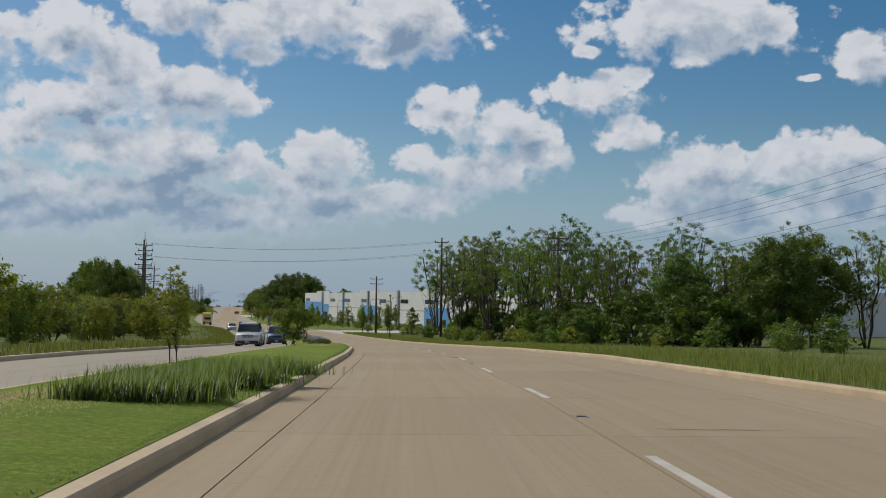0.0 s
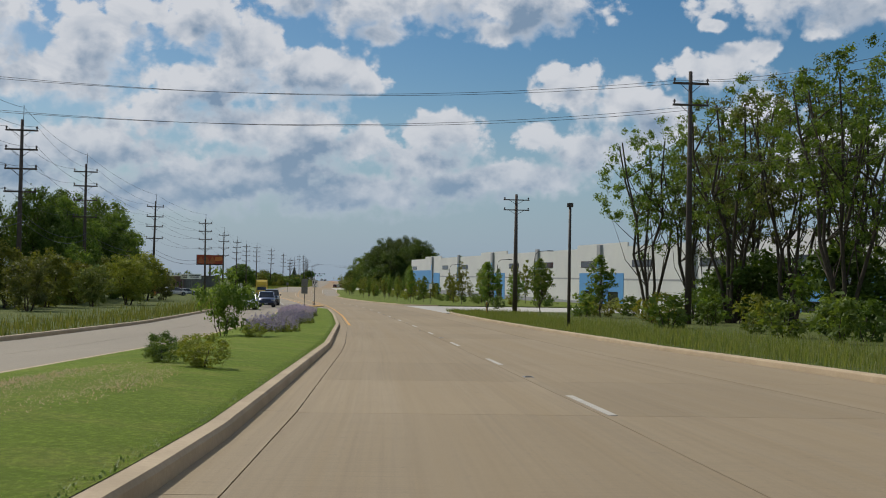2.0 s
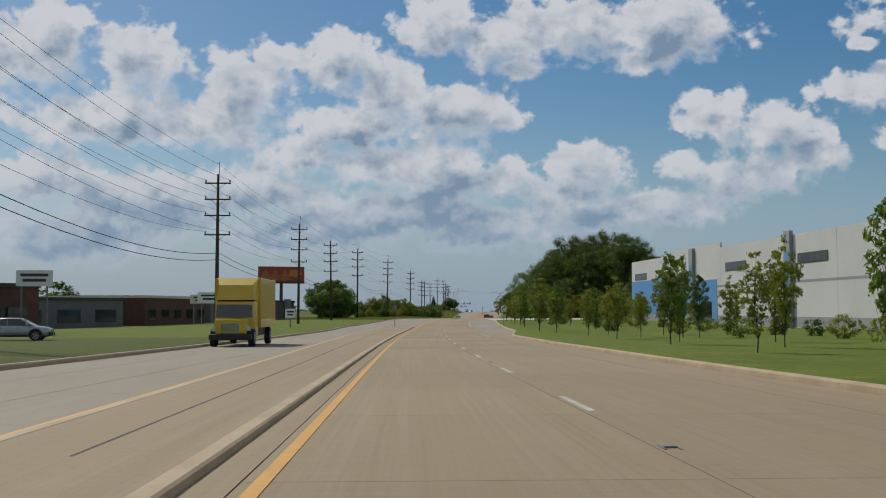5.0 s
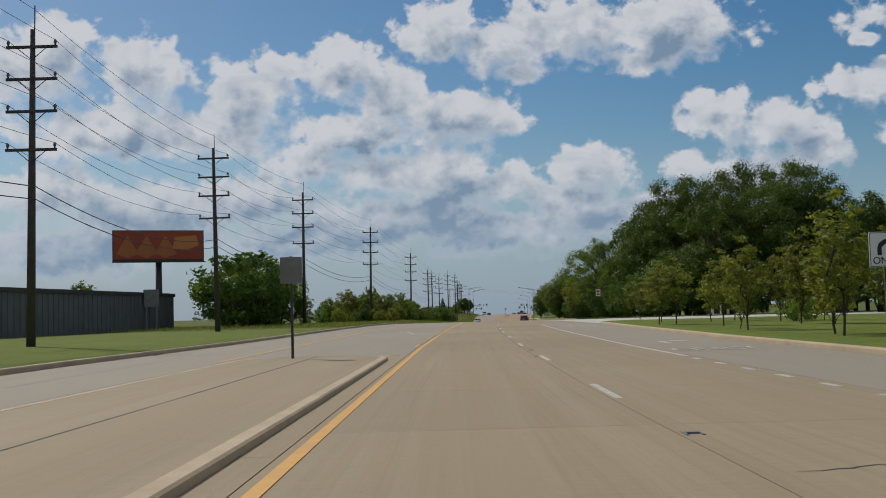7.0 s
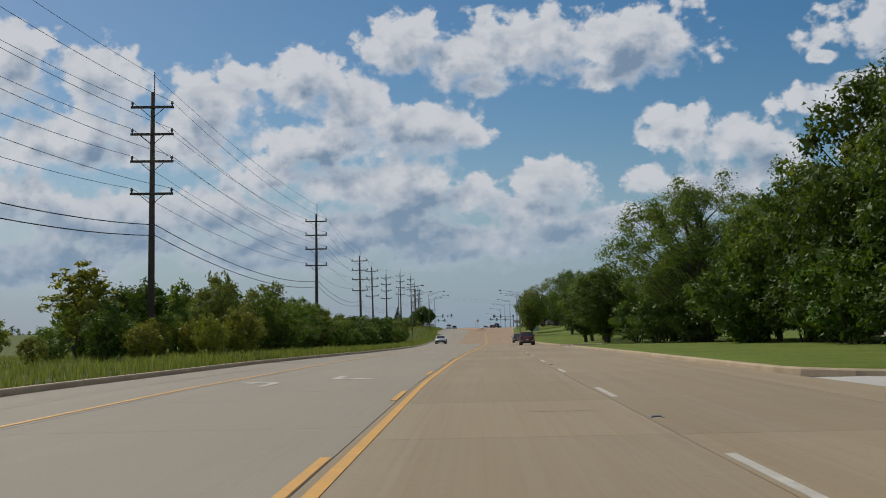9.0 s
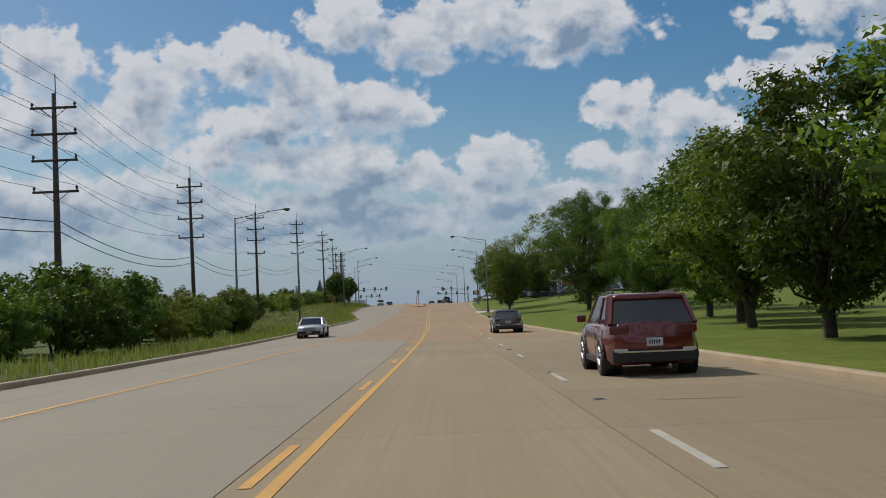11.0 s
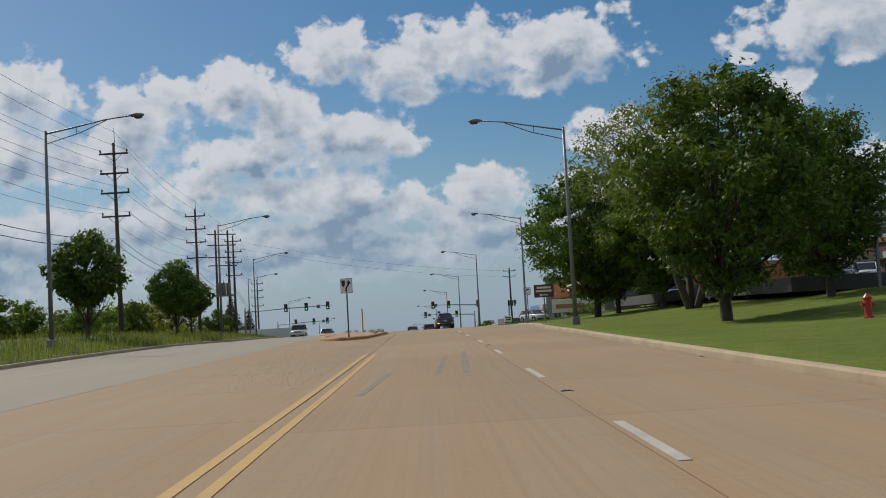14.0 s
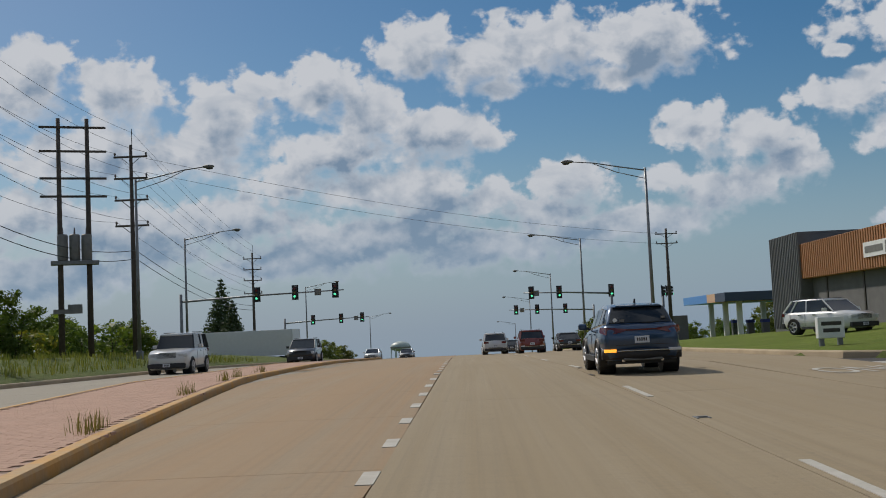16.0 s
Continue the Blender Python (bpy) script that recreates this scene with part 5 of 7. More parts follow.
def street_lamp(h=10.6, arm=4.4, label="tall grey steel street lamp with a curved arm"):
    """The arm reaches to -x."""
    ob = root("street_lamp", label, "street lamp", "street lamps")
    part("base", boxes((-0.2, 0.2, -0.2, 0.2, -0.1, 0.42), bevel=0.04), M_GALV, ob)
    part("pole", pipe([(0, 0, 0.3), (0, 0, h * 0.5), (0, 0, h)], [0.125, 0.1, 0.07], 12), M_GALV, ob, smooth=True)
    part("arm", pipe([(0, 0, h - 0.15), (-arm * 0.35, 0, h + 0.12), (-arm * 0.7, 0, h + 0.42), (-arm, 0, h + 0.55)], [0.045, 0.04, 0.035, 0.03], 8), M_GALV, ob, smooth=True)
    st = pipe([(0, 0, h - 0.65), (-arm * 0.4, 0, h - 0.18), (-arm * 0.72, 0, h + 0.4)], 0.025, 6)
    tube(st, [(-arm * 0.36, 0, h - 0.2), (-arm * 0.36, 0, h + 0.12)], 0.02, 5)
    part("strut", st, M_GALV, ob)
    bm = bmesh.new()
    bmesh.ops.create_uvsphere(bm, u_segments=12, v_segments=8, radius=1)
    for v in bm.verts:
        v.co = Vector((v.co.x * 0.4 - arm - 0.3, v.co.y * 0.17, v.co.z * (0.12 if v.co.z > 0 else 0.09) + h + 0.56))
    hd = part("lamp_head", bm, M_SIGNBACK, ob, smooth=True)
    bm = bmesh.new()
    bmesh.ops.create_uvsphere(bm, u_segments=10, v_segments=6, radius=1)
    for v in bm.verts:
        v.co = Vector((v.co.x * 0.24 - arm - 0.38, v.co.y * 0.12, v.co.z * 0.1 + h + 0.48))
    part("lens", bm, M_GLASS, hd, smooth=True)
    return ob


lamp_t = street_lamp()
put(lamp_t, at(799.3, 7.3))
for s, d, h, turn in ((863.4, 8.3, 10.6, 0), (917, 11.4, 10.8, 0), (962, 10.7, 10.8, 0), (1002, 11, 10.6, 0), (1045, 11.5, 10.6, 0), (1100, 12, 10.6, 0), (740, -18.5, 10.6, 180), (794, -19.3, 10.6, 180), (862, -18.7, 11.2, 180),
                      (913, -18.8, 10.9, 180), (965, -21.3, 11.4, 180), (994, -25.5, 10.6, 180), (1060, -24, 10.6, 180), (1150, -22, 10.6, 180), (1200, 14, 10.6, 0)):
    m = at(s, d, None, turn)
    copy_thing(lamp_t, m).scale = (K, K, K * h / 10.6)


def signal_head(parent, x, z, name="signal_head"):
    hd = part(name, boxes((x - 0.19, x + 0.19, -0.12, 0.1, z - 0.55, z + 0.55), bevel=0.03), M_BLACK, parent)
    part("backplate", boxes((x - 0.3, x + 0.3, 0.1, 0.12, z - 0.68, z + 0.68)), M_BLACK, hd)
    for k, mt in ((0.36, M_LENSR), (0, M_LENSY), (-0.36, M_LENSG)):
        part("visor", pipe([(x, -0.12, z + k), (x, -0.3, z + k)], 0.14, 10), M_BLACK, hd)
        part("lens", pipe([(x, -0.305, z + k), (x, -0.31, z + k)], 0.115, 10), mt, hd)


M_LENSR = paint("lens_red", (0.12, 0.012, 0.01), 0.2)
M_LENSY = paint("lens_amber", (0.14, 0.08, 0.01), 0.2)
M_LENSG = lamp_mat("lens_green_lit", (0.1, 0.75, 0.4), 1.2)


def signal_mast(arm, heads, h=5.9, label="steel traffic signal mast with black signal heads"):
    ob = root("signal_mast", label, "traffic signal", "traffic signals")
    part("pole", pipe([(0, 0, -0.2), (0, 0, h + 0.7)], [0.17, 0.13], 12), M_GALV, ob, smooth=True)
    part("mast_arm", pipe([(0, 0, h), (arm * 0.5, 0, h + 0.3), (arm, 0, h + 0.45)], [0.1, 0.08, 0.05], 10), M_GALV, ob, smooth=True)
    for x in heads:
        signal_head(ob, x, h + 0.3 + 0.15 * abs(x / arm))
    box_z = h + 0.35
    part("sign_panel", boxes((arm * 0.82, arm * 0.82 + (0.6 if arm > 0 else -0.6), -0.03, 0.0, box_z - 0.3, box_z + 0.3)) if arm > 0 else
         boxes((arm * 0.82 - 0.6, arm * 0.82, -0.03, 0.0, box_z - 0.3, box_z + 0.3)), M_SIGNBACK, ob)
    return ob


put(signal_mast(15.0, (7.0, 10.5, 14.2)), at(996, -26.5, 0.1))
put(signal_mast(-9.5, (-8.6, -5.6, 0.0)), at(1014, 15.4, 0.1))
put(signal_mast(12.0, (4, 8, 11)), at(1052, -26, 0.0, 4))
put(signal_mast(-12.0, (-11, -8, -4)), at(1052, 18, 0.0, -3))
put(signal_mast(6.0, (0.0, 3, 5.5)), at(1020, 22, 0.1, 70))

# ---- vehicles ----
M_TAIL = paint("tail_red", (0.11, 0.008, 0.007), 0.15, coat=0.5)
M_HEAD = paint("head_lamp", (0.62, 0.63, 0.65), 0.1, coat=0.6)
M_AMBER = lamp_mat("amber_lit", (1.0, 0.38, 0.04), 1.5)
M_TRIM = paint("dark_plastic", (0.022, 0.022, 0.024), 0.6)
M_PLATE = paint("plate_white", (0.6, 0.62, 0.66), 0.4)


def loft(rings, caps=True):
    bm = bmesh.new()
    vs = [[bm.verts.new(p) for p in r] for r in rings]
    n = len(vs[0])
    for a, b in zip(vs, vs[1:]):
        for k in range(n):
            bm.faces.new((a[k], a[(k + 1) % n], b[(k + 1) % n], b[k]))
    if caps:
        bm.faces.new(vs[0][::-1])
        bm.faces.new(vs[-1])
    bmesh.ops.recalc_face_normals(bm, faces=bm.faces[:])
    return bm


SHAPES = {  # length, width, height, belt, hood, then greenhouse along the length: rear foot, rear roof, front roof, front foot
    "suv": (4.5, 1.86, 1.65, 1.06, 1.04, -2.12, -1.62, 0.45, 1.2),
    "sedan": (4.8, 1.84, 1.45, 0.96, 0.92, -1.65, -0.95, 0.5, 1.35),
    "pickup": (5.6, 2.0, 1.9, 1.18, 1.16, -0.75, -0.5, 0.75, 1.4),
    "jeep": (4.4, 1.88, 1.84, 1.16, 1.14, -2.05, -1.95, 0.3, 0.65),
    "van": (4.9, 1.95, 1.75, 1.05, 1.0, -2.35, -2.1, 0.5, 1.7),
}


def wheel(parent, x, y, r=0.35, wide=0.23):
    sg = 1 if x > 0 else -1
    w = part("wheel", pipe([(x - wide / 2, y, r), (x + wide / 2, y, r)], [r * 0.5, r * 0.5], 12), M_TRIM, parent)
    part("tyre", pipe([(x - wide / 2, y, r), (x - wide / 2 + 0.03, y, r), (x + wide / 2 - 0.03, y, r), (x + wide / 2, y, r)], [r * 0.93, r, r, r * 0.93], 28), M_TYRE, w, smooth=False)
    bm = bmesh.new()
    face = x + sg * (wide / 2 + 0.004)
    for k in range(5):
        a = 2 * math.pi * k / 5
        tube(bm, [(face, y, r), (face, y + math.cos(a) * r * 0.62, r + math.sin(a) * r * 0.62)], [0.05, 0.035], 5)
    tube(bm, [(face - 0.01 * sg, y, r), (face + 0.012 * sg, y, r)], [r * 0.17, r * 0.15], 10)
    rim = []
    for k in range(20):
        a = 2 * math.pi * k / 20
        rim.append((face, y + math.cos(a) * r * 0.64, r + math.sin(a) * r * 0.64))
    tube(bm, rim + rim[:1], 0.025, 5)
    part("rim", bm, M_RIM, w)


def car(kind, colour, label, m, h=0.0, turn=0.0, signal=False):
    L, W, H, belt, hood, g0, g1, g2, g3 = SHAPES[kind]
    name = {"suv": "suv", "jeep": "suv"}.get(kind, kind)
    ob = root(name, label, {"suv": "car", "jeep": "car", "sedan": "car"}.get(kind, kind), "vehicles")
    w = W / 2
    rings = []
    wells = (-L * 0.30, L * 0.31)
    for u in (0, 0.015, 0.06, 0.14, 0.22, 0.3, 0.4, 0.5, 0.6, 0.7, 0.8, 0.88, 0.95, 0.985, 1.0):
        y = -L / 2 + L * u
        end = min(1.0, 0.80 + 2.2 * min(u, 1 - u)) if u < 0.1 or u > 0.9 else 1.0
        top = belt if y < g3 - 0.15 else hood - 0.18 * ((y - g3) / (L / 2 - g3)) ** 2
        if kind in ("sedan",) and y < g0:
            top = belt - 0.02
        if kind == "pickup" and y < g0:
            top = belt + 0.02
        z0 = 0.24 + (0.16 if u < 0.03 or u > 0.97 else 0.0)
        b = w * end
        rings.append([(-b * 0.88, y, z0), (-b, y, z0 + 0.14), (-b * 1.005, y, (z0 + top) / 2), (-b * 0.985, y, top - 0.12), (-b * 0.9, y, top), (0, y, top + 0.035),
                      (b * 0.9, y, top), (b * 0.985, y, top - 0.12), (b * 1.005, y, (z0 + top) / 2), (b, y, z0 + 0.14), (b * 0.88, y, z0)])
    part("body", loft(rings), colour, ob, smooth=True)
    rw = w * 0.76
    def gh(y0, z, half):
        return [(-half, y0, z), (half, y0, z)]
    # glass house, with the roof and pillars laid over it
    bm = bmesh.new()
    quad = [(-w * 0.89, g0, belt), (w * 0.89, g0, belt), (w * 0.89, g3, belt), (-w * 0.89, g3, belt), (-rw, g1, H - 0.05), (rw, g1, H - 0.05), (rw, g2, H - 0.04), (-rw, g2, H - 0.04)]
    vs = [bm.verts.new(q) for q in quad]
    for q in ((3, 2, 1, 0), (4, 5, 6, 7), (0, 1, 5, 4), (1, 2, 6, 5), (2, 3, 7, 6), (3, 0, 4, 7)):
        bm.faces.new([vs[i] for i in q])
    part("glasshouse", bm, M_GLASS, ob)
    e = 0.035
    bm = loft([[(-rw * 0.8, y, z), (-rw * 1.0, y, z - 0.05), (-rw * 1.0, y, z - 0.09), (rw * 1.0, y, z - 0.09), (rw * 1.0, y, z - 0.05), (rw * 0.8, y, z)]
               for y, z in ((g1 - 0.09, H - 0.03), (g1 + 0.1, H), ((g1 + g2) / 2, H + 0.02), (g2 - 0.1, H), (g2 + 0.06, H - 0.02))])
    part("roof", bm, colour, ob, smooth=True)
    for sx in (-1, 1):
        for (ya, yb, r) in ((g0, g1, 0.06), (g3, g2, 0.035), ((g0 + g3) * 0.5 - 0.1, (g1 + g2) / 2 - 0.05, 0.035), (g0 + 0.5, g1 + 0.35, 0.05)):
            part("pillar", pipe([(sx * w * 0.895, ya, belt - 0.02), (sx * rw * 1.005, yb, H - 0.06)], r, 5), colour if kind != "jeep" else M_BLACK, ob)
    for sx in (-1, 1):
        part("side_sill", boxes((sx * w - 0.03, sx * w + 0.02, -L * 0.18, L * 0.19, 0.25, 0.36), bevel=0.01), M_TRIM, ob)
        part("tail_lamp", boxes((sx * w * 0.72 - 0.2, sx * w * 0.72 + 0.17, -L / 2 - 0.015, -L / 2 + 0.16, belt - 0.2, belt - 0.04), bevel=0.03), M_TAIL, ob, "red tail lamp")
        part("headlamp", boxes((sx * w * 0.7 - 0.22, sx * w * 0.7 + 0.16, L / 2 - 0.2, L / 2 - 0.0, hood - 0.36, hood - 0.2), bevel=0.03), M_HEAD, ob, "clear headlamp")
        part("mirror", boxes((sx * (w + 0.1) - 0.11, sx * (w + 0.1) + 0.09, g3 - 0.45, g3 - 0.3, belt + 0.0, belt + 0.16), bevel=0.03), colour, ob)
        for y in ((g0 + g3) / 2 - 0.55, (g0 + g3) / 2 + 0.4):
            part("door_handle", boxes((sx * w * 1.0 - 0.015, sx * w * 1.0 + 0.025, y, y + 0.2, belt - 0.16, belt - 0.12)), M_CHROME, ob)
        for y in ((g0 + g3) / 2 - 0.12, g0 + 0.55 if kind != "pickup" else g0, g3 - 0.25):
            part("door_seam", boxes((sx * w * 1.003 - 0.004, sx * w * 1.003 + 0.004, y - 0.006, y + 0.006, 0.42, belt - 0.1)), M_BLACK, ob)
    bump_r = part("rear_bumper", boxes((-w * 0.9, w * 0.9, -L / 2 - 0.05, -L / 2 + 0.14, 0.3, 0.56), bevel=0.04), M_TRIM, ob)
    part("chrome_strip", boxes((-w * 0.8, w * 0.8, -L / 2 - 0.056, -L / 2 - 0.04, 0.5, 0.53)), M_CHROME, bump_r)
    for sx in (-1, 1):
        part("reflector", boxes((sx * w * 0.72 - 0.13, sx * w * 0.72 + 0.13, -L / 2 - 0.062, -L / 2 - 0.04, 0.52, 0.58)), M_AMBER if signal and sx < 0 else M_HEAD, bump_r)
    part("front_bumper", boxes((-w * 0.88, w * 0.88, L / 2 - 0.12, L / 2 + 0.05, 0.3, 0.52), bevel=0.04), M_TRIM, ob)
    gr = bmesh.new()
    for k in range(5):
        box(gr, -w * 0.45, w * 0.45, L / 2 - 0.04, L / 2 + 0.02, hood - 0.38 + 0.05 * k, hood - 0.36 + 0.05 * k)
    part("grille", gr, M_BLACK if kind != "jeep" else M_TRIM, ob)
    for y in (-L / 2 - 0.03, L / 2 + 0.055):
        pl = part("number_plate", boxes((-0.16, 0.16, y - 0.008, y + 0.008, 0.62 if y < 0 else 0.36, 0.78 if y < 0 else 0.5)), M_PLATE, ob)
        zc = 0.70 if y < 0 else 0.43
        part("text_bar", boxes(*[(-0.11 + 0.045 * k, -0.085 + 0.045 * k, y - 0.012, y + 0.012, zc - 0.04, zc + 0.035) for k in range(5)]), M_TRIM, pl)
    for y in wells:
        for sx in (-1, 1):
            arch = []
            for k in range(13):
                a = math.pi * k / 12
                arch.append((sx * (w + 0.004), y + math.cos(a) * 0.41, 0.35 + math.sin(a) * 0.4))
            part("wheel_arch", pipe(arch, 0.035, 6), M_TRIM, ob)
            well = pipe([(sx * (w * 0.6), y, 0.36), (sx * (w + 0.012), y, 0.36)], 0.385, 16)
            part("wheel_well", well, M_BLACK, ob)
            wheel(ob, sx * (w - 0.08), y, 0.36 if kind in ("suv", "jeep", "pickup") else 0.32)
    if kind in ("suv", "van", "jeep"):
        for x in (-rw + 0.07, rw - 0.07):
            part("roof_rail", boxes((x - 0.02, x + 0.02, g1 + 0.2, g2 - 0.2, H + 0.01, H + 0.05)), M_TRIM, ob)
        part("roof_fin", prism([(-0.09, H - 0.0), (0.1, H - 0.0), (-0.05, H + 0.09)], 0.03), M_TRIM, ob).matrix_basis = pose(0, g1 + 0.25, 0, 0, 0, 90)
    if kind == "jeep":
        part("spare_wheel", pipe([(0.1, -L / 2 - 0.2, 0.95), (0.1, -L / 2, 0.95)], 0.38, 16), M_TYRE, ob)
    if kind == "pickup":
        part("cargo_bed", boxes((-w * 0.8, w * 0.8, -L / 2 + 0.1, g0 - 0.1, belt + 0.02, belt + 0.04)), M_TRIM, ob)
    return put(ob, m)


def crossover(m):
    """The rounded compact crossover in the outer lane, its rear towards -y."""
    ob = root("crossover_car", "dark blue compact crossover with tinted glass driving in the outer lane", "car", "vehicles")
    L, W = 4.48, 1.86
    w = W / 2

    def plan(y):
        """Half width: rounded in plan at the tail and the nose."""
        e = min(1.0, (y + L / 2) / 0.55, (L / 2 - y) / 0.9)
        return w * (0.83 + 0.17 * math.sqrt(max(0.0, 1 - (1 - e) ** 2)))

    def belt(y):
        return float(np.interp(y, [-2.24, -2.1, -1.6, 0.6, 1.1, 1.9, 2.24], [0.98, 1.12, 1.13, 1.03, 1.0, 0.9, 0.72]))

    rings = []
    for y in (-2.24, -2.21, -2.12, -1.95, -1.7, -1.4, -1.1, -0.8, -0.4, 0.0, 0.4, 0.8, 1.1, 1.4, 1.7, 1.95, 2.12, 2.2, 2.24):
        b, z1 = plan(y), belt(y)
        z0 = 0.3 if abs(y) < 2.15 else 0.38
        side = [(0.90, z0), (0.97, z0 + 0.1), (0.985, z0 + 0.25), (1.0, 0.66), (0.995, 0.8), (0.975, z1 - 0.1), (0.93, z1 - 0.02), (0.86, z1 + 0.015)]
        rings.append([(-b * f, y, z) for f, z in side] + [(0, y, z1 + 0.04)] + [(b * f, y, z) for f, z in side[::-1]])
    part("body", loft(rings), C_NAVY, ob, smooth=True)
    # painted cabin with a rounded roof that falls to the tail
    rings = []
    for y, top, foot, q in ((-2.03, 1.14, 0.85, 0.83), (-1.95, 1.25, 0.855, 0.79), (-1.8, 1.46, 0.865, 0.74), (-1.68, 1.56, 0.875, 0.715), (-1.4, 1.605, 0.885, 0.71), (-0.8, 1.64, 0.89, 0.72),
                            (-0.2, 1.645, 0.89, 0.72), (0.2, 1.615, 0.885, 0.715), (0.5, 1.52, 0.88, 0.73), (0.9, 1.27, 0.87, 0.79), (1.18, 1.04, 0.86, 0.83)):
        z0 = belt(y) - 0.02
        hgt = max(0.02, top - z0)
        prof = [(foot, z0), (foot - (foot - q) * 0.55, z0 + hgt * 0.55), (q, z0 + hgt * 0.86), (q * 0.88, z0 + hgt * 0.965), (q * 0.6, z0 + hgt)]
        rings.append([(-w * f, y, z) for f, z in prof] + [(0, y, z0 + hgt * 1.015)] + [(w * f, y, z) for f, z in prof[::-1]])
    part("cabin", loft(rings), C_NAVY, ob, smooth=True)

    def pane(name, corners, lift, mat=M_GLASS, label="", parent=None):
        """A panel a little proud of the body, with its edges folded back."""
        bm = bmesh.new()
        c = [Vector(q) for q in corners]
        out = (c[1] - c[0]).cross(c[-1] - c[0]).normalized() * lift
        a, b = [bm.verts.new(q + out) for q in c], [bm.verts.new(q - out * 2) for q in c]
        bm.faces.new(a)
        for k in range(len(c)):
            bm.faces.new((a[k], b[k], b[(k + 1) % len(c)], a[(k + 1) % len(c)]))
        bmesh.ops.recalc_face_normals(bm, faces=bm.faces[:])
        return part(name, bm, mat, parent or ob, label)

    rear = pane("rear_window", [(-0.72, -2.02, 1.16), (0.72, -2.02, 1.16), (0.61, -1.76, 1.52), (0.3, -1.725, 1.55), (-0.3, -1.725, 1.55), (-0.61, -1.76, 1.52)], 0.03, label="dark tinted rear window")
    part("sticker", pipe([(-0.58, -2.02, 1.24), (-0.58, -2.045, 1.24)], 0.05, 10), M_SIGNW, rear)
    part("sticker", boxes((-0.48, -0.36, -2.045, -2.02, 1.2, 1.26)), M_SIGNBACK, rear)
    part("sticker", boxes((0.5, 0.6, -2.04, -2.0, 1.25, 1.3)), M_SIGNBACK, rear)
    part("wiper", pipe([(0.02, -2.06, 1.14), (0.42, -2.03, 1.18)], 0.012, 5), M_TRIM, rear)
    part("spoiler", loft([[(-0.6, -1.6, 1.56), (0.6, -1.6, 1.56), (0.52, -1.6, 1.605), (-0.52, -1.6, 1.605)], [(-0.56, -1.86, 1.545), (0.56, -1.86, 1.545), (0.5, -1.86, 1.575), (-0.5, -1.86, 1.575)]]), C_NAVY, ob)
    pane("windscreen", [(-0.74, 1.1, 1.08), (-0.62, 0.52, 1.5), (0.62, 0.52, 1.5), (0.74, 1.1, 1.08)], 0.02)
    for sx in (-1, 1):
        def on(y, u):
            z0, top = belt(y), float(np.interp(y, [-1.8, -1.4, -0.8, 0.2, 0.5, 0.9], [1.47, 1.615, 1.645, 1.62, 1.52, 1.27]))
            return (sx * w * (0.888 - 0.155 * u), y, z0 + 0.02 + (top - z0 - 0.12) * u)
        for ya, yb, yc, yd in ((0.78, -0.12, -0.12, 0.32), (-0.2, -1.0, -1.0, -0.2), (-1.08, -1.62, -1.42, -1.08)):
            q = [on(ya, 0.04), on(yb, 0.04), on(yc, 0.95), on(yd, 0.95)]
            pane("side_window", q if sx < 0 else q[::-1], 0.012, label="dark tinted side window")
        part("window_trim", pipe([on(0.8, 0.0), on(-0.2, 0.0), on(-1.1, 0.0), on(-1.66, 0.06), on(-1.46, 1.0), on(-0.8, 1.0), on(0.3, 1.0)], 0.011, 5), M_CHROME, ob, "bright window trim")
        part("tail_lamp", loft([[(sx * 0.36, -2.255, 0.985), (sx * 0.36, -2.25, 1.03), (sx * 0.36, -2.1, 1.03), (sx * 0.36, -2.1, 0.985)], [(sx * 0.6, -2.26, 0.93), (sx * 0.6, -2.235, 1.06), (sx * 0.6, -2.0, 1.06), (sx * 0.6, -2.0, 0.93)],
                                [(sx * 0.83, -2.2, 0.9), (sx * 0.81, -2.16, 1.08), (sx * 0.7, -1.9, 1.08), (sx * 0.7, -1.9, 0.9)], [(sx * 0.945, -1.93, 0.96), (sx * 0.92, -1.9, 1.08), (sx * 0.8, -1.8, 1.08), (sx * 0.8, -1.8, 0.96)]]), M_TAIL, ob, "red wrap-round tail lamp")
        part("headlamp", loft([[(sx * 0.5, 2.1, 0.72), (sx * 0.5, 2.06, 0.84), (sx * 0.5, 1.9, 0.84), (sx * 0.5, 1.9, 0.72)], [(sx * 0.86, 1.92, 0.74), (sx * 0.84, 1.8, 0.9), (sx * 0.7, 1.6, 0.9), (sx * 0.7, 1.6, 0.74)]]), M_HEAD, ob, "clear headlamp")
        mr = part("mirror", boxes((sx * 1.04 - 0.12, sx * 1.04 + 0.1, 0.6, 0.74, 1.03, 1.19), bevel=0.045), C_NAVY, ob)
        part("mirror_foot", pipe([(sx * 0.84, 0.68, 1.05), (sx * 1.0, 0.68, 1.08)], 0.03, 6), M_TRIM, mr)
        for y in (-0.75, 0.18):
            part("door_handle", boxes((sx * w * 0.99 - 0.02, sx * w * 0.99 + 0.03, y, y + 0.2, 0.9, 0.935), bevel=0.008), C_NAVY, ob)
        for y in (-0.16, 0.86, -1.12):
            part("door_seam", boxes((sx * w * 0.998 - 0.004, sx * w * 0.998 + 0.004, y - 0.006, y + 0.006, 0.5, 0.98)), M_BLACK, ob)
        part("sill_cladding", boxes((sx * w - 0.05, sx * w + 0.012, -0.95, 1.0, 0.27, 0.42), bevel=0.02), M_TRIM, ob)
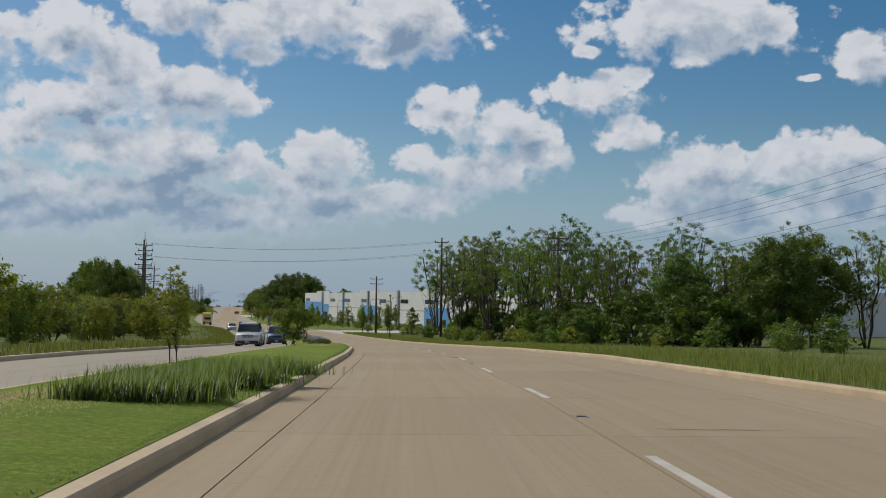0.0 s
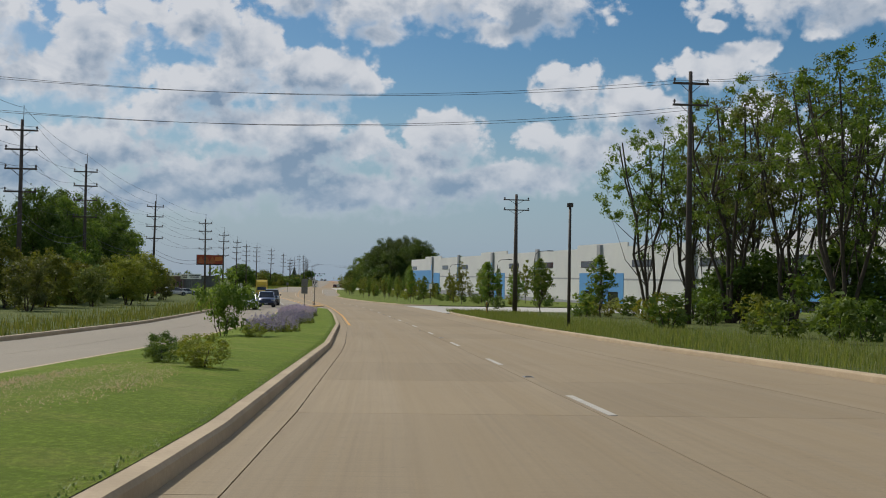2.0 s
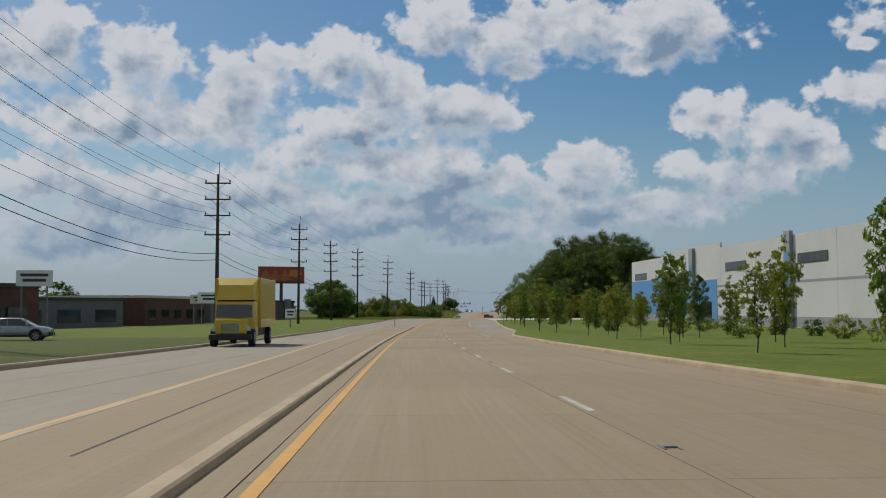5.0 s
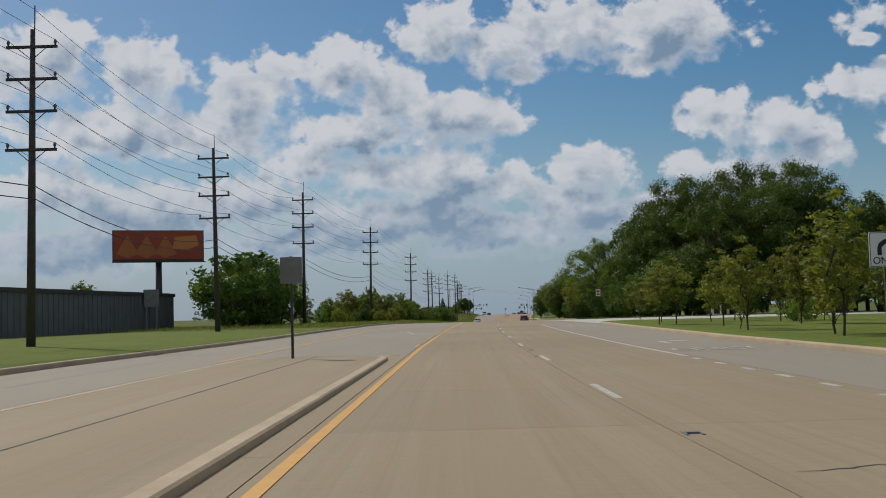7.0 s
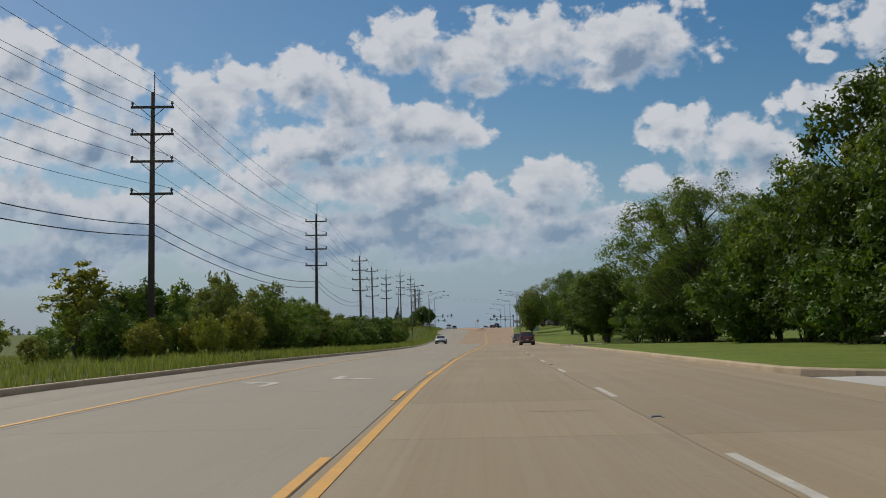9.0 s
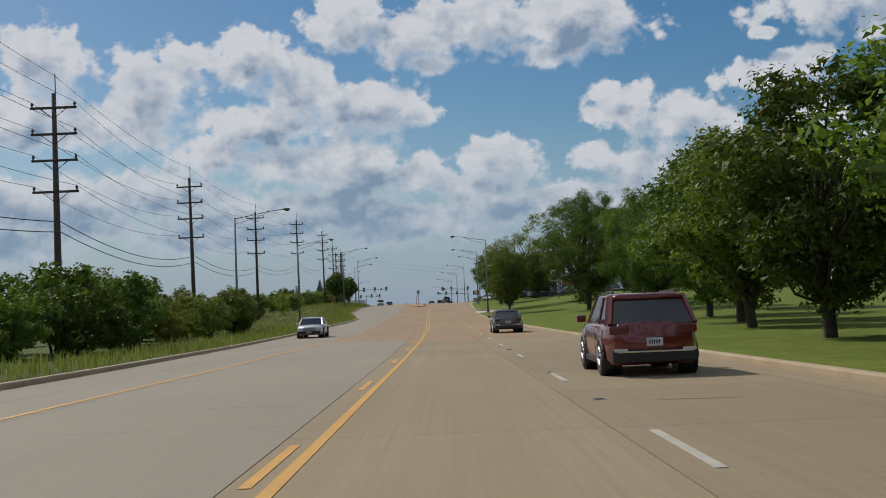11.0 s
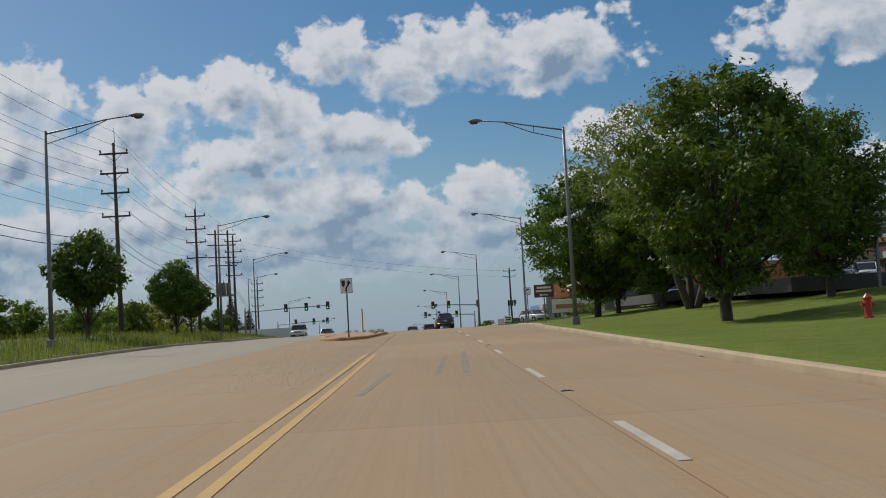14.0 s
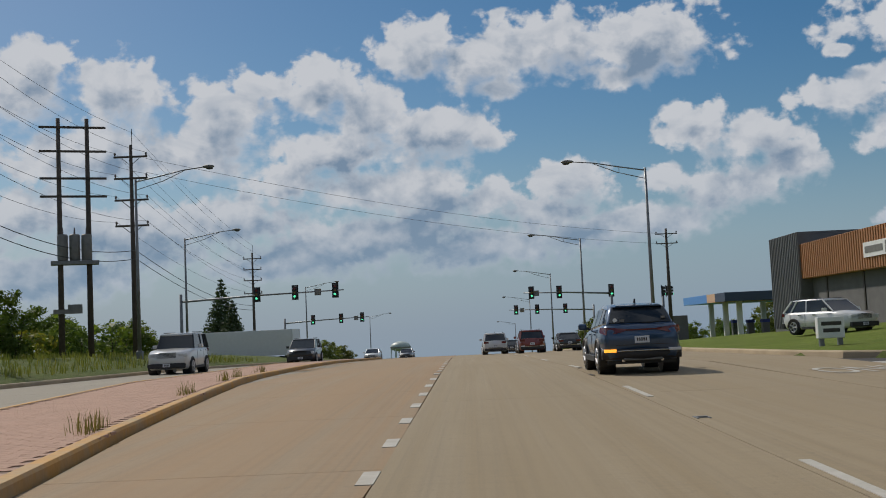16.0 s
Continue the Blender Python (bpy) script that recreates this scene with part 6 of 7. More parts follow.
        for y in (-1.33, 1.34):
            arch = [(sx * (w - 0.012), y + math.cos(a) * 0.43, 0.36 + math.sin(a) * 0.43) for a in (math.pi * k / 14 for k in range(15))]
            part("wheel_arch", pipe(arch, 0.05, 7), M_TRIM, ob, smooth=True)
            part("wheel_well", pipe([(sx * w * 0.6, y, 0.36), (sx * (w + 0.006), y, 0.36)], 0.4, 18), M_BLACK, ob)
            wheel(ob, sx * (w - 0.1), y, 0.36, 0.235)
    part("lamp_bar", boxes((-0.36, 0.36, -2.258, -2.2, 0.99, 1.025), bevel=0.006), M_TAIL, ob, "thin red bar between the tail lamps")
    lower = []
    for x in np.linspace(-1, 1, 9):
        y = -2.27 + 0.16 * abs(x) ** 2.6
        lower.append([(x * w * 0.985, y, 0.33), (x * w * 0.985, y - 0.035, 0.44), (x * w * 0.985, y - 0.03, 0.56), (x * w * 0.985, y + 0.2, 0.6), (x * w * 0.985, y + 0.2, 0.33)])
    bumper = part("rear_bumper", loft(lower), M_TRIM, ob, "black plastic rear bumper", True)
    part("chrome_strip", boxes((-0.62, 0.62, -2.325, -2.26, 0.515, 0.54), bevel=0.006), M_CHROME, bumper, "bright strip")
    for sx in (-1, 1):
        part("reflector", boxes((sx * 0.74 - 0.14, sx * 0.74 + 0.14, -2.27, -2.13, 0.5, 0.57), bevel=0.012), M_AMBER if sx < 0 else M_HEAD, bumper, "lit amber indicator" if sx < 0 else "clear reflector")
        part("exhaust", pipe([(sx * 0.45, -2.2, 0.3), (sx * 0.45, -1.9, 0.31)], 0.035, 8), M_CHROME, bumper)
    part("skid_plate", boxes((-0.45, 0.45, -2.27, -2.1, 0.3, 0.36), bevel=0.02), M_SIGNBACK, bumper)
    plate = part("number_plate", boxes((-0.17, 0.17, -2.262, -2.235, 0.7, 0.86), bevel=0.004), M_PLATE, ob, "pale number plate")
    part("text_bar", boxes(*[(-0.12 + 0.05 * k, -0.09 + 0.05 * k, -2.268, -2.26, 0.745, 0.82) for k in range(5)]), M_TRIM, plate)
    part("badge", boxes((-0.07, 0.07, -2.235, -2.21, 0.93, 0.96), bevel=0.008), M_CHROME, ob)
    part("script_badge", boxes((-0.56, -0.3, -2.232, -2.2, 0.865, 0.885)), M_CHROME, ob)
    part("tailgate_seam", boxes((-0.62, 0.62, -2.245, -2.2, 0.655, 0.665)), M_BLACK, ob)
    part("front_bumper", boxes((-0.78, 0.78, 2.05, 2.28, 0.32, 0.58), bevel=0.06), M_TRIM, ob)
    part("grille", boxes((-0.45, 0.45, 2.2, 2.26, 0.6, 0.74), bevel=0.02), M_BLACK, ob)
    part("roof_fin", prism([(-0.1, 1.62), (0.1, 1.64), (-0.07, 1.74)], 0.035), M_TRIM, ob).matrix_basis = pose(0, -1.38, 0, 0, 0, 90)
    part("underbody", boxes((-0.78, 0.78, -2.05, 2.05, 0.22, 0.36)), M_BLACK, ob)
    return put(ob, m)


def cpaint(name, col, metal=0.2):
    return paint(name, col, 0.28, metal, 0.8)


C_WHITE, C_NAVY, C_BLACK = cpaint("car_white", (0.62, 0.62, 0.61), 0.0), cpaint("car_navy", (0.026, 0.06, 0.125), 0.45), cpaint("car_black", (0.015, 0.015, 0.017))
C_RED, C_SILVER, C_BLUE, C_GREY = cpaint("car_red", (0.17, 0.022, 0.016)), cpaint("car_silver", (0.36, 0.37, 0.38), 0.5), cpaint("car_blue", (0.02, 0.045, 0.12), 0.3), cpaint("car_grey", (0.1, 0.105, 0.11), 0.4)
HERE = 0.0
crossover(at(923.4, 3.3, HERE))
for kind, col, label, s, d, turn in (
        ("jeep", C_WHITE, "white boxy off-road car on the far carriageway", 94, -9.9, 180), ("suv", C_WHITE, "white crossover driving on the far carriageway", 112, -10.3, 180),
        ("pickup", C_NAVY, "dark blue pickup on the far carriageway", 124, -8.4, 180),
        ("sedan", C_WHITE, "white saloon driving on the far carriageway", 220, -9.6, 180), ("suv", C_BLUE, "dark blue crossover on the far carriageway", 234, -8.2, 180),
        ("suv", C_WHITE, "white crossover on the far carriageway", 243, -10.6, 180), ("jeep", C_BLACK, "black off-road car on the far carriageway", 246.5, -7.9, 180),
        ("suv", C_RED, "dark red car driving away in the outer lane", 664, 4.1, 0), ("sedan", C_GREY, "dark grey car driving away in the outer lane", 712, 4.0, 0),
        ("sedan", C_WHITE, "white car on the far carriageway", 720, -9.5, 180),
        ("suv", C_RED, "dark red crossover waiting at the crossing", 975, 4.0, 0), ("suv", C_WHITE, "white car waiting at the crossing", 981, 1.6, 0),
        ("sedan", C_BLACK, "black saloon waiting at the crossing", 983, 7.4, 0), ("sedan", C_BLACK, "black saloon beyond the crossing", 1012, 4.2, 0),
        ("jeep", C_WHITE, "white boxy off-road car on the far carriageway", 946, -13.9, 180), ("suv", C_BLACK, "black off-road car at the far stop line", 969, -11.4, 180),
        ("sedan", C_WHITE, "white saloon beyond the crossing", 1030, -11.8, 180), ("sedan", C_GREY, "grey saloon beyond the crossing", 1044, -8.4, 180)):
    car(kind, col, label, at(s, d, HERE, turn))
for kind, col, label, s, d, turn in (
        ("van", C_WHITE, "white people carrier parked by the low red building", 352, -27.5, -75), ("sedan", C_SILVER, "silver saloon parked by the low red building", 362, -26, -80),
        ("suv", C_WHITE, "white crossover parked before the store", 948, 16.5, 205),
        ("suv", C_WHITE, "white crossover parked on the lot", 884, 33, 150), ("suv", C_GREY, "dark grey crossover parked on the lot", 880, 29.5, 150), ("pickup", C_GREY, "grey pickup parked on the lot", 893, 21.5, 160),
        ("sedan", C_BLACK, "black saloon parked on the lot", 876, 38, 150), ("suv", C_NAVY, "dark blue car parked on the lot", 901, 26.5, 150)):
    car(kind, col, label, at(s, d, None, turn))


def truck(m):
    ob = root("box_truck", "bright yellow delivery lorry on the far carriageway", "lorry", "vehicles")
    yel = paint("lorry_yellow", (0.62, 0.42, 0.02), 0.35, coat=0.4)
    part("box", boxes((-1.25, 1.25, -4.2, 1.6, 1.0, 3.7), bevel=0.04), yel, ob)
    part("fairing", loft([[(-1.1, 1.6, 2.5), (1.1, 1.6, 2.5), (1.1, 1.6, 3.7), (-1.1, 1.6, 3.7)], [(-1.0, 2.6, 2.5), (1.0, 2.6, 2.5), (0.9, 2.3, 3.3), (-0.9, 2.3, 3.3)]]), yel, ob)
    part("cab", loft([[(-1.1, 1.7, 0.6), (1.1, 1.7, 0.6), (1.1, 1.7, 2.5), (-1.1, 1.7, 2.5)], [(-1.1, 2.9, 0.6), (1.1, 2.9, 0.6), (1.0, 2.7, 2.4), (-1.0, 2.7, 2.4)]]), yel, ob)
    part("bonnet", boxes((-0.8, 0.8, 2.8, 4.0, 0.7, 1.5), bevel=0.1), yel, ob)
    part("windscreen", loft([[(-0.95, 2.84, 1.6), (0.95, 2.84, 1.6), (0.92, 2.75, 2.25), (-0.92, 2.75, 2.25)], [(-0.95, 2.9, 1.6), (0.95, 2.9, 1.6), (0.92, 2.8, 2.25), (-0.92, 2.8, 2.25)]]), M_GLASS, ob)
    part("grille", boxes((-0.5, 0.5, 4.0, 4.04, 0.75, 1.3), bevel=0.02), M_CHROME, ob)
    part("bumper", boxes((-1.1, 1.1, 3.9, 4.15, 0.4, 0.7), bevel=0.04), M_BLACK, ob)
    for sx in (-1, 1):
        part("headlamp", boxes((sx * 0.85 - 0.15, sx * 0.85 + 0.15, 3.6, 3.75, 0.85, 1.1), bevel=0.04), M_HEAD, ob)
        for y in (3.1, -2.8):
            wheel(ob, sx * 1.0, y, 0.48, 0.3)
    part("chassis", boxes((-0.9, 0.9, -4.1, 3.5, 0.55, 1.0)), M_BLACK, ob)
    return put(ob, m)


truck(at(352, -9.6, HERE, 180))


def trailer(m):
    ob = root("semi_trailer", "long white lorry trailer crossing behind the junction", "lorry", "vehicles")
    part("box", boxes((-7.5, 7.5, -1.25, 1.25, 1.1, 4.0), bevel=0.05), C_WHITE, ob)
    part("skirt", boxes((-4.5, 4.0, -1.2, -1.15, 0.5, 1.1)), C_SILVER, ob)
    part("cab", loft([[(-10.2, -1.2, 0.6), (-10.2, 1.2, 0.6), (-10.0, 1.1, 3.3), (-10.0, -1.1, 3.3)], [(-8.2, -1.2, 0.6), (-8.2, 1.2, 0.6), (-8.2, 1.1, 3.7), (-8.2, -1.1, 3.7)]]), C_WHITE, ob)
    part("window", boxes((-9.6, -8.9, -1.23, 1.23, 2.1, 2.8)), M_GLASS, ob)
    for x in (-9.3, -6.4, 5.2, 6.4):
        for sy in (-1, 1):
            part("wheel", pipe([(x, sy * 0.9, 0.5), (x, sy * 1.2, 0.5)], 0.5, 14), M_TYRE, ob)
    return put(ob, m)


trailer(at(1022, -27, 0.0, -12))

# ---- signs ----


def post_sign(s, d, h0, panels, post=M_DARKSTEEL, label="traffic sign on a steel post", base=None, turn=0.0, name="traffic_sign", r=0.035):
    """panels: rows of (width, bottom, top, material, drawer); a drawer adds what stands on the panel."""
    ob = root(name, label, "sign", "signs")
    top = max(p[2] for p in panels)
    part("post", boxes((-r, r, -r, r, -0.1, top + 0.02)), post, ob)
    for wide, z0, z1, mt, draw in panels:
        pn = part("panel", boxes((-wide / 2, wide / 2, -r - 0.02, -r - 0.002, z0, z1), bevel=0.004), mt, ob)
        if draw:
            draw(pn, -r - 0.024, wide, z0, z1)
    return put(ob, at(s, d, base, turn))


def outline(pn, y, wide, z0, z1, mat=M_BLACK, e=0.02):
    part("border", boxes((-wide / 2 + e, wide / 2 - e, y, y + 0.003, z0 + e, z0 + 2 * e), (-wide / 2 + e, wide / 2 - e, y, y + 0.003, z1 - 2 * e, z1 - e),
                         (-wide / 2 + e, -wide / 2 + 2 * e, y, y + 0.003, z0 + 2 * e, z1 - 2 * e), (wide / 2 - 2 * e, wide / 2 - e, y, y + 0.003, z0 + 2 * e, z1 - 2 * e)), mat, pn)


def keep_right(pn, y, wide, z0, z1):
    outline(pn, y, wide, z0, z1, e=0.015)
    H = z1 - z0
    shield = [(-0.38, 0.86), (-0.12, 0.86), (-0.12, 0.62), (-0.17, 0.48), (-0.25, 0.42), (-0.33, 0.48), (-0.38, 0.62)]
    part("shield", prism([(x * wide, z0 + z * H) for x, z in shield], 0.006), M_BLACK, pn).matrix_basis = pose(0, y, 0)
    arrow = [(-0.1, 0.1), (0.04, 0.1), (0.04, 0.3), (0.1, 0.42), (0.22, 0.52), (0.24, 0.62), (0.38, 0.62), (0.2, 0.92), (0.02, 0.62), (0.11, 0.62), (0.09, 0.56), (-0.02, 0.46), (-0.1, 0.32)]
    part("arrow", prism([(x * wide, z0 + z * H) for x, z in arrow], 0.006), M_BLACK, pn).matrix_basis = pose(0, y, 0)


def turn_only(pn, y, wide, z0, z1):
    outline(pn, y, wide, z0, z1, e=0.015)
    H = z1 - z0
    arrow = [(-0.25, 0.34), (-0.12, 0.34), (-0.12, 0.55), (0.0, 0.66), (0.1, 0.68), (0.1, 0.56), (0.34, 0.74), (0.1, 0.92), (0.1, 0.8), (-0.05, 0.78), (-0.2, 0.68), (-0.25, 0.55)]
    part("arrow", prism([(x * wide, z0 + z * H) for x, z in arrow], 0.006), M_BLACK, pn).matrix_basis = pose(0, y, 0)
    letters("ONLY", 0.3 * wide, M_BLACK, pn, pose(0, y - 0.002, z0 + 0.18 * H, 90, 0, 0))


def bars(*rows, mat=M_SIGNW):
    def draw(pn, y, wide, z0, z1):
        for a, b, c, e in rows:
            part("text_bar", boxes((a * wide, b * wide, y, y + 0.004, z0 + c * (z1 - z0), z0 + e * (z1 - z0))), mat, pn)
    return draw


M_BROWN = paint("sign_brown", (0.12, 0.05, 0.025), 0.5)
M_RED = paint("sign_red", (0.5, 0.03, 0.025), 0.5)
M_CREAM = paint("sign_cream", (0.62, 0.58, 0.45), 0.6)
M_FLAGBLUE = paint("flag_blue", (0.05, 0.07, 0.3), 0.7)
M_FLAGRED = paint("flag_red", (0.5, 0.05, 0.05), 0.7)
post_sign(245.2, -2.85, 0, [(0.61, 2.15, 2.92, M_SIGNW, keep_right)], M_BLACK, "white median arrow sign on a black post at the nose", 0.1)
post_sign(226, -4.3, 0, [(0.62, 2.0, 2.75, M_SIGNBACK, None), (0.62, 1.27, 1.98, M_SIGNBACK, None)], M_DARKSTEEL, "backs of two grey sign plates on one post", 0.25)
post_sign(440.2, -4.6, 0, [(0.62, 2.05, 2.8, M_SIGNBACK, None)], M_DARKSTEEL, "back of a grey sign plate on the island", 0.13)
post_sign(864.6, -3.8, 0, [(0.65, 2.35, 3.15, M_SIGNW, keep_right)], M_DARKSTEEL, "white median arrow sign at the brick median's nose", 0.14)
post_sign(435, 10.0, 0, [(0.75, 1.9, 2.72, M_SIGNW, turn_only)], M_DARKSTEEL, "white turn-only sign on a post beside the turning bay")
post_sign(558, 15.2, 0, [(0.6, 2.9, 3.8, M_SIGNW, bars((-0.35, 0.35, 0.55, 0.85), (-0.35, 0.35, 0.15, 0.4), mat=M_RED))], M_DARKSTEEL, "white sign with red panels on a thin post")
post_sign(631, 14.4, 0, [(0.75, 2.3, 3.1, M_SIGNBACK, None)], M_DARKSTEEL, "grey sign plate on a post by the lawn")
post_sign(880, 8.6, 0, [(1.35, 1.75, 2.62, M_BROWN, bars((-0.36, 0.36, 0.68, 0.84), (-0.4, 0.4, 0.42, 0.58), (-0.16, 0.22, 0.15, 0.22), (-0.22, -0.12, 0.1, 0.27)))], M_GALV, "brown guide sign with a white arrow on a wooden post")
post_sign(918, 11.75, 0, [(0.75, 2.75, 3.55, M_SIGNW, turn_only)], M_DARKSTEEL, "white turn-only sign below the street lamp")
post_sign(262, 13.2, 0, [(0.45, 2.1, 2.75, M_SIGNW, None)], M_DARKSTEEL, "small white sign on a dark post")
post_sign(250, 19.5, 0, [(0.6, 2.0, 2.6, M_SIGNBACK, None)], M_DARKSTEEL, "back of a stop sign on a dark post")
post_sign(258, 21.0, 0, [(0.55, 2.1, 2.75, M_SIGNW, keep_right)], M_DARKSTEEL, "white arrow sign on a dark post")


def delineator(s, d, base, top, bands, label):
    ob = root("delineator_post", label, "marker post")
    for k, (z0, z1, mt) in enumerate(bands):
        part("post" if k == 0 else "band", pipe([(0, 0, z0), (0, 0, z1)], 0.045, 10), mt, ob)
    put(ob, at(s, d, base))


M_ORANGE = paint("sign_orange", (0.6, 0.2, 0.03), 0.5)
delineator(243.5, -3.05, 0.1, 1.3, [(-0.05, 0.25, M_BLACK), (0.25, 0.38, M_YELLOW), (0.38, 0.52, M_BLACK), (0.52, 1.32, M_SIGNW)], "white and black striped marker post on the island")
delineator(208, 11.2, None, 1.2, [(-0.05, 1.0, M_YELLOW), (1.0, 1.15, M_SIGNW)], "yellow marker post on the verge")
delineator(896, -4.6, 0.14, 1.9, [(-0.05, 1.3, M_ORANGE), (1.3, 1.95, M_SIGNBACK)], "leaning orange marker post on the brick median")
M_HYD = paint("hydrant_red", (0.45, 0.03, 0.02), 0.4)
hy = root("fire_hydrant", "red fire hydrant on the lawn", "hydrant")
part("barrel", pipe([(0, 0, -0.05), (0, 0, 0.06), (0, 0, 0.08), (0, 0, 0.55), (0, 0, 0.62), (0, 0, 0.74)], [0.16, 0.16, 0.11, 0.11, 0.14, 0.04], 12), M_HYD, hy)
part("outlet", pipe([(-0.2, 0, 0.42), (0.2, 0, 0.42)], 0.06, 8), M_HYD, hy)
put(hy, at(838, 13.5))
cb = root("utility_cabinet", "pale green metal utility cabinet on a pad", "cabinet")
part("pad", boxes((-0.9, 0.9, -0.7, 0.7, -0.05, 0.1)), M_PALE, cb)
part("body", boxes((-0.75, 0.75, -0.55, 0.55, 0.1, 1.35), bevel=0.03), paint("cabinet_green", (0.30, 0.36, 0.30), 0.5), cb)
part("door_seam", boxes((-0.006, 0.006, -0.556, -0.54, 0.15, 1.3)), M_BLACK, cb)
put(cb, at(831, 12.5))

# ---- billboard ----
bb = root("billboard", "orange-red advertising billboard on a single dark steel post", "billboard")
M_BB = weathered("poster_red", (0.42, 0.07, 0.02), (0.33, 0.05, 0.02), 0.6, 0.6)
M_BB2 = weathered("poster_orange", (0.5, 0.16, 0.03), (0.44, 0.12, 0.03), 0.6, 0.6)
fr = part("frame", boxes((-5.3, 5.3, -0.15, 0.15, 8.0, 11.8), bevel=0.03), M_DARKSTEEL, bb)
part("poster", boxes((-5.2, 5.2, -0.17, -0.15, 8.35, 11.75)), M_BB, fr)
for k, x in enumerate((-3.6, -1.4, 0.8)):
    part("poster_shape", prism([(x - 1.3, 9.0), (x, 11.2), (x + 1.3, 9.0), (x, 8.5)], 0.01), M_BB2, fr).matrix_basis = pose(0, -0.178, 0)
part("poster_shape", prism([(1.6, 9.6), (1.9, 11.0), (4.4, 11.2), (4.7, 10.0), (3.2, 9.4)], 0.012), M_ORANGE, fr).matrix_basis = pose(0, -0.18, 0)
part("catwalk", boxes((-5.4, 5.4, -0.9, -0.2, 7.95, 8.03)), M_DARKSTEEL, bb)
part("post", pipe([(0, 0.2, -0.3), (0, 0.2, 8.2)], [0.42, 0.36], 14), M_DARKSTEEL, bb, smooth=True)
put(bb, at(537.5, -38, None, 24))

# ---- low buildings on the far side ----
M_DKBRICK = weathered("dark_brick", (0.13, 0.06, 0.05), (0.09, 0.045, 0.04), 1.2, 0.9)
M_METAL = weathered("ribbed_sheet", (0.16, 0.165, 0.17), (0.12, 0.12, 0.125), 0.8, 0.6, 0.2)


def low_building(name, label, s, d, turn, long, deep, tall, mat, bays=6, ribs=False, trim=M_DARKSTEEL):
    ob = root(name, label, "building")
    part("wall", boxes((-long / 2, long / 2, 0, deep, -0.3, tall)), mat, ob)
    part("parapet", boxes((-long / 2 - 0.15, long / 2 + 0.15, -0.15, deep + 0.15, tall, tall + 0.35), bevel=0.02), trim, ob)
    part("roof", boxes((-long / 2 + 0.2, long / 2 - 0.2, 0.3, deep - 0.2, tall + 0.35, tall + 0.4)), M_ASPHALT, ob)
    for k in range(bays):
        x = -long / 2 + long * (k + 0.5) / bays
        w = part("window", boxes((x - long / bays * 0.3, x + long / bays * 0.3, -0.06, 0.1, 0.7, min(2.4, tall - 0.7))), M_DARKSTEEL, ob)
        part("pane", boxes((x - long / bays * 0.27, x + long / bays * 0.27, -0.08, -0.06, 0.78, min(2.3, tall - 0.8))), M_GLASS, w)
    if ribs:
        for k in range(int(long / 0.9)):
            x = -long / 2 + 0.45 + 0.9 * k
            part("rib", boxes((x - 0.05, x + 0.05, -0.05, 0.0, 0, tall)), mat, ob)
    return put(ob, at(s, d, None, turn))


low_building("low_building", "low dark red brick building with a flat roof", 372, -42, 62, 36, 18, 4.0, M_DKBRICK)
low_building("low_building", "long low grey metal building with a flat roof", 503, -35.5, 84, 50, 20, 3.6, M_METAL, 0, True)
low_building("low_building", "low red brick building with a white fascia", 462, -40, 84, 26, 16, 4.0, M_DKBRICK, 5, trim=M_CREAM)
low_building("low_building", "small grey house among the trees", 150, -44, 80, 12, 9, 4.2, M_METAL, 2)
low_building("low_building", "small white house behind trees", 652, 44, -75, 14, 9, 3.4, M_CREAM, 3)
low_building("low_building", "low canopy building beyond the red one", 430, -48, 70, 30, 12, 3.6, M_METAL, 4)
og = root("pylon_sign", "orange pylon sign with a cream top", "sign")
part("post", boxes((-0.35, 0.35, -0.25, 0.25, -0.2, 4.6), bevel=0.03), M_ORANGE, og)
part("panel", boxes((-1.5, 1.5, -0.3, 0.3, 4.6, 5.9), bevel=0.15), M_CREAM, og)
part("text_bar", boxes((-1.1, 1.1, -0.315, -0.3, 5.1, 5.4)), M_ORANGE, og)
put(og, at(340.5, -30.7))


def board_sign(label, s, d, wide, z0, z1, mat, turn=0.0, legs=2, name="board_sign", draw=None):
    ob = root(name, label, "sign")
    for x in ((-wide * 0.35, wide * 0.35) if legs == 2 else (0,)):
        part("post", boxes((x - 0.07, x + 0.07, -0.07, 0.07, -0.2, z0 + 0.2)), M_GALV, ob)
    pn = part("panel", boxes((-wide / 2, wide / 2, -0.12, 0.12, z0, z1), bevel=0.03), mat, ob)
    if draw:
        draw(pn, -0.125, wide, z0, z1)
    return put(ob, at(s, d, None, turn))


textbars = bars((-0.38, 0.38, 0.6, 0.78), (-0.32, 0.32, 0.28, 0.46), mat=M_DARKSTEEL)
board_sign("white board sign on two posts on the lawn", 455, -33, 4.2, 3.3, 4.9, M_SIGNW, 20, draw=textbars)
board_sign("white board sign on two posts on the lawn", 462, -36, 4.0, 3.2, 4.6, M_CREAM, 20, draw=textbars)
board_sign("white board sign on two posts by the building", 385, -33, 3.0, 4.2, 5.6, M_SIGNW, 10, draw=textbars)
board_sign("grey board sign seen from behind", 520, -33, 1.6, 2.4, 4.2, M_SIGNBACK, 40)
board_sign("small white board on a post on the lawn", 433, -17.8, 1.2, 1.2, 2.4, M_SIGNW, 20, 1, draw=textbars)

# ---- white warehouse ----


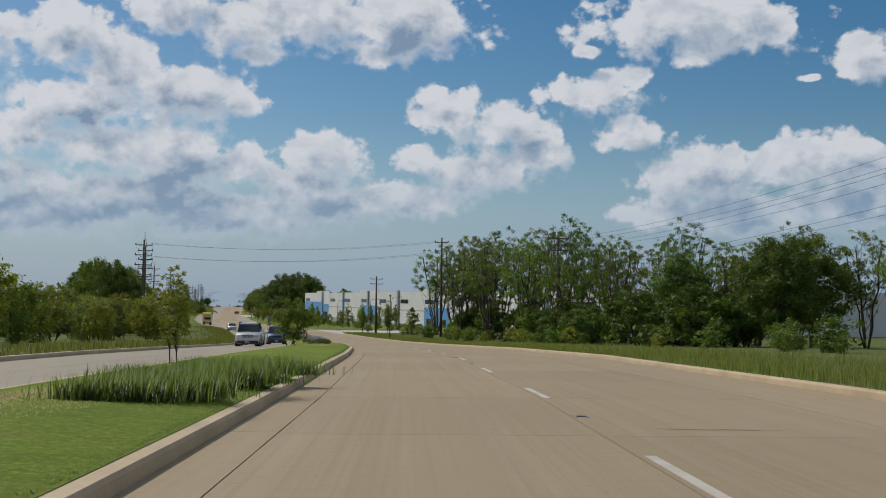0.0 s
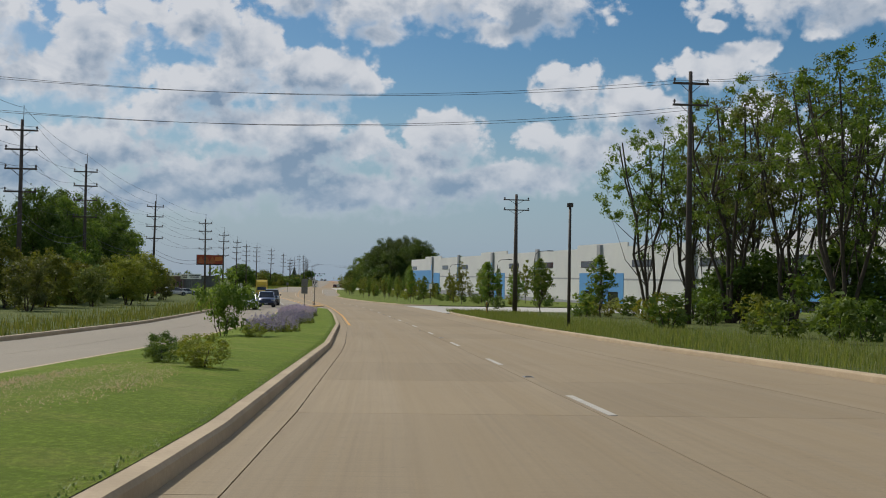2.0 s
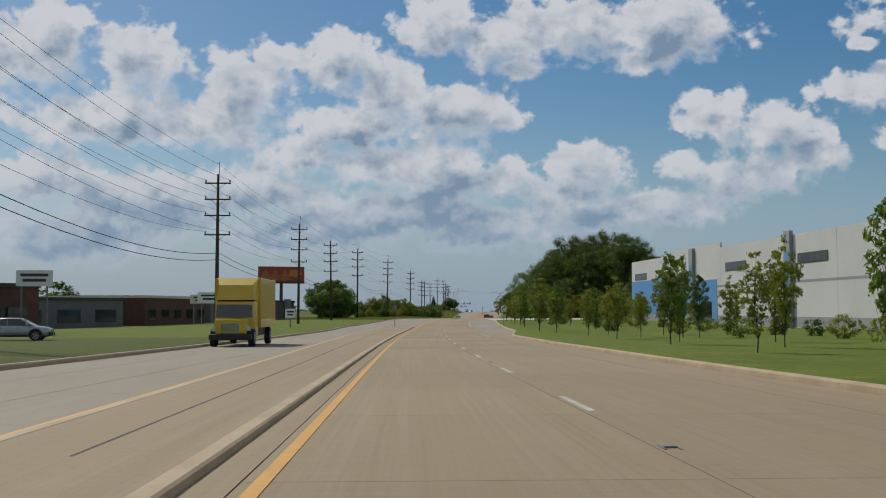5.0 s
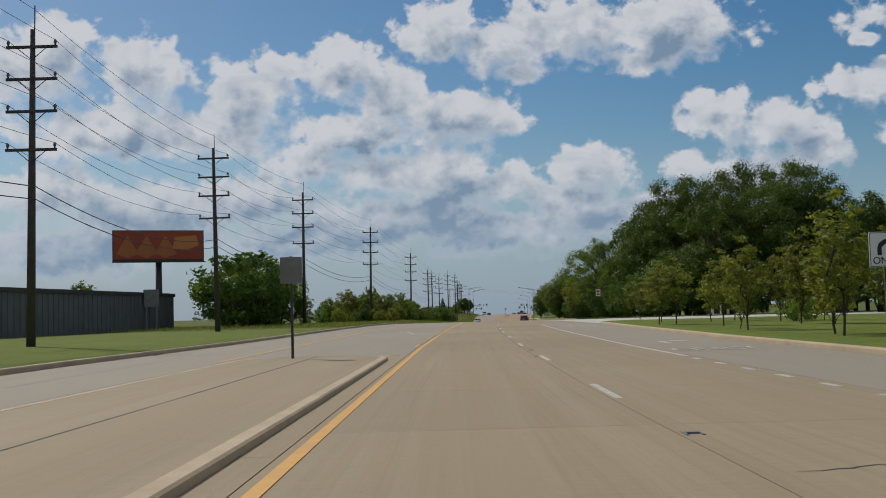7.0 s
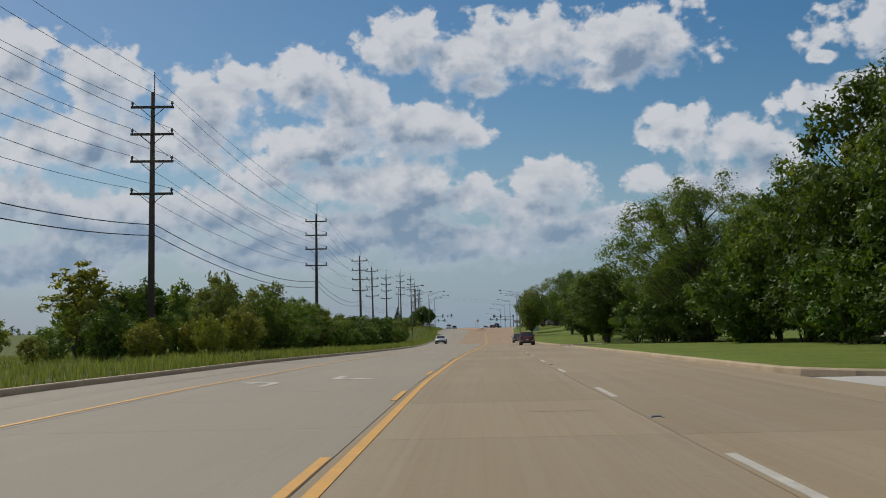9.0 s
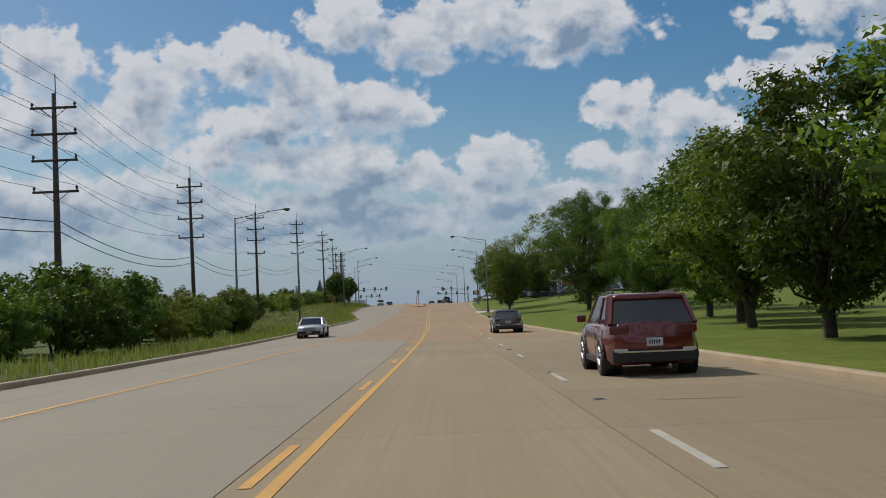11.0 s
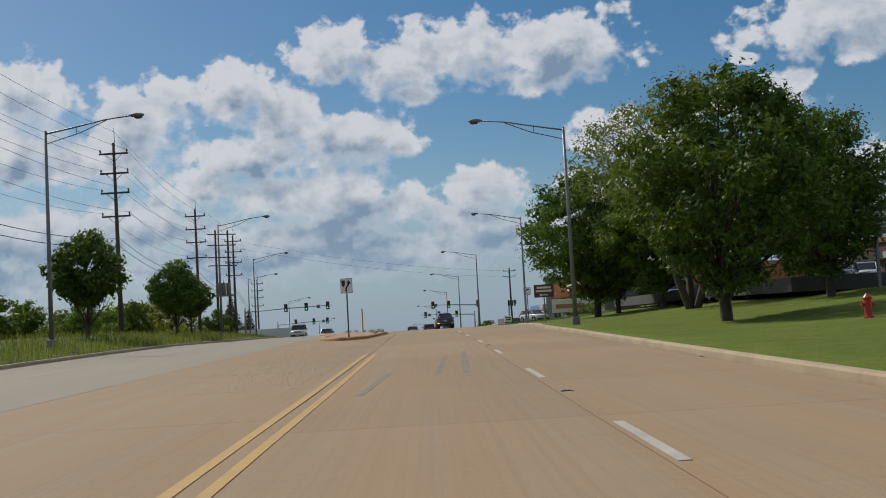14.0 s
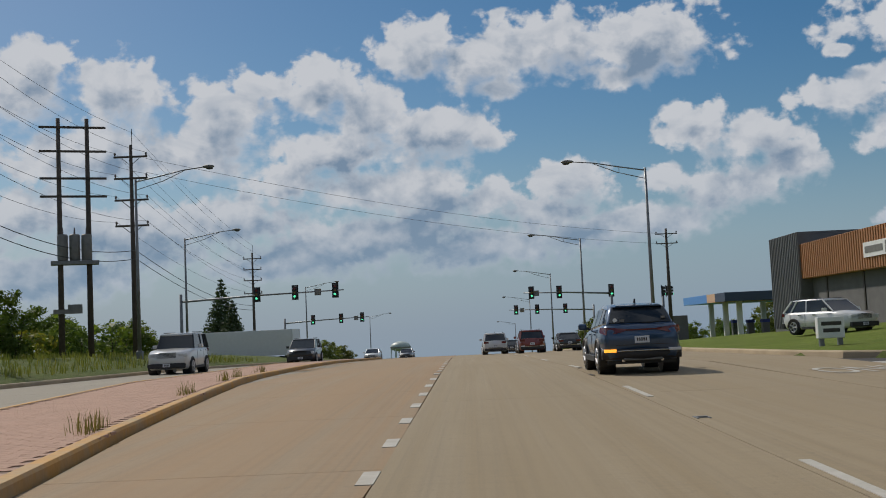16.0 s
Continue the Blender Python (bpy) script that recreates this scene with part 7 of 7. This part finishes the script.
def warehouse():
    A, B = P(500, 36.5, 0.0), P(190, 57.0, 0.0)
    x = Vector((B.x - A.x, B.y - A.y, 0)).normalized()
    m = Matrix(((x.x, -x.y, 0, A.x), (x.y, x.x, 0, A.y), (0, 0, 1, A.z), (0, 0, 0, 1)))
    L, T, D = (B - A).length / K, 10.9, 70.0
    ob = root("warehouse", "long white warehouse with blue accents and dark strip windows", "building")
    white = weathered("tilt_panel_white", (0.66, 0.66, 0.65), (0.58, 0.585, 0.59), 0.12, 0.8)
    blue = weathered("tilt_panel_blue", (0.09, 0.30, 0.62), (0.08, 0.27, 0.56), 0.2, 0.7)
    grey = weathered("tilt_panel_grey", (0.33, 0.34, 0.36), (0.28, 0.29, 0.31), 0.2, 0.8)
    n = 24
    for k in range(n):
        x0, x1 = L * k / n + 0.03, L * (k + 1) / n - 0.03
        part("wall_panel", boxes((x0, x1, 0, 0.3, -0.5, T + (0.7 if k % 6 in (2, 3) else 0.0))), white, ob)
        part("base_band", boxes((x0, x1, -0.02, 0, 0, 1.2)), grey, ob)
        if k > 2:
            part("stripe", boxes((x0, x1, -0.015, 0, 5.2, 5.5)), grey, ob)
        if k % 2 == 0 and k != 2:
            w = part("window", boxes((x0 + 2.2, x1 - 2.2, -0.05, 0.0, 7.4, 8.6)), M_DARKSTEEL, ob)
            cells = 5
            for j in range(cells):
                a, b = x0 + 2.3 + (x1 - x0 - 4.6) * j / cells, x0 + 2.3 + (x1 - x0 - 4.6) * (j + 1) / cells - 0.08
                part("pane", boxes((a, b, -0.07, -0.05, 7.5, 8.5)), M_GLASS, w)
        if k % 6 in (2, 3) and k != 2:
            part("entry_panel", boxes((x0 + 1.5, x1 - 1.5, -0.06, 0.0, 0.0, 6.4)), blue, ob)
            dr = part("glass_front", boxes((x0 + 4, x1 - 4, -0.1, -0.06, 0.0, 3.2)), M_GLASS, ob)
        if k < 3:
            part("blue_panel", boxes((x0, x1, -0.03, 0.0, 1.2, 7.2)), blue, ob)
        if k % 3 == 2:
            part("fin", boxes((x1 - 0.9, x1 + 0.9, -0.45, 0.0, 0, T + 0.5)), grey, ob)
            part("fin_face", boxes((x1 - 0.6, x1 + 0.6, -0.47, -0.45, 3.0, T - 2.0)), blue, ob)
    part("end_wall", boxes((-0.3, 0.0, 0, D, -0.5, 7.2)), blue, ob)
    part("end_wall", boxes((-0.3, 0.0, 0, D, 7.2, T)), grey, ob)
    part("back_wall", boxes((0, L, D, D + 0.3, -0.5, T)), white, ob)
    part("end_wall", boxes((L, L + 0.3, 0, D, -0.5, T)), white, ob)
    part("roof", boxes((0, L, 0.3, D, T - 0.6, T - 0.4)), M_PALE, ob)
    ob.matrix_basis = m @ Matrix.Diagonal((K, K, K, 1))


warehouse()
ml = root("yard_lamp", "slim black yard lamp with a curved arm", "street lamp", "yard lamps")
part("pole", pipe([(0, 0, -0.2), (0, 0, 6.6), (0.15, 0, 7.3), (0.6, 0, 7.7), (2.0, 0, 7.8)], [0.09, 0.07, 0.06, 0.05, 0.04], 8), M_BLACK, ml, smooth=True)
part("lamp_head", boxes((1.8, 2.7, -0.16, 0.16, 7.72, 7.86), bevel=0.03), M_BLACK, ml)
put(ml, at(268, 29))
for s, d in ((312, 33), (360, 32), (240, 36)):
    copy_thing(ml, at(s, d))

# ---- stores on the right ----


def brick_store():
    ob = root("brick_store", "low brown brick shop building with dark windows", "building")
    part("wall", boxes((-28, 28, 0, 22, -0.5, 5.6)), M_DKBRICK, ob)
    part("parapet", boxes((-28.2, 28.2, -0.25, 22, 5.6, 6.2), bevel=0.03), M_BRICKRED, ob)
    part("fascia", boxes((-28.1, 28.1, -0.5, 0.0, 3.6, 4.6), bevel=0.03), M_DARKSTEEL, ob)
    part("roof", boxes((-27.8, 27.8, 0.3, 21.8, 6.2, 6.25)), M_ASPHALT, ob)
    for k in range(9):
        x = -25 + 6.2 * k
        w = part("shop_window", boxes((x - 2.4, x + 2.4, -0.08, 0.05, 0.3, 3.2)), M_DARKSTEEL, ob)
        for j in range(3):
            part("pane", boxes((x - 2.3 + 1.55 * j, x - 0.8 + 1.55 * j, -0.1, -0.08, 0.4, 3.1)), M_GLASS, w)
        if k % 2 == 0:
            part("shop_sign", boxes((x - 1.8, x + 1.8, -0.6, -0.5, 3.75, 4.45), bevel=0.02), M_SIGNPALE, ob)
    put(ob, at(914, 57, None, -82))


brick_store()
lot = to_mesh("parking_lot", [slab_mesh("lot", 862, 912, const(19.5), const(47), None, 1.98, 12, 1.2)], M_ASPHALT)
tagged(new("parking_lot", lot), "grey asphalt parking lot before the shops", "parking lot", kind="structure")


def feather_flag(s, d, label):
    ob = root("feather_flag", label, "flag", "feather flags")
    part("pole", pipe([(0, 0, -0.1), (0, 0, 3.6), (0.2, 0, 4.3), (0.55, 0, 4.6)], 0.025, 6), M_GALV, ob)
    stripes = 9
    for k in range(stripes):
        z0, z1 = 0.7 + 3.5 * k / stripes, 0.7 + 3.5 * (k + 1) / stripes
        part("cloth_stripe", boxes((0.03, 0.16, -0.012, 0.012, z0, z1)), M_FLAGRED if k % 2 else M_SIGNW, ob)
        part("cloth_stripe", boxes((0.72, 0.85, -0.012, 0.012, z0, z1)), M_SIGNW if k % 2 else M_FLAGRED, ob)
    cl = part("cloth", boxes((0.16, 0.72, -0.012, 0.012, 0.7, 4.3), bevel=0.004), M_FLAGBLUE, ob)
    for k, ch in enumerate("FURNITURE"):
        letters(ch, 0.36, M_SIGNW, cl, pose(0.44, -0.02, 4.05 - 0.38 * k, 90, 0, 0))
    put(ob, at(s, d, None, 8))


feather_flag(846, 22.5, "red, white and blue feather flag lettered FURNITURE")
feather_flag(832, 25.5, "red, white and blue feather flag lettered FURNITURE")
board_sign("cream shop sign on a single pole", 834, 21.5, 2.7, 3.9, 5.2, M_CREAM, 0, 1, "pole_sign", bars((-0.4, 0.2, 0.5, 0.72), (-0.4, 0.15, 0.2, 0.42), (0.26, 0.42, 0.25, 0.8), mat=M_DARKSTEEL))
board_sign("grey two-line shop sign on posts", 858, 23.5, 3.0, 2.6, 4.0, M_SIGNBACK, 0, 2, "pole_sign", bars((-0.4, 0.4, 0.55, 0.75), (-0.4, 0.4, 0.2, 0.38)))
M_TERRA = weathered("terracotta_sheet", (0.42, 0.19, 0.075), (0.36, 0.16, 0.065), 0.6, 0.6)
M_BLOCK = weathered("grey_block", (0.16, 0.155, 0.155), (0.12, 0.118, 0.12), 0.8, 0.9)


def sport_store():
    ob = root("block_store", "grey block store with a ribbed terracotta fascia", "building")
    part("wall", boxes((0, 34, 0, 26, -0.5, 4.9)), M_BLOCK, ob)
    part("fascia", boxes((-0.5, 34.5, -0.7, 26.5, 3.6, 6.1), bevel=0.03), M_TERRA, ob)
    for k in range(85):
        part("rib", boxes((-0.45 + 0.41 * k, -0.33 + 0.41 * k, -0.75, -0.7, 3.62, 6.08)), M_TERRA, ob)
    for k in range(5):
        part("pilaster", boxes((3 + 7 * k, 3.25 + 7 * k, -0.06, 0.0, 0, 3.6)), M_DARKSTEEL, ob)
    part("entry", boxes((34, 34.1, 2, 6, 0, 2.8)), M_GLASS, ob)
    sg = part("fascia_sign", boxes((12.5, 21.5, -0.82, -0.75, 4.3, 5.2)), M_SIGNW, ob)
    part("text_bar", boxes((12.8, 15.6, -0.84, -0.82, 4.55, 4.95), (18.4, 21.2, -0.84, -0.82, 4.55, 4.95), (16, 18, -0.84, -0.82, 4.4, 5.1)), M_SIGNBACK, sg)
    disc = part("round_sign", pipe([(25, -0.82, 4.85), (25, -0.75, 4.85)], 0.95, 24), M_SIGNW, ob)
    part("text_bar", boxes((24.4, 25.6, -0.84, -0.82, 4.95, 5.2), (24.4, 25.6, -0.84, -0.82, 4.5, 4.75)), M_SIGNBACK, disc)
    part("side_tower", boxes((-7, 0, -0.9, 18, -0.5, 7.0), bevel=0.02), M_METAL, ob)
    for k in range(17):
        part("rib", boxes((-7 + 0.42 * k, -6.86 + 0.42 * k, -0.96, -0.9, 0, 6.98)), M_METAL, ob)
    part("roof", boxes((0, 34, 0, 26, 6.1, 6.15)), M_ASPHALT, ob)
    put(ob, at(975, 24.5, None, -90))


sport_store()


def canopy():
    ob = root("fuel_canopy", "petrol station canopy with blue, peach and dark fascia on white pillars", "canopy")
    pe, bl, dk = paint("fascia_peach", (0.66, 0.42, 0.25), 0.5), paint("fascia_blue", (0.08, 0.27, 0.62), 0.5), paint("fascia_navy", (0.03, 0.05, 0.09), 0.5)
    part("roof", boxes((-14, 10, -6, 6, 4.7, 5.3)), M_SIGNW, ob)
    for a, b, mt in ((-14.1, -9, dk), (-9, -4.5, pe), (-4.5, 10.1, bl)):
        part("fascia", boxes((a, b, -6.15, 6.15, 4.6, 5.65), bevel=0.02), mt, ob)
    for x in (-10, -3, 5):
        for y in (-3.5, 3.5):
            part("pillar", boxes((x - 0.3, x + 0.3, y - 0.3, y + 0.3, -0.3, 4.7), bevel=0.02), M_SIGNW, ob)
        part("pump", boxes((x + 1.2, x + 2.2, -0.4, 0.4, 0.1, 1.9), bevel=0.05), M_SIGNBACK, ob)
        part("pump_top", boxes((x + 1.1, x + 2.3, -0.45, 0.45, 1.9, 2.3), bevel=0.03), M_FLAGBLUE, ob)
    part("kiosk", boxes((-6, 6, 9, 14, -0.2, 3.2)), M_BLOCK, ob)
    put(ob, at(1040, 36.5, None, 90))


canopy()
board_sign("white sandwich board on the verge", 932, 11.2, 0.9, 0.25, 0.95, M_SIGNW, 5, 2, "sandwich_board", textbars)
board_sign("wide stone-framed shop sign in a planted bed", 926, 17.5, 4.0, 0.4, 1.9, M_CREAM, -12, 2, "monument_sign", bars((-0.4, 0.4, 0.3, 0.62), mat=M_TERRA))
for k in range(9):
    plant("bush", k % 4, 918 + 1.9 * k, 18.6 + 0.5 * (k % 2), 0.42, "low clipped shrub in a raised bed", "bush", 40.0 * k, 1.4)
plant("round", 1, 912, 22.5, 0.55, "small bronze-leaved tree at the shop's corner", wide=1.2)

# ---- water tower ----
wt = root("water_tower", "pale blue-green water tower on thin legs", "water tower")
M_TANK = weathered("tank_green", (0.42, 0.5, 0.47), (0.34, 0.41, 0.39), 0.3, 0.5)
bm = bmesh.new()
bmesh.ops.create_uvsphere(bm, u_segments=24, v_segments=14, radius=1)
for v in bm.verts:
    v.co = Vector((v.co.x * 7.5, v.co.y * 7.5, v.co.z * (4.2 if v.co.z > 0 else 3.2) + 27))
part("tank", bm, M_TANK, wt, smooth=True)
part("band", pipe([(0, 0, 26.3), (0, 0, 27.2)], 7.6, 24), M_SIGNBACK, wt)
part("riser", pipe([(0, 0, -5), (0, 0, 24)], 0.9, 12), M_TANK, wt)
for k in range(6):
    a = 2 * math.pi * k / 6
    part("leg", pipe([(math.cos(a) * 8.5, math.sin(a) * 8.5, -5), (math.cos(a) * 6.8, math.sin(a) * 6.8, 26)], 0.3, 8), M_TANK, wt)
put(wt, at(1700, -46, -7.5))


# ---- beds, tall grass and weeds ----
def blades(name, spots, low, high, wide, mat, rng, label, category, bend=0.35):
    """Grass blades or stems, each a bent strip of two faces."""
    verts, faces = [], []
    for s, d, base in spots:
        p = np.array(P(s, d, base))
        h = rng.uniform(low, high) * K
        a = rng.uniform(0, 2 * math.pi)
        out = np.array((math.cos(a), math.sin(a), 0)) * bend * h * rng.uniform(0.3, 1)
        side = np.array((-math.sin(a), math.cos(a), 0)) * wide * K
        o = len(verts)
        verts += [p - side, p + side, p + out * 0.35 + side * 0.8 + (0, 0, h * 0.6), p + out * 0.35 - side * 0.8 + (0, 0, h * 0.6), p + out + (0, 0, h)]
        faces += [(o, o + 1, o + 2, o + 3), (o + 3, o + 2, o + 4)]
    me = bpy.data.meshes.new(name)
    me.from_pydata([tuple(v) for v in verts], [], faces)
    me.materials.append(mat)
    return tagged(new(name, me), label, category, kind="stuff")


g = np.random.default_rng(11)
spots = []
for k in range(70000):
    s = g.uniform(5, 218)
    d = kerb_right(s) + 0.3 + abs(g.normal()) * 3.6
    spots.append((s, d, rise(s, d) - 0.02))
blades("tall_grass", spots, 0.08, 0.42, 0.009, L_BLADE, g, "tall seeding wild grass along the kerb", "grass")
spots = []
for k in range(14000):
    s = g.uniform(560, 905)
    d = kerb_left(s) - 0.3 - abs(g.normal()) * 2.6
    spots.append((s, d, rise(s, d) - 0.02))
blades("tall_grass", spots, 0.15, 0.6, 0.02, L_BLADE, g, "rough wild grass along the far kerb", "grass")
spots = []
for k in range(9000):
    s = g.uniform(30, 300)
    d = kerb_left(s) - 0.3 - abs(g.normal()) * 2.6
    spots.append((s, d, rise(s, d) - 0.02))
blades("tall_grass", spots, 0.15, 0.5, 0.025, L_BLADE, g, "rough wild grass along the far kerb", "grass")
spots = []
for k in range(20000):
    s = g.uniform(738, 985)
    d = kerb_left(s) - 1.5 - g.uniform() ** 1.3 * 20
    spots.append((s, d, rise(s, d) - 0.02))
blades("tall_grass", spots, 0.15, 0.5, 0.024, L_BLADE, g, "rough wild grass on the open bank", "grass")
spots = []
for k in range(26000):
    s = g.uniform(506, 640)
    d = kerb_left(s) - 0.3 - g.uniform() ** 1.6 * 34
    spots.append((s, d, rise(s, d) - 0.02))
blades("tall_grass", spots, 0.1, 0.45, 0.022, L_BLADE, g, "open field of rough wild grass and weeds", "grass")
spots = []
for k in range(22000):
    s = g.uniform(8, 218)
    d = med_right(s) - 0.22 - abs(g.normal()) * 0.12
    spots.append((s, d, 0.15))
blades("kerb_tufts", spots, 0.015, 0.05, 0.007, L_MOWN, g, "uncut tufts of grass along the median kerb", "grass", 0.7)


def lavender(s, d, rx, ry, n, label, mat=None):
    """A bed of upright flowering spikes over grey-green leaves."""
    ob = root("lavender_bed", label, "flower bed", "flower beds")
    rng = np.random.default_rng(int(s))
    cs, lv = [], []
    sv, sf = [], []
    for k in range(n):
        a, q = rng.uniform(0, 2 * math.pi), math.sqrt(rng.uniform())
        x, y = math.cos(a) * q * rx, math.sin(a) * q * ry
        h = rng.uniform(0.4, 0.72) * (1.08 - 0.35 * q)
        lx, ly = rng.normal() * 0.07, rng.normal() * 0.07
        lv.append((x, y, h * 0.35))
        for j in range(5):
            u = 0.5 + 0.5 * j / 4
            cs.append((x + lx * u, y + ly * u, h * u))
    leaf = leaf_cloud("leaves", np.array(lv), np.full(len(lv), 0.16), 260, 0.05, L_GREY, rng, 1.2)
    part("leaves", leaf, None, ob)
    part("flowers", leaf_cloud("flowers", np.array(cs), np.full(len(cs), 0.045), 2000, 0.024, mat or L_PURPLE, rng, 1.6), None, ob)
    put(ob, at(s, d, 0.24))


lavender(189, -4.6, 1.25, 7.5, 760, "long bed of purple lavender in full bloom on the median")
lavender(171, -4.2, 0.9, 3.2, 220, "clump of purple lavender on the median")
lavender(158, -4.4, 1.0, 3.0, 240, "clump of purple lavender on the median")
lavender(116, -4.6, 1.15, 2.4, 260, "round clump of grey-purple lavender on the median")
for s, d, z in ((81.6, -4.9, 0.3), (82.6, -4.3, 0.32), (83.6, -3.9, 0.3), (84.6, -3.7, 0.24), (134, -4.2, 0.32), (136, -4.6, 0.36), (137.4, -4.2, 0.34), (133.2, -3.4, 0.42), (150, -4.4, 0.35), (163, -4.4, 0.3), (26.5, -3.0, 0.2)):
    plant("shrub", rnd.randrange(4), s, d, z * 0.5, "low leafy shrub in the median bed", "bush", rnd.uniform(0, 360), 1.35, 0.24)
for s, d, z, w in ((71.5, -5.9, 1.0, 0.85), (152, -5.6, 0.8, 0.75)):
    plant("shrub", rnd.randrange(4), s, d, z, "young bushy tree on the grass median", "tree", rnd.uniform(0, 360), w, 0.24)
for s, d, z in ((34.2, -6.0, 0.4), (32.5, -5.5, 0.36)):
    plant("young", 2, s, d, z, "slim young tree on the grass median", "tree", 80 * z, 1.0, 0.24)
spots = []
for k in range(14000):
    s = g.uniform(19.5, 27.5)
    spots.append((s, -3.7 + 0.1 * (s - 19.5) + g.normal() * 0.33 + 0.5 * math.sin(s * 1.9), 0.24))
blades("ornamental_grass", spots, 0.12, 0.42, 0.008, L_MOWN, g, "clumps of strappy ornamental grass in the median bed", "grass", 0.55)
M_BEDS = [(71, -4.2, 6.5, 1.25), (95, -4.0, 1.4, 0.45), (129, -4.4, 5.5, 1.1), (20, -4.6, 4.5, 1.0)]
for s, d, rs, rd in M_BEDS:
    spots = [(s + rs * math.sqrt(q) * math.cos(a), d + rd * math.sqrt(q) * math.sin(a), 0.245) for q, a in zip(g.uniform(size=9000) * g.uniform(0.3, 1.0, size=9000), g.uniform(0, 6.28, size=9000))]
    blades("dry_cuttings", spots, 0.015, 0.05, 0.007, L_STRAW, g, "patch of dry straw-coloured cuttings on the median", "mulch", 1.6)
spots = []
for k in range(5200):
    s = g.uniform(868, 935)
    clump = math.sin(s * 2.3) + math.sin(s * 0.83)
    if clump > 1.15:
        spots.append((s + g.normal() * 0.12, brick_right(s) - 0.26 - abs(g.normal()) * 0.14, 0.13))
blades("weeds", spots, 0.06, 0.34, 0.006, L_WEED, g, "tufts of weeds growing along the brick median's kerb", "weeds", 0.5)

# gravel washed over the worn lane before the brick median
gv, gf = [], []
for k in range(1500):
    s, d = g.uniform(826, 850), -1.9 - abs(g.normal()) * 2.0
    p, r = np.array(P(s, d, 0.0)), g.uniform(0.006, 0.02) * K
    o = len(gv)
    turn = g.uniform(0, 6.28)
    gv += [tuple(p + (math.cos(turn + q) * r, math.sin(turn + q) * r, 0)) for q in (0, 1.7, 3.4, 4.9)] + [tuple(p + (0, 0, r * 0.8))]
    gf += [(o, o + 1, o + 4), (o + 1, o + 2, o + 4), (o + 2, o + 3, o + 4), (o + 3, o, o + 4)]
me = bpy.data.meshes.new("gravel")
me.from_pydata(gv, [], gf)
me.materials.append(M_KERB)
tagged(new("gravel", me), "loose gravel scattered over the worn lane", "gravel", kind="stuff")

# ---- bricks of the median, laid last ----
brick_home = tagged(new("median_paving"), "running-bond red brick paving of the median", "paving", kind="structure")
long, wide = 0.42, 0.21
brick_bm = boxes((-long / 2 + 0.006, long / 2 - 0.006, -wide / 2 + 0.005, wide / 2 - 0.005, -0.03, 0.012), bevel=0.0)
M_PAVBRICK = weathered("paving_brick", (0.47, 0.285, 0.2), (0.39, 0.235, 0.165), 3.0, 0.9, vary=0.14)
brick_me = mesh_of(brick_bm, "brick", M_PAVBRICK)
stuff = bmesh.new()
count = 0
s = 864.5
row = 0
while s < 955:
    right, left = brick_right(s) - 0.2, brick_left(s) + 0.2
    d = left + (long / 2 if row % 2 else 0)
    a = heading(s)
    tilt = math.degrees(math.atan2((P(s + 0.4, d, 0) - P(s - 0.4, d, 0)).z, 0.8 * K))
    while d + long / 2 < right:
        m = Matrix.Translation(P(s, d + long / 2, 0.135)) @ pose(0, 0, 0, 0, 0, math.degrees(a)) @ pose(0, 0, 0, tilt, 0, 0)
        if 874 < s < 884 and count < 300:
            b = new("brick", brick_me)
            b.parent = brick_home
            b.matrix_basis = m @ Matrix.Diagonal((K, K, K, 1))
            count += 1
        else:
            vs = [stuff.verts.new(m @ (Vector(v.co) * K)) for v in brick_me.vertices]
            for p in brick_me.polygons[1:]:
                stuff.faces.new([vs[i] for i in p.vertices])
        d += long
    s += wide
    row += 1
tagged(part("brick_field", stuff, M_PAVBRICK, brick_home), kind="stuff")
